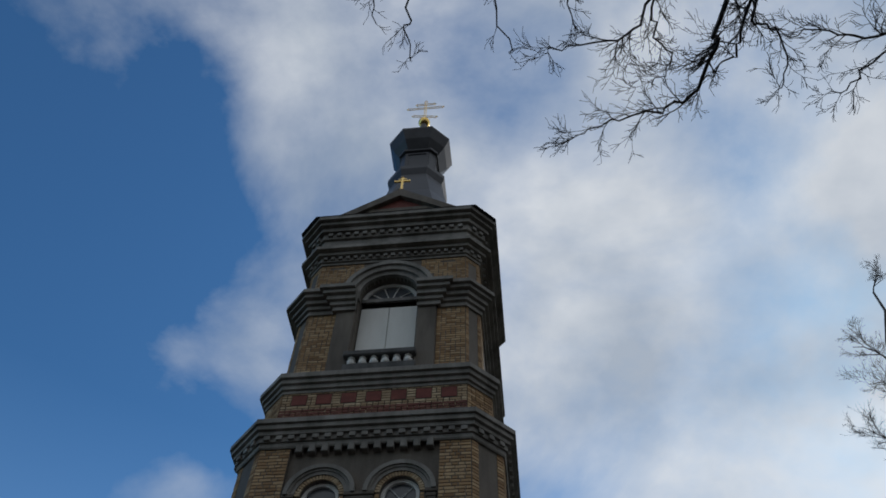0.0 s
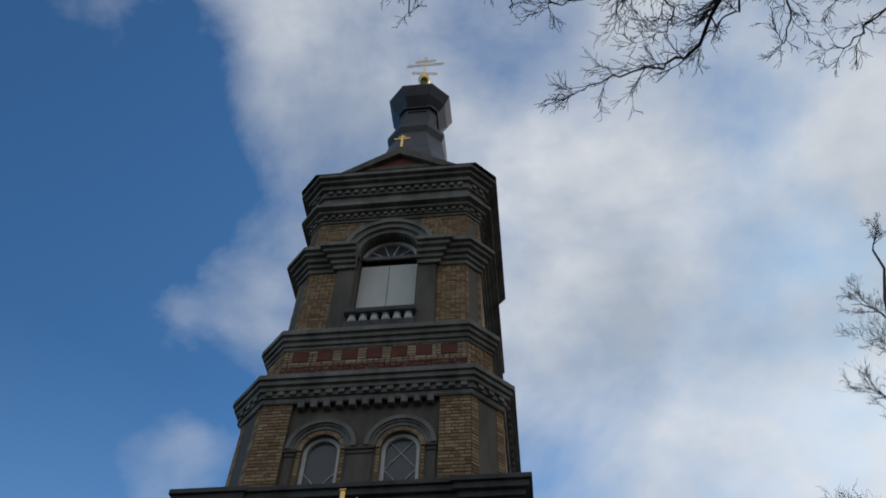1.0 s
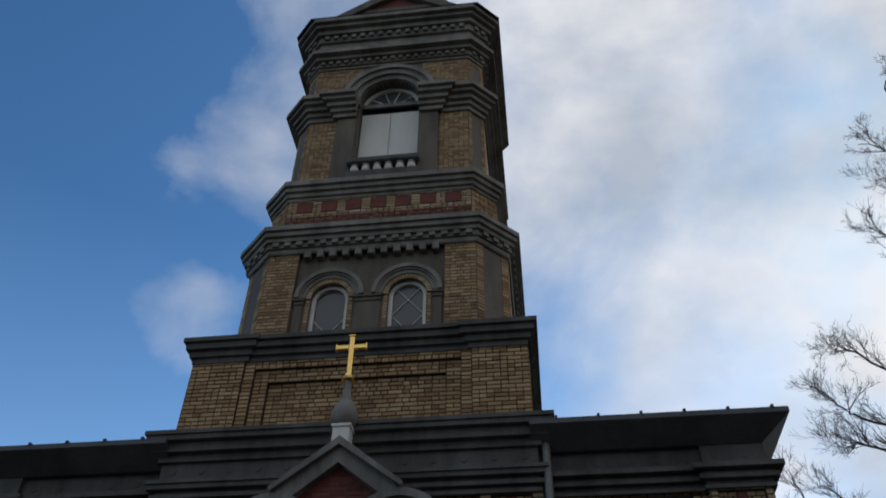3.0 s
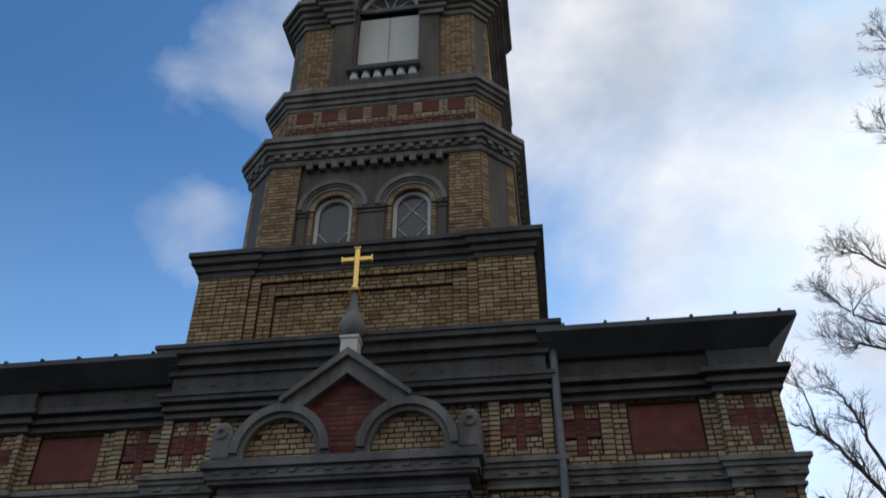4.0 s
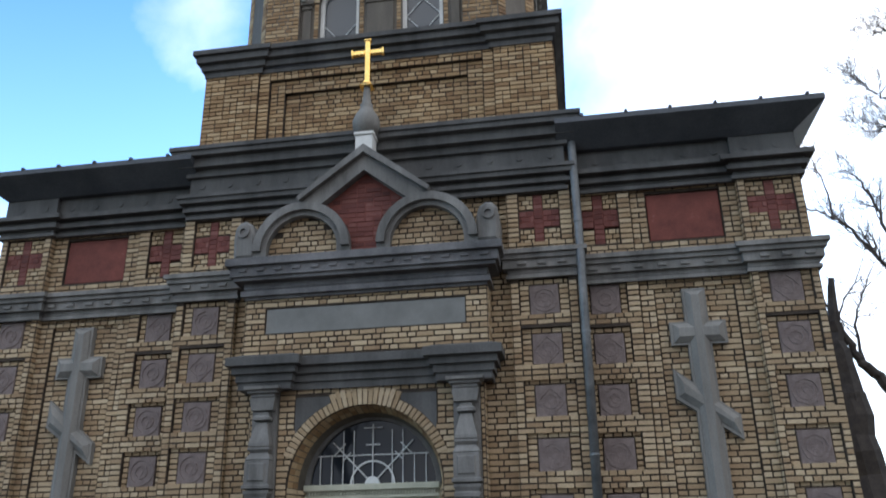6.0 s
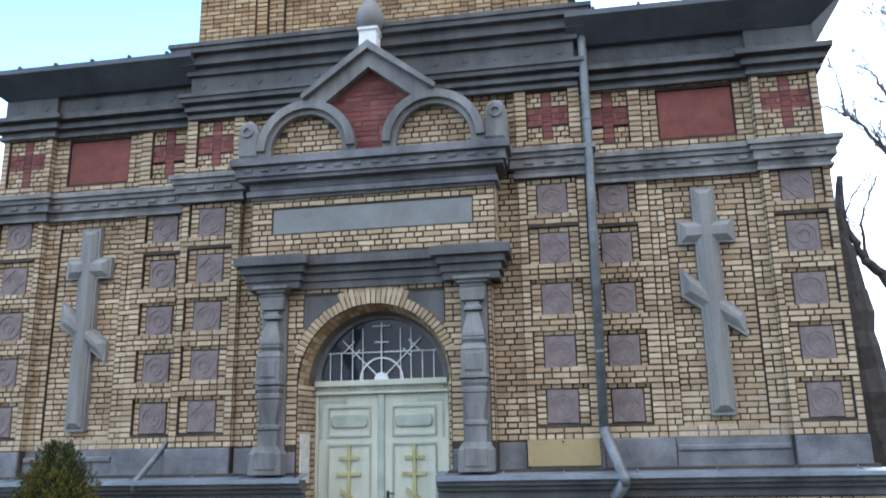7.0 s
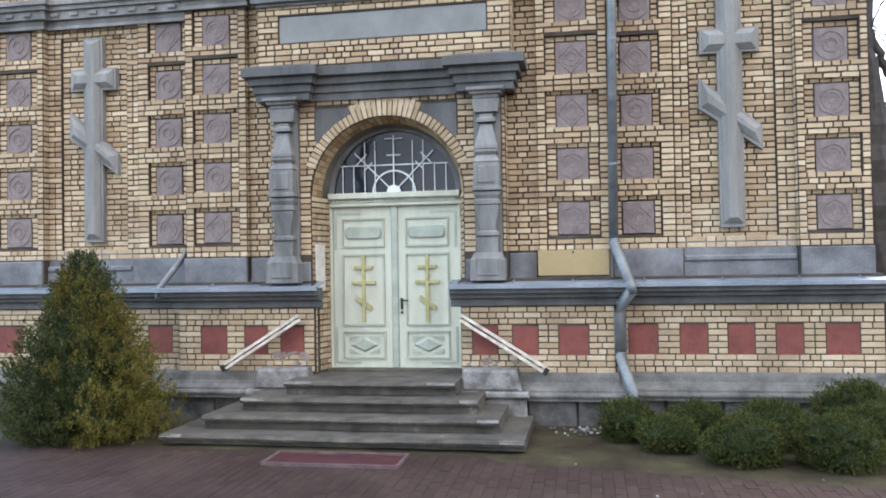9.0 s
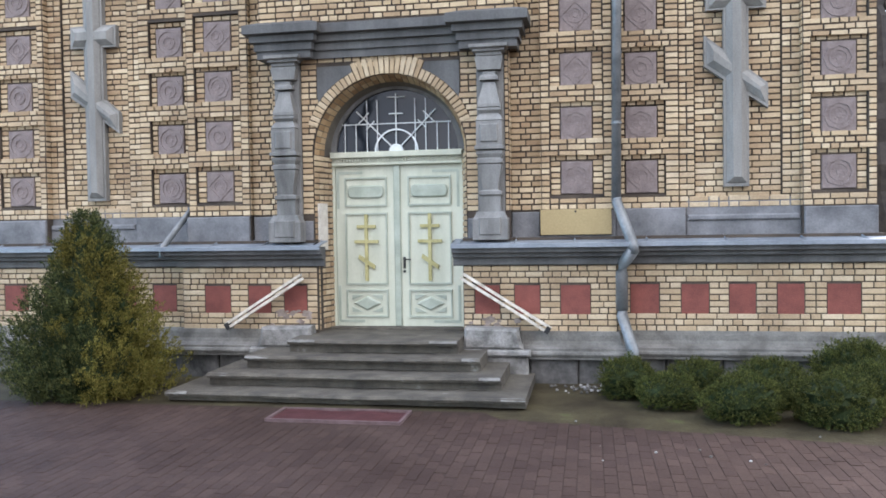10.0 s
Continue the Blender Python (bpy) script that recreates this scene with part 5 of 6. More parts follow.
M.sweep([(-2.84, YC + 2.8), (-2.84, YC - 2.90), (-1.90, YC - 2.90), (-1.90, YC - 2.86), (1.90, YC - 2.86), (1.90, YC - 2.90), (2.84, YC - 2.90), (2.84, YC + 2.8)],
        crisp([(0, 9.62), (0.03, 9.63), (0.03, 9.72), (0.08, 9.78), (0.08, 9.84), (0.15, 9.92), (0.15, 9.98), (0.20, 10.0), (0.20, 10.07), (-0.3, 10.14)]))
M.make("block_cornice", "stone_dark", base, "dark grey cement cornice")
M = Mesh()
M.loft([[(sx * w, YC + sy * w, z) for sx, sy in ((-1, -1), (1, -1), (1, 1), (-1, 1))] for w, z in ((2.9, 9.7), (2.9, 10.08), (2.5, 10.3))])
M.make("flashing", "roof", base)


# ---- bell tower ----
def octagon(h, c):
    return [(-c, YC - h), (c, YC - h), (h, YC - c), (h, YC + c), (c, YC + h), (-c, YC + h), (-h, YC + c), (-h, YC - c)]


def ring(h, c, z):
    return [(x, y, z) for x, y in octagon(h, c)]


def turn(k):
    return Matrix.Translation((0, YC, 0)) @ Matrix.Rotation(radians(45 * k), 4, "Z")


def dentil_row(M, h, c, out, z0, z1, pitch, w, depth):
    """Small blocks under an octagonal cornice."""
    for k in (-2, -1, 0, 1, 2):
        if k % 2 == 0:
            d, half = h, c
        else:
            d, half = (h + c) / math.sqrt(2), (h - c) / math.sqrt(2)
        n = max(1, round(2 * half / pitch))
        for i in range(n):
            u = -half + 2 * half * (i + 0.5) / n
            T = turn(k)
            pts = [T @ Vector((u + a * w / 2, -d - out - b * depth, z)) for z in (z0, z1) for a, b in ((-1, 1), (1, 1), (1, -1), (-1, -1))]
            M.add([tuple(p) for p in pts], [(3, 2, 1, 0), (4, 5, 6, 7), (0, 1, 5, 4), (1, 2, 6, 5), (2, 3, 7, 6), (3, 0, 4, 7)])


def around(h, c, gap=0.0):
    """Path round the tower; with a gap it stays open in the middle of the front."""
    o = octagon(h, c)
    return [(gap, YC - h)] + o[1:] + [o[0], (-gap, YC - h)] if gap else o


st1 = thing("tower_lower_stage", "octagonal brick tower stage with paired round-headed windows", "tower", "structure")
H1, C1 = 2.58, 2.02
WX, ZW = 0.73, 11.22   # axis and springing of the paired windows
M = Mesh()
M.loft([ring(H1 - 0.3, C1 - 0.1, 9.9), ring(H1 - 0.3, C1 - 0.1, 13.2)])
M.sweep([*octagon(H1, C1)[1:], octagon(H1, C1)[0]], [(-0.35, 10.0), (0, 10.0), (0, 12.6), (-0.35, 12.6)])
for s in (1, -1):
    arch_plate(M, s * WX, ZW, 0.355, -1.42 if s < 0 else 0, 0 if s < 0 else 1.42, 10.0, 12.6, YC - H1 + 0.07, YC - H1 + 0.3)
    M.box(*((1.42, C1) if s > 0 else (-C1, -1.42)), YC - H1, YC - H1 + 0.3, 10.0, 12.6)
M.make("stage_core", "stone_tower", st1)
q = Bricks(51)
q.lay(-C1, -1.42, 10.15, 12.32, YC - H1)
q.lay(1.42, C1, 10.15, 12.32, YC - H1)
q.build("brickwork", "brick_old", st1, "yellow brick piers of the tower")
dch, hch = (H1 + C1) / math.sqrt(2), (H1 - C1) / math.sqrt(2)
for k in (1, -1):
    q = Bricks(52 + k)
    q.lay(-hch, -0.22, 10.15, 12.32, -dch)
    q.lay(0.22, hch, 10.15, 12.32, -dch)
    q.build("corner_brickwork", "brick_old", st1, "", turn(k))
    q = Bricks(55 + k)
    q.lay(-C1, -1.42, 10.15, 12.32, -H1)
    q.lay(1.42, C1, 10.15, 12.32, -H1)
    q.build("side_brickwork", "brick_old", st1, "", turn(2 * k))
for s in (1, -1):
    cx = s * WX
    yf = YC - H1 + 0.07
    w = thing("tower_window", "round-headed leaded tower window with dusty glass", "window", "structure", "paired tower windows")
    M = Mesh()
    M.prism(rect(cx - 0.33, cx + 0.33, 10.1, ZW), yf + 0.14, yf + 0.16)
    M.prism(circle(cx, ZW, 0.33, 18, 0, math.pi), yf + 0.14, yf + 0.16)
    M.make("pane", "glass_old", w)
    M = Mesh()
    arch_band(M, cx, ZW, 0.285, 0.355, yf + 0.08, yf + 0.16, 0, math.pi, 18)
    M.box(cx - 0.355, cx - 0.285, yf + 0.08, yf + 0.16, 10.1, ZW)
    M.box(cx + 0.285, cx + 0.355, yf + 0.08, yf + 0.16, 10.1, ZW)
    M.make("window_frame", "white", w, "white painted frame")
    M = Mesh()
    for z in (10.12, 10.82) if s > 0 else (10.12,):
        for d in (1, -1):
            M.tube([(cx - d * 0.285, yf + 0.12, z), (cx + d * 0.285, yf + 0.12, z + 0.68)], 0.009, 5)
    M.make("lattice", "lead", w)
    M = Mesh()
    arch_band(M, cx, ZW, 0.455, 0.53, yf - 0.05, yf + 0.1, 0, math.pi, 20)
    arch_band(M, cx, ZW, 0.53, 0.575, yf - 0.075, yf + 0.1, 0, math.pi, 20)
    arch_band(M, cx, ZW, 0.575, 0.66, yf - 0.11, yf + 0.1, 0, math.pi, 20)
    M.make("arch_hood", "tower_trim", st1, "grey arch hood")
    M = Mesh()
    for i in range(22):
        a0, a1 = math.pi * i / 22 + 0.02, math.pi * (i + 1) / 22 - 0.02
        M.prism([(cx + r * math.cos(a), ZW + r * math.sin(a)) for r, a in ((0.358, a0), (0.45, a0), (0.45, a1), (0.358, a1))], yf - 0.03, yf + 0.1)
    M.make("arch_bricks", "brick", st1)
    q = Bricks(60 + s)
    q.lay(cx - 0.45, cx - 0.36, 10.15, ZW - 0.02, yf)
    q.lay(cx + 0.36, cx + 0.45, 10.15, ZW - 0.02, yf)
    q.build("jamb_bricks", "brick_old", st1)
M = Mesh()
yf = YC - H1 + 0.07
for x0, x1 in ((-1.41, -1.19), (-0.27, 0.27), (1.19, 1.41)):
    M.bevel_box(x0, x1, yf - 0.08, yf + 0.1, ZW - 0.06, ZW + 0.02, 0.01)
    M.bevel_box(x0 + 0.015, x1 - 0.015, yf - 0.05, yf + 0.1, ZW - 0.14, ZW - 0.06, 0.01)
    M.bevel_box(x0 + 0.03, x1 - 0.03, yf - 0.03, yf + 0.1, 10.1, ZW - 0.14, 0.01)
M.make("imposts", "stone_tower", st1)
for i in range(11):   # corbels over the windows
    c = -1.25 + 2.5 * i / 10
    M = Mesh()
    M.bevel_box(c - 0.065, c + 0.065, YC - H1 - 0.07, YC - H1 + 0.1, 12.17, 12.36, 0.012)
    M.make("corbel", "tower_trim", st1, "small pale grey corbel")
M = Mesh()
M.sweep(octagon(H1, C1), crisp([(0, 12.30), (0.04, 12.30), (0.06, 12.42), (0.10, 12.44), (0.10, 12.54), (0.16, 12.58), (0.16, 12.64), (0.22, 12.70), (0.22, 12.76), (0.27, 12.80), (0.27, 12.88), (-0.2, 13.02)]), True)
D1 = Mesh()
dentil_row(D1, H1, C1, 0.10, 12.445, 12.54, 0.24, 0.12, 0.05)
D1.make("dentil_band", "tower_trim", st1, "paler grey dentils")["kind"] = "stuff"
M.make("stage_cornice", "tower_trim", st1, "grey cement cornice with dentils")

H2, C2 = 2.40, 1.93
band = thing("tower_frieze", "brick frieze band of the tower with red squares", "tower", "structure")
M = Mesh()
M.loft([ring(H2, C2, 12.9), ring(H2, C2, 14.1)])
M.make("frieze_core", "mortar", band)
reds = [(-1.56 + 0.52 * i - 0.16, -1.56 + 0.52 * i + 0.16) for i in range(7)]
q = Bricks(70)
q.lay(-C2, C2, 13.02, 14.02, YC - H2, [(a, b, 13.66, 13.94) for a, b in reds])
q.build("brickwork", "brick", band)
q = Bricks(71)
q.lay(-C2, C2, 13.02, 13.52, YC - H2 - 0.012)
q.build("red_brickwork", "brick_red", band)
for a, b in reds:
    M = Mesh()
    M.bevel_box(a + 0.004, b - 0.004, YC - H2 - 0.006, YC - H2 + 0.02, 13.664, 13.936, 0.004)
    M.make("red_square", "redpaint", band)
for k in (-2, -1, 1, 2):
    d, half = (H2, C2) if k % 2 == 0 else ((H2 + C2) / math.sqrt(2), (H2 - C2) / math.sqrt(2))
    q = Bricks(72 + k)
    q.lay(-half, half, 13.02, 14.02, -d)
    q.build("side_brickwork", "brick_old", band, "", turn(k))
M = Mesh()
M.sweep(octagon(H2, C2), crisp([(0, 13.98), (0.03, 13.99), (0.03, 14.06), (0.08, 14.10), (0.08, 14.18), (0.14, 14.22), (0.14, 14.30), (0.20, 14.34), (0.20, 14.44), (-0.25, 14.56)]), True)
M.make("frieze_cornice", "tower_trim", band, "dark grey cement cornice")

st2 = thing("tower_belfry", "octagonal brick belfry with arched opening closed by white boards", "tower", "structure")
H3, C3 = 2.20, 1.88
ZB = 17.50   # springing of the belfry arch
YF = YC - H3
M = Mesh()
M.loft([ring(H3 - 0.4, C3 - 0.15, 14.3), ring(H3 - 0.4, C3 - 0.15, 20.0)])
M.sweep([*octagon(H3, C3)[1:], octagon(H3, C3)[0]], [(-0.4, 14.4), (0, 14.4), (0, 19.8), (-0.4, 19.8)])
arch_plate(M, 0, ZB, 0.72, -C3, C3, 15.0, 19.8, YF, YF + 0.4)
M.box(-C3, C3, YF, YF + 0.4, 14.4, 15.0)
M.make("belfry_core", "stone_tower", st2)
q = Bricks(80)
for s in (1, -1):
    q.lay(*((1.20, C3) if s > 0 else (-C3, -1.20)), 14.62, 16.85, YF)
    q.lay(*((0.74, C3) if s > 0 else (-C3, -0.74)), 17.52, 18.95, YF, [(*((1.25, 1.62) if s > 0 else (-1.62, -1.25)), 18.72, 18.78)])
q.items = [k for k in q.items if min(abs(k[0]), abs(k[1])) > 1.22 or math.hypot(min(abs(k[0]), abs(k[1])), k[2] - ZB) > 1.16]
q.build("brickwork", "brick_old", st2, "brownish yellow bricks of the belfry")
for k in (-2, -1, 1, 2):
    d, half = (H3, C3) if k % 2 == 0 else ((H3 + C3) / math.sqrt(2), (H3 - C3) / math.sqrt(2))
    q = Bricks(82 + k)
    inn = half * (0.62 if k % 2 == 0 else 0.55)
    for a, b in ((-half, -inn), (inn, half)):
        q.lay(a, b, 14.62, 16.85, -d)
    q.lay(-half, half, 17.52, 18.95, -d, [(-inn, inn, 17.8, 18.7)])
    q.build("side_brickwork", "brick_old", st2, "", turn(k))
MID = crisp([(o * 1.35, z) for o, z in [(0, 16.82), (0.04, 16.83), (0.04, 16.95), (0.09, 17.0), (0.09, 17.08), (0.15, 17.12), (0.15, 17.22), (0.22, 17.28), (0.22, 17.34), (0.28, 17.38), (0.28, 17.47), (0.0, 17.56)]])
M = Mesh()
M.sweep([(0.74, YF - 0.10), (1.24, YF - 0.10), (1.24, YF)] + octagon(H3, C3)[1:] + [octagon(H3, C3)[0], (-1.24, YF), (-1.24, YF - 0.10), (-0.74, YF - 0.10)], MID)
M.make("impost_cornice", "tower_trim", st2, "dark grey impost cornice")
M = Mesh()
for s in (1, -1):
    M.bevel_box(*((0.74, 1.20) if s > 0 else (-1.20, -0.74)), YF - 0.09, YF + 0.1, 14.55, 16.84, 0.02)
M.make("window_piers", "stone_tower", st2, "dark grey piers beside the opening")
M = Mesh()
arch_band(M, 0, ZB, 0.72, 0.86, YF - 0.10, YF + 0.1, -0.25, math.pi + 0.25, 28)
arch_band(M, 0, ZB, 0.86, 1.02, YF - 0.17, YF + 0.1, -0.2, math.pi + 0.2, 28)
arch_band(M, 0, ZB, 1.02, 1.14, YF - 0.23, YF + 0.1, -0.15, math.pi + 0.15, 28)
M.make("arch_hood", "tower_trim", st2, "dark grey stepped arch hood")
win = thing("belfry_window", "arched belfry opening with white boards and a small fanlight", "window", "structure")
M = Mesh()
M.bevel_box(-0.70, -0.006, YF + 0.24, YF + 0.28, 15.05, 17.30, 0.006)
M.make("board", "shutter", win, "white painted board")
M = Mesh()
M.bevel_box(0.006, 0.70, YF + 0.24, YF + 0.28, 15.05, 17.30, 0.006)
M.make("board", "shutter", win, "white painted board")
M = Mesh()
M.bevel_box(-0.71, 0.71, YF + 0.18, YF + 0.28, 17.60, ZB, 0.01)
M.make("transom", "stone", win)
M = Mesh()
M.prism(circle(0, ZB, 0.70, 22, 0, math.pi), YF + 0.26, YF + 0.28)
M.make("pane", "glass_old", win)
M = Mesh()
arch_band(M, 0, ZB, 0.62, 0.715, YF + 0.2, YF + 0.28, 0, math.pi, 22)
for a in (36, 72, 108, 144):
    M.tube([(0.05 * math.cos(radians(a)), YF + 0.23, ZB + 0.05 * math.sin(radians(a))), (0.64 * math.cos(radians(a)), YF + 0.23, ZB + 0.64 * math.sin(radians(a)))], 0.014, 5)
M.make("fan_bars", "white", win)
bal = thing("balustrade", "small white stone balustrade below the belfry opening", "balustrade", "structure")
M = Mesh()
M.bevel_box(-0.80, 0.80, YF - 0.24, YF + 0.1, 15.09, 15.24, 0.02)
M.make("top_rail", "stone_dark", bal)
M = Mesh()
M.bevel_box(-0.80, 0.80, YF - 0.18, YF, 14.52, 14.88, 0.02)
M.make("bottom_rail", "stone_dark", bal)
for i in range(6):
    c = -0.63 + 0.252 * i
    M = Mesh()
    M.loft([[(c + r * math.cos(k * math.pi / 4), YF - 0.10 + r * math.sin(k * math.pi / 4), z) for k in range(8)] for r, z in ((0.07, 14.87), (0.095, 14.91), (0.10, 14.98), (0.065, 15.03), (0.06, 15.05), (0.085, 15.07), (0.085, 15.10))])
    M.make("baluster", "white", bal)
M = Mesh()
M.sweep(octagon(H3, C3), crisp([(0, 18.90), (0.04, 18.90), (0.04, 18.98), (0.09, 19.02), (0.09, 19.14), (0.20, 19.18), (0.20, 19.26), (0.33, 19.32), (0.33, 19.40), (0.06, 19.46), (0.06, 19.70),
                          (0.12, 19.72), (0.12, 19.92), (0.19, 19.95), (0.19, 20.16), (0.29, 20.19), (0.29, 20.33), (0.40, 20.38), (0.40, 20.46), (0.50, 20.50), (0.50, 20.63), (-0.1, 20.75)]), True)
M.make("crown_cornice", "tower_trim", st2, "dark grey crowning cornice with dentils")
M = Mesh()
dentil_row(M, H3, C3, 0.09, 19.03, 19.13, 0.20, 0.10, 0.06)
dentil_row(M, H3, C3, 0.19, 20.00, 20.12, 0.24, 0.12, 0.07)
M.make("dentil_band", "tower_trim", st2, "paler grey dentils")["kind"] = "stuff"

# ---- roof, drum and onion dome ----
dome = thing("tower_dome", "black sheet-metal tower roof with small onion dome", "dome", "structure")
M = Mesh()
M.loft([ring(h, c, z) for h, c, z in ((2.72, 2.2, 20.62), (2.05, 1.45, 21.7), (1.40, 0.86, 23.0), (1.08, 0.60, 24.6), (0.90, 0.42, 26.0), (0.99, 0.46, 26.3), (0.99, 0.46, 26.5), (0.82, 0.40, 26.7))])
M.make("tent_roof", "roof", dome)
M = Mesh()
M.loft([ring(h, c, z) for h, c, z in ((0.62, 0.44, 26.6), (0.62, 0.44, 28.15), (0.70, 0.48, 28.2), (0.70, 0.48, 28.35))])
for k in (0, 1, -1, 2, -2):
    d, half = (0.62, 0.44) if k % 2 == 0 else (1.06 / math.sqrt(2), 0.18 / math.sqrt(2))
    B = Mesh()
    for r in (rect(-half + 0.04, half - 0.04, 28.0, 28.08), rect(-half + 0.04, half - 0.04, 26.9, 26.98), rect(-half + 0.04, -half + 0.1, 26.98, 28.0), rect(half - 0.1, half - 0.04, 26.98, 28.0)):
        if half > 0.2:
            B.prism(r, -d - 0.03, -d + 0.02)
    T = turn(k)
    M.add([tuple(T @ Vector(p)) for p in B.v], B.f)
M.make("drum", "roof", dome)
M = Mesh()
M.loft([ring(h, c, z) for h, c, z in ((0.70, 0.36, 28.3), (0.95, 0.46, 28.7), (1.12, 0.54, 29.15), (1.13, 0.545, 29.22), (0.98, 0.47, 29.42), (0.74, 0.35, 29.72), (0.44, 0.2, 30.2), (0.22, 0.1, 30.8), (0.10, 0.045, 31.85))])
M.make("onion", "roof", dome)
M = Mesh()
GY = YC - 2.30
for s in (1, -1):
    pts = [(0, 22.36), (0, 21.98), (s * 0.72, 21.50), (s * 1.25, 21.12), (s * 1.7, 20.8), (s * 2.1, 20.8), (s * 1.65, 21.12), (s * 1.3, 21.38)]
    M.prism(pts if s < 0 else pts[::-1], GY - 0.12, GY + 1.2)
M.box(-1.3, 1.3, GY - 0.02, GY + 1.2, 20.7, 21.45)
M.make("gable", "stone_tower", dome, "small dark pediment")
M = Mesh()
M.prism([(-0.75, 21.3), (0.75, 21.3), (0.75, 21.50), (0, 22.01), (-0.75, 21.50)], GY + 0.03, GY + 1.0)
M.make("gable_field", "redpaint", dome, "dull red gable field")
latin_cross("small_gilt_cross", GY - 0.05, 22.34, 0.78, 0.22, 0.035, "small gilt cross on the tower gable", True)

# open-work cross on the dome
tc = thing("dome_cross", "gilded openwork cross with a ball on the onion dome", "cross")
M = Mesh()
M.loft([[(max(r, 0.02) * math.cos(k * math.pi / 8), YC + max(r, 0.02) * math.sin(k * math.pi / 8), z) for k in range(16)] for r, z in [(0.24 * math.sin(a), 32.02 - 0.24 * math.cos(a)) for a in [math.pi * i / 10 for i in range(11)]]])
M.make("ball", "gold", tc, "", None, True)
M = Mesh()
for dx in (-0.05, 0.05):
    M.tube([(dx * 0.7, YC, 32.2), (dx * 0.7, YC, 34.1)], 0.016, 6)
for z, w, sl in ((33.45, 0.72, 0), (33.82, 0.36, 0), (32.62, 0.46, 0.12)):
    for dz in (-0.05, 0.05):
        M.tube([(-w, YC, z + dz * 1.4 + sl), (w, YC, z + dz * 1.4 - sl)], 0.017, 6)
    for e in (-1, 1):
        M.tube([(e * w, YC, z - 0.09 - e * sl), (e * (w + 0.07), YC, z - e * sl), (e * w, YC, z + 0.09 - e * sl)], 0.022, 6)
M.tube([(-0.07, YC, 34.08), (0, YC, 34.24), (0.07, YC, 34.08)], 0.017, 6)
M.make("cross_bars", "gold", tc)


# ---- ground ----
M = Mesh()
gr = random.Random(9)
xs = [-400, -150, -60, -30] + [-20 + i * 1.0 for i in range(41)] + [30, 60, 150, 400]
ys = [-400, -150, -60, -30] + [-20 + i * 1.0 for i in range(31)] + [30, 60, 150, 400]
M.v = [(x, y, -0.012 + (gr.uniform(-0.008, 0.008) if abs(x) < 20 else 0)) for y in ys for x in xs]
n = len(xs)
M.f = [(j * n + i, j * n + i + 1, (j + 1) * n + i + 1, (j + 1) * n + i) for j in range(len(ys) - 1) for i in range(n - 1)]
ob = M.make("ground", "soil", None)
tagged(ob, "bare dark soil and thin moss beside the church", "ground", kind="structure")


def pave_edge(x):
    """The paving's edge towards the church."""
    return -2.2 if x < 1.5 else -2.45 - 0.17 * (min(x, 6.5) - 1.6)


paving = thing("pavement", "reddish brown block paving, damp and worn", "pavement", "structure")
M = Mesh()
M.v = [(-30, -30, 0.003), (30, -30, 0.003), (30, -3.35, 0.003), (6.5, -3.35, 0.003), (1.7, -2.52, 0.003), (1.5, -2.25, 0.003), (-30, -2.25, 0.003)]
M.f = [(0, 1, 2, 3, 4, 5, 6)]
M.make("bedding", "bedding", paving)


def paver(M, x, y, w, l, r):
    a, b, c, d = x + 0.001, x + w - 0.001, y + 0.001, y + l - 0.001
    z = 0.006 + r.uniform(-0.002, 0.002)
    t = r.uniform(-0.002, 0.002)
    M.add([(a, c, 0.0), (b, c, 0.0), (b, d, 0.0), (a, d, 0.0), (a + 0.0025, c + 0.0025, z + t), (b - 0.0025, c + 0.0025, z), (b - 0.0025, d - 0.0025, z - t), (a + 0.0025, d - 0.0025, z)],
          [(4, 5, 6, 7), (0, 1, 5, 4), (1, 2, 6, 5), (2, 3, 7, 6), (3, 0, 4, 7)])


M = Mesh()
pr = random.Random(12)
for i in range(-62, 68):
    x = i * 0.105
    for j in range(34):
        y = -2.2 - 0.21 * (j + 1) - (0.105 if i % 2 else 0)
        if y + 0.21 < pave_edge(x + 0.05):
            paver(M, x, y, 0.105, 0.21, pr)
ob = M.make("paving_blocks", "paver", paving)
ob["kind"] = "stuff"

# rubble beside the shrubs
M = Mesh()
rr = random.Random(3)
for i in range(70):
    x, y = rr.gauss(2.60, 0.20), rr.gauss(-0.82, 0.12)
    s = rr.uniform(0.008, 0.026)
    M.loft([[(x + s * math.cos(a) * q, y + s * math.sin(a) * q, 0.0 + z * s) for a in (0.3, 1.6, 2.7, 3.9, 5.2)] for q, z in ((0.9, -0.3), (1.0, 0.3), (0.5, rr.uniform(0.6, 1.0)))])
ob = M.make("rubble", "gravel", None)
tagged(ob, "small heap of pale stone rubble on the soil", "rubble", kind="stuff")


# pale chips scattered over soil and paving
M = Mesh()
rr = random.Random(21)
for i in range(10):
    x, y, s = rr.uniform(1.9, 5.4), rr.uniform(-3.9, -1.9), rr.uniform(0.007, 0.016)
    M.loft([[(x + s * q * math.cos(a), y + s * q * math.sin(a) * 0.6, z * s) for a in (0.3, 1.6, 2.7, 3.9, 5.2)] for q, z in ((0.9, 0.0), (1.0, 0.8), (0.5, 1.2))])
ob = M.make("stone_chips", "gravel", None)
tagged(ob, "pale stone chips scattered on soil and paving", "stone chips", kind="stuff")


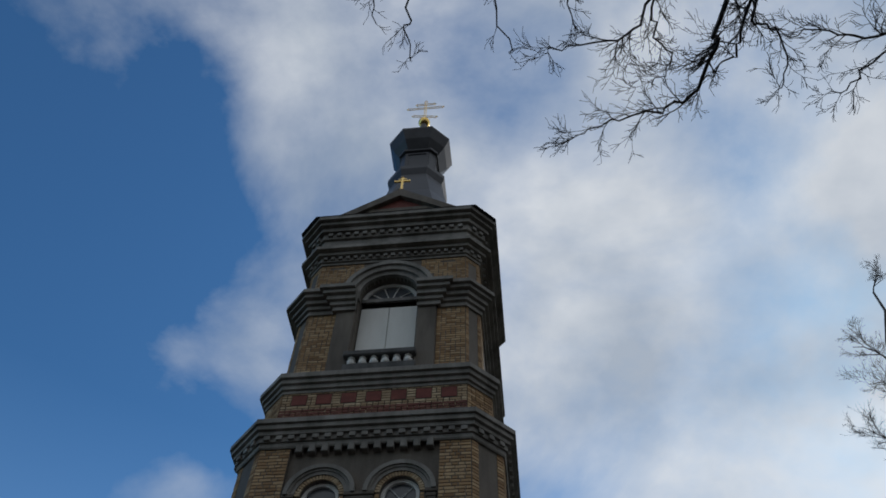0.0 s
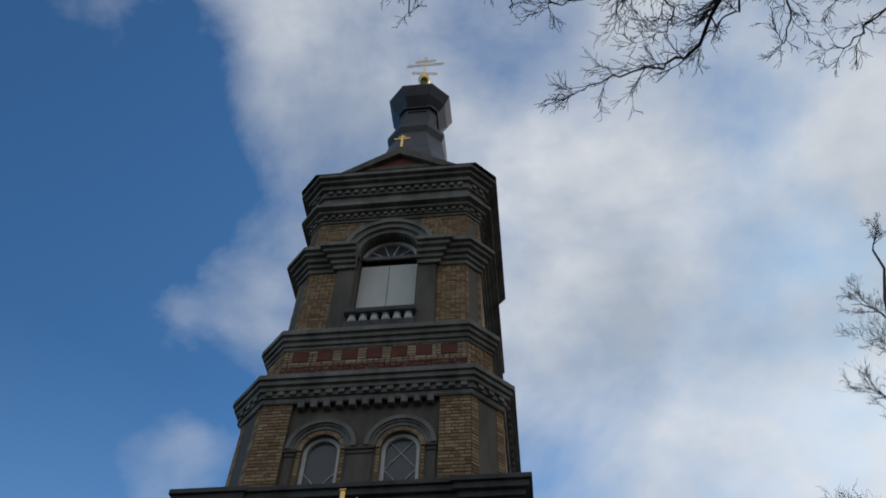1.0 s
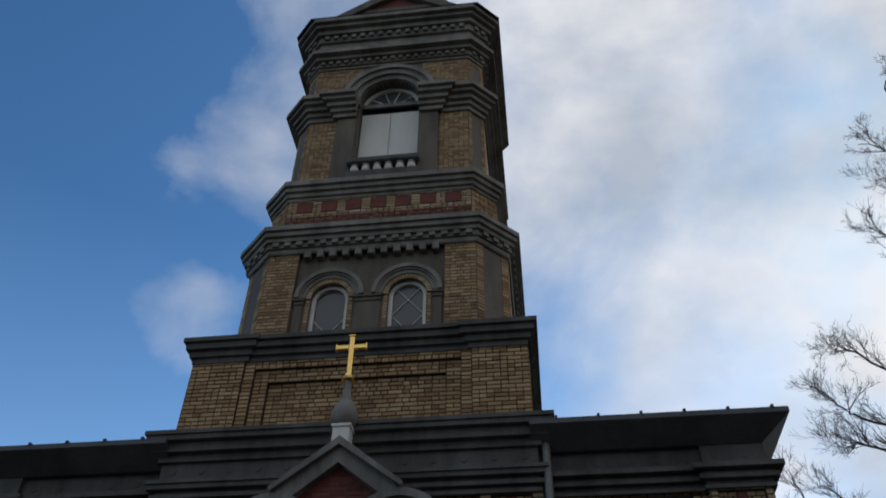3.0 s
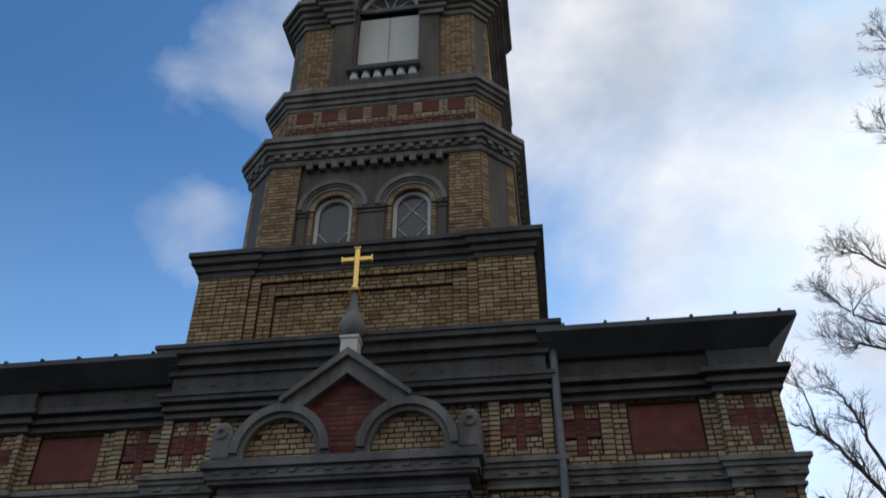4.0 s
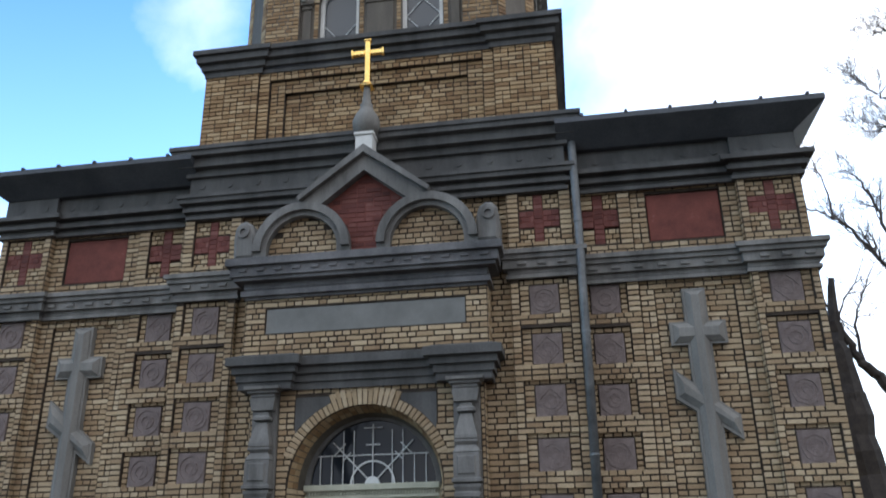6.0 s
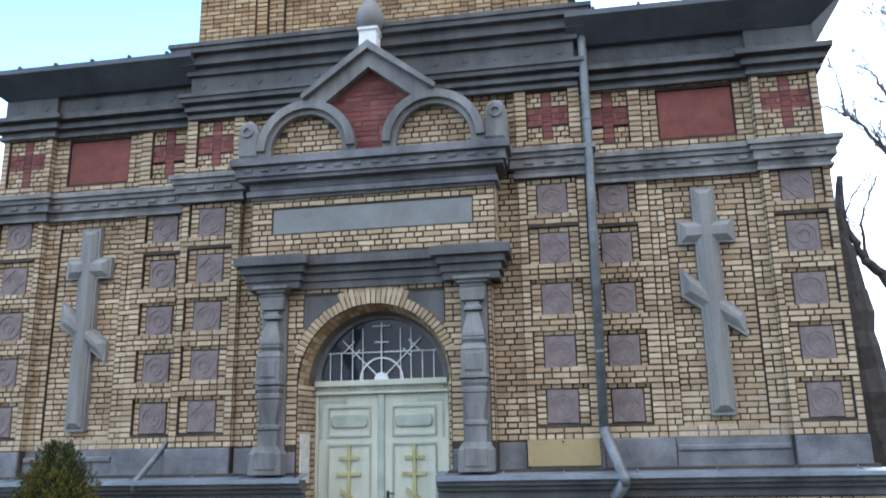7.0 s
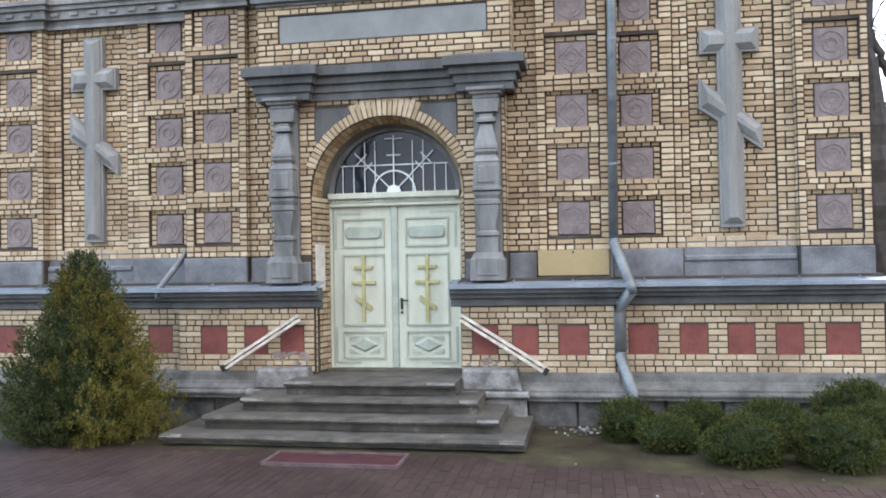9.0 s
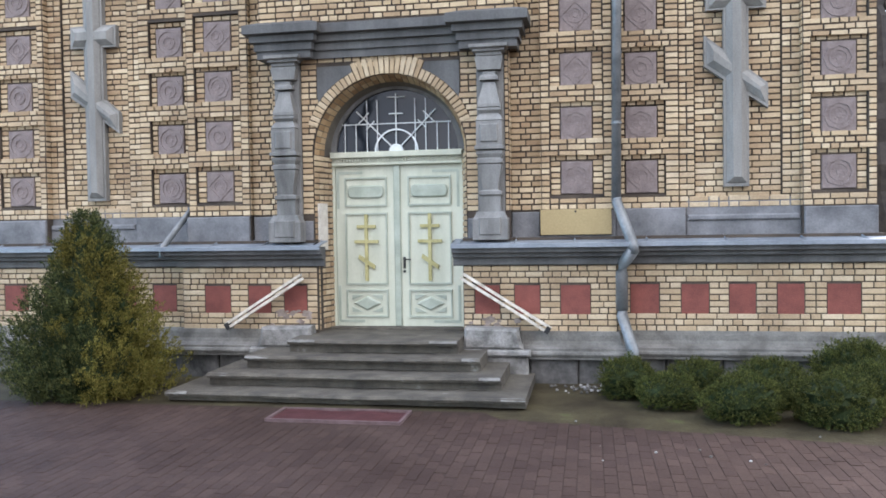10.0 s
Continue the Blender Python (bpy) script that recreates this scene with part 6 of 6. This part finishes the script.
# ---- evergreen plants ----
def foliage(rng, surface, tufts, each, spread, size, up):
    """Tufts of small pointed sprays on points from surface(rng) -> point, outward direction."""
    M = Mesh()
    for i in range(tufts):
        c, d0 = surface(rng)
        lead = (d0 + Vector((rng.uniform(-0.5, 0.5), rng.uniform(-0.5, 0.5), rng.uniform(-0.3, 0.5) + up))).normalized()
        long = spread * rng.uniform(0.7, 1.5)
        for k in range(each):
            t = rng.random()
            p = c + lead * long * (t * 1.5 - 0.6) + Vector((rng.gauss(0, 1), rng.gauss(0, 1), rng.gauss(0, 1))) * spread * 0.33 * (1.1 - t * 0.8)
            d = (lead + Vector((rng.uniform(-0.8, 0.8), rng.uniform(-0.8, 0.8), rng.uniform(-0.6, 0.8)))).normalized()
            a = d.cross(Vector((rng.uniform(-1, 1), rng.uniform(-1, 1), rng.uniform(-1, 1)))).normalized()
            l, w = size * rng.uniform(0.7, 1.5), size * rng.uniform(0.14, 0.28)
            p.z = max(p.z, 0.01)
            M.add([tuple(p - a * w * 0.5), tuple(p + a * w * 0.5), tuple(p + d * l * 0.5 + a * w), tuple(p + d * l), tuple(p + d * l * 0.5 - a * w)], [(0, 1, 2), (0, 2, 4), (2, 3, 4)])
    return M


def thuja(cx, cy, h, rad, seed, lean=0.0):
    ob = thing("thuja", "dense conical thuja with olive and brownish green sprays", "conifer")
    rng = random.Random(seed)
    T = Mesh()
    T.tube([(cx, cy, -0.05), (cx + lean * 0.5, cy, h * 0.5), (cx + lean, cy, h * 0.9)], [0.07, 0.045, 0.012], 8)
    T.make("trunk", "bark", ob)

    def outline(z, a):
        f = z / h
        r = rad * (1.0 - f) ** 0.64 * (0.72 + 0.28 * min(1, f / 0.12))
        k = 1 + 0.28 * noise.noise(Vector((math.cos(a) * 1.6 + seed, math.sin(a) * 1.6, z * 2.3))) + 0.52 * noise.noise(Vector((math.cos(a) * 4.5 + seed, math.sin(a) * 4.5, z * 7)))
        return r * k + 0.02

    # dark core closes the crown; its colour stands in for shade inside
    core = Mesh()
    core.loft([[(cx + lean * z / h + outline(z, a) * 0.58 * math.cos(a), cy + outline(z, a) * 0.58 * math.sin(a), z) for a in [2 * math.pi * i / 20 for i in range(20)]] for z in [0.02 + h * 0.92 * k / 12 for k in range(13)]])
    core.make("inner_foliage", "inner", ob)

    def surface(r):
        while True:
            z = h * (1 - math.sqrt(r.random())) if r.random() < 0.85 else h * r.random()
            a = r.uniform(0, 2 * math.pi)
            q = outline(z, a) * r.uniform(0.55, 1.04)
            if r.random() < 0.97:
                break
        return Vector((cx + lean * z / h + q * math.cos(a), cy + q * math.sin(a), max(z, 0.03))), Vector((math.cos(a), math.sin(a), 0.35))

    def part_of(yellow):
        def pick(r):
            while True:
                p, d = surface(r)
                dry = 0.6 * noise.noise(p * 1.7 + Vector((3, 0, 0))) + 0.95 * (p.x - cx) / rad > 0.22
                if dry == yellow:
                    return p, d
        return pick

    crown = foliage(rng, part_of(False), 2500, 30, 0.075, 0.025, 0.8)
    crown.make("crown", "thuja", ob)
    crown = foliage(rng, part_of(True), 1300, 30, 0.075, 0.025, 0.8)
    crown.make("yellowed_sprays", "thuja_dry", ob, "yellowed outer sprays")
    return ob


thuja(-3.50, -1.75, 2.26, 1.00, 7, -0.02)


def shrub(cx, cy, rx, ry, h, seed):
    ob = thing("shrub", "low rounded evergreen shrub with fine green needles", "shrub", "", "shrubs along the wall")
    rng = random.Random(seed)

    def outline(a, e):
        k = 1 + 0.20 * noise.noise(Vector((math.cos(a) * 1.5 + seed, math.sin(a) * 1.5, e * 1.5))) + 0.26 * noise.noise(Vector((math.cos(a) * 4 + seed, math.sin(a) * 4, e * 5)))
        return k

    def point(a, e, q):
        k = outline(a, e) * q
        return Vector((cx + rx * k * math.cos(a) * math.cos(e), cy + ry * k * math.sin(a) * math.cos(e), max(0.02, h * 0.42 + h * 0.58 * k * math.sin(e))))

    # core coloured dark in place of the shade under the needles
    core = Mesh()
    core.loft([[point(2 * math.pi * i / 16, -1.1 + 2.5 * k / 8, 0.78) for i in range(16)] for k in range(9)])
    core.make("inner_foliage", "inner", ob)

    def surface(r):
        a, e = r.uniform(0, 2 * math.pi), math.asin(r.uniform(-0.75, 1))
        return point(a, e, r.uniform(0.80, 0.98)), Vector((math.cos(a) * math.cos(e), math.sin(a) * math.cos(e), math.sin(e)))

    crown = foliage(rng, surface, int(1900 * rx * h / 0.27), 20, 0.032, 0.016, 0.15)
    crown.make("crown", "juniper", ob)
    stem = Mesh()
    for k in range(3):
        a = 2.1 * k + seed
        stem.tube([(cx, cy, -0.03), (cx + 0.15 * math.cos(a), cy + 0.15 * math.sin(a), h * 0.45)], [0.02, 0.01], 5)
    stem.make("stem", "bark", ob)
    return ob


for i, q in enumerate(((3.06, -1.22, 0.37, 0.33, 0.54), (3.46, -1.72, 0.36, 0.32, 0.42), (3.82, -1.20, 0.36, 0.32, 0.50), (4.17, -2.20, 0.44, 0.38, 0.55),
                       (4.58, -1.50, 0.42, 0.36, 0.60), (5.02, -2.30, 0.47, 0.40, 0.62), (5.62, -0.95, 0.50, 0.40, 0.84), (5.55, -1.72, 0.42, 0.36, 0.66), (5.95, -2.45, 0.46, 0.40, 0.62), (6.35, -1.4, 0.5, 0.45, 0.85))):
    shrub(q[0], q[1], q[2] * 0.93, q[3] * 0.95, q[4] * (0.86 if q[0] < 5 else 0.80), 20 + i)


# ---- bare trees ----
class Tree:
    def __init__(self, name, label, seed, mat):
        self.ob = thing(name, label, "tree")
        self.rng = random.Random(seed)
        self.mat = mat
        self.m = {"limbs": Mesh(), "twigs": Mesh()}

    def limb(self, pts, r0, r1, level, kids, length, droop=0.0, spread=0.9):
        """A limb along points, with kids side branches of about that length."""
        rng = self.rng
        P = [Vector(p) for p in pts]
        # smooth and roughen the way
        way = []
        for i in range(len(P) - 1):
            a, b = P[max(i - 1, 0)], P[min(i + 2, len(P) - 1)]
            for k in range(4):
                t = k / 4
                p0, p1, p2, p3 = a, P[i], P[i + 1], b
                way.append(0.5 * ((2 * p1) + (p2 - p0) * t + (2 * p0 - 5 * p1 + 4 * p2 - p3) * t * t + (3 * p1 - p0 - 3 * p2 + p3) * t ** 3))
        way.append(P[-1])
        seg = (way[-1] - way[0]).length / len(way)
        for i in range(1, len(way) - 1):
            way[i] = way[i] + Vector((rng.uniform(-1, 1), rng.uniform(-1, 1), rng.uniform(-1, 1))) * seg * 0.16
        n = len(way)
        rad = [r0 + (r1 - r0) * (i / (n - 1)) ** 0.8 for i in range(n)]
        self.m["limbs"] = Mesh()
        key = "limbs"
        self.m[key].tube(way, rad, 9 if level == 0 else 6 if level < 3 else 3)
        for k in range(kids):
            f = rng.uniform(0.22 if level else 0.35, 1.0) if k else 1.0
            i = min(int(f * (n - 1)), n - 2)
            self.branch(way[i].lerp(way[i + 1], f * (n - 1) - i if k else 1.0), (way[i + 1] - way[i]).normalized(), length * rng.uniform(0.6, 1.15) * (1.1 - 0.45 * f), min(rad[i] * 0.6, r0 * 0.5), level + 1, droop, spread)
        self.m["limbs"].make("trunk" if level == 0 else "limb", self.mat, self.ob)

    def branch(self, p, d, length, r, level, droop, spread):
        rng = self.rng
        if level > 5 or length < 0.10:
            return
        s = Vector((rng.uniform(-1, 1), rng.uniform(-1, 1), rng.uniform(-0.7, 1.0)))
        s = (s - d * s.dot(d)).normalized()
        d = (d + s * spread * rng.uniform(0.5, 1.1) + Vector((0, 0, 0.12 - droop))).normalized()
        pts, q = [p], p
        n = 4 if level < 4 else 3
        for i in range(n):
            d = (d + Vector((rng.uniform(-1, 1), rng.uniform(-1, 1), rng.uniform(-1, 1))) * 0.26 + Vector((0, 0, 0.05 - droop * 0.35))).normalized()
            q = q + d * length / n
            pts.append(q)
        rad = [max(r * (1 - 0.75 * i / n), 0.0038) for i in range(n + 1)]
        self.m["limbs" if level < 3 else "twigs"].tube(pts, rad, 5 if level < 3 else 3)
        kids = {1: 5, 2: 6, 3: 6, 4: 4, 5: 0}[level]
        for k in range(kids):
            f = rng.uniform(0.2, 1.0)
            i = min(int(f * n), n - 1)
            self.branch(pts[i].lerp(pts[i + 1], f * n - i), (pts[i + 1] - pts[i]).normalized(), length * rng.uniform(0.36, 0.68), rad[i] * 0.62, level + 1, droop, spread)

    def done(self):
        ob = self.m["twigs"].make("twig_growth", self.mat, self.ob)
        ob["kind"] = "stuff"
        return self.ob


# the tree whose boughs hang over the path
t = Tree("overhanging_tree", "bare tree with dark drooping boughs and fine twigs", 3, "bark")
t.limb([(8.2, -13.5, -0.2), (8.1, -13.4, 5), (7.9, -13.0, 10), (7.8, -12.6, 15)], 0.32, 0.10, 0, 2, 2.0)
OVER = [   # radius at the trunk, side branches, their length, way through the air
    (0.055, 23, 0.67, (6.9, -9.6, 13.2), (6.05, -7.60, 12.6), (5.94, -6.97, 12.5), (5.62, -6.38, 12.4), (5.23, -6.20, 12.4), (4.55, -6.04, 12.5), (4.06, -5.87, 12.5)),
    (0.033, 17, 0.54, (6.3, -9.4, 13.1), (5.06, -7.68, 12.6), (4.65, -7.25, 12.5), (3.93, -7.20, 12.5), (3.66, -7.15, 12.5)),
    (0.028, 19, 0.56, (6.5, -9.2, 13.3), (5.20, -7.80, 12.6), (5.15, -7.30, 12.5), (5.39, -6.94, 12.4), (5.10, -6.60, 12.4)),
    (0.039, 19, 0.56, (7.0, -9.4, 13.0), (6.42, -7.55, 12.6), (6.30, -6.98, 12.5), (6.02, -6.72, 12.5), (5.75, -6.45, 12.5)),
    (0.033, 15, 0.50, (7.2, -9.3, 13.2), (6.48, -7.50, 12.7), (6.60, -7.25, 12.6), (6.84, -7.11, 12.5), (6.91, -6.55, 12.4), (6.79, -6.31, 12.4)),
    (0.039, 18, 0.54, (9.3, -9.8, 13.0), (8.9, -7.50, 12.6), (8.21, -6.99, 12.5), (7.70, -7.05, 12.5), (7.25, -7.12, 12.5), (6.90, -7.08, 12.5)),
    (0.039, 20, 0.59, (9.6, -9.4, 13.0), (9.0, -7.30, 12.6), (8.21, -6.67, 12.5), (7.82, -6.34, 12.4), (7.53, -6.24, 12.4)),
    (0.028, 12, 0.45, (4.9, -10.6, 13.9), (3.20, -8.80, 13.0), (3.08, -7.87, 12.5), (3.16, -7.24, 12.4)),
    (0.028, 12, 0.43, (4.4, -10.8, 13.9), (2.15, -8.90, 13.0), (1.88, -7.99, 12.5), (1.80, -7.61, 12.5), (1.83, -7.30, 12.4)),
    (0.022, 8, 0.39, (4.2, -10.9, 13.9), (1.70, -8.90, 13.0), (1.50, -8.20, 12.6), (1.40, -7.78, 12.5)),
    (0.022, 9, 0.41, (5.0, -10.2, 13.5), (4.10, -8.60, 12.9), (3.98, -7.95, 12.5), (4.10, -7.45, 12.4)),
]
for k, (r, kids, length, *way) in enumerate(OVER):
    t.limb([(7.95, -13.1, 9.0 + 0.35 * k)] + way, r, 0.007, 2, kids, length, 0.06)
t.done()

# trees beside the church
t = Tree("tall_tree", "old tree with a broken dark trunk close behind the church", 8, "bark")
t.limb([(9.30, 9.0, -0.2), (9.24, 9.0, 2.2), (9.14, 9.0, 4.2), (9.10, 9.0, 5.6)], 0.62, 0.32, 0, 0, 1.0)
t.limb([(9.10, 9.0, 5.4), (9.06, 9.0, 6.3), (9.05, 9.0, 7.3), (9.19, 9.0, 8.4)], 0.325, 0.07, 1, 0, 1.0)
t.limb([(9.05, 9.0, 6.9), (9.3, 9.05, 7.7), (9.75, 9.1, 8.3), (10.1, 9.1, 9.0)], 0.04, 0.008, 3, 7, 0.9)
t.limb([(9.05, 9.0, 7.5), (8.85, 9.0, 8.2), (8.8, 9.0, 8.9)], 0.03, 0.008, 3, 4, 0.5)
t.done()
t = Tree("tall_tree", "bare forked tree with a leaning trunk behind the church", 11, "bark")
t.limb([(11.6, 9.4, -0.2), (11.1, 9.3, 2.6), (10.4, 9.1, 4.9), (9.88, 9.0, 5.78), (9.5, 9.0, 6.3), (9.26, 9.0, 6.9), (9.1, 9.1, 7.4)], 0.22, 0.07, 0, 0, 1.0)
t.limb([(9.6, 9.05, 6.2), (9.55, 9.1, 7.2), (9.9, 9.2, 8.0), (10.3, 9.2, 8.8)], 0.05, 0.008, 2, 10, 1.1)
t.limb([(10.3, 9.1, 5.0), (10.5, 9.2, 6.4), (10.9, 9.2, 7.6)], 0.05, 0.01, 2, 10, 1.2)
t.done()
t = Tree("tall_tree", "tall bare tree with arching boughs and dense twigs", 15, "bark_far")
t.limb([(14.2, 9.6, -0.2), (14.1, 9.5, 5.0), (14.4, 9.4, 10.0), (14.8, 9.3, 15.0), (15.6, 9.2, 21.0), (16.9, 9.1, 27.0)], 0.30, 0.04, 0, 5, 2.2)
t.limb([(14.1, 9.5, 4.2), (12.6, 9.3, 5.8), (11.4, 9.1, 7.2), (10.52, 9.0, 8.54), (9.88, 9.0, 9.63), (9.43, 9.0, 10.05), (8.93, 9.0, 10.28)], 0.105, 0.014, 2, 25, 1.04)
t.limb([(9.55, 9.0, 9.95), (9.47, 9.0, 10.9), (9.29, 9.0, 11.75)], 0.035, 0.008, 2, 9, 0.9)
t.limb([(11.6, 9.1, 7.0), (10.73, 9.0, 9.4), (10.57, 9.0, 10.34), (10.31, 9.0, 11.0), (9.96, 9.0, 11.27)], 0.062, 0.010, 2, 20, 0.96)
t.limb([(14.4, 9.4, 9.6), (12.8, 9.2, 11.6), (11.42, 9.0, 12.37), (11.0, 9.0, 12.28), (10.6, 9.0, 12.43)], 0.068, 0.008, 2, 22, 1.04)
t.limb([(14.4, 9.4, 10.6), (12.9, 9.1, 12.4), (11.59, 9.0, 13.13), (11.2, 9.0, 13.46), (10.8, 9.0, 13.9)], 0.068, 0.008, 2, 23, 1.12)
t.limb([(14.6, 9.3, 12.2), (13.2, 9.1, 14.0), (12.2, 9.0, 15.1), (11.8, 9.0, 15.3), (11.4, 9.0, 15.2)], 0.062, 0.008, 2, 20, 1.04)
t.limb([(14.9, 9.3, 15.4), (14.7, 9.1, 18.4), (14.3, 9.0, 19.6), (13.8, 9.0, 20.1)], 0.056, 0.008, 2, 17, 1.04)
t.limb([(15.2, 9.3, 18.0), (15.3, 9.1, 20.8), (15.3, 9.0, 22.0), (14.7, 9.0, 22.0)], 0.050, 0.008, 2, 17, 1.04)
t.done()
t = Tree("tall_tree", "bare grey tree standing far behind the church", 23, "bark_far")
t.limb([(24.0, 26.0, -0.2), (24.2, 26.0, 7.0), (23.5, 26.0, 14), (23.8, 26, 20)], 0.34, 0.06, 0, 18, 5.0)
t.done()
# trees across the yard, seen in the fanlight's glass
for k, (x, y, h) in enumerate(((-7.5, -25, 17), (-1.0, -29, 20), (4.5, -25, 18), (13.0, -27, 19))):
    t = Tree("yard_tree", "tall bare tree standing across the yard", 40 + k, "bark")
    t.limb([(x, y, -0.2), (x + 0.2, y, h * 0.3), (x - 0.3, y + 0.2, h * 0.6), (x + 0.1, y, h)], 0.36, 0.06, 0, 20, 5.0)
    t.done()

# bricks of the plinth, piece by piece
for items, owner in PIECE_SETS:
    for x0, x1, z0, z1, y, p in items:
        single_brick(x0, x1, z0, z1, y, owner, "brick_old_one" if owner == base else "brick_one")
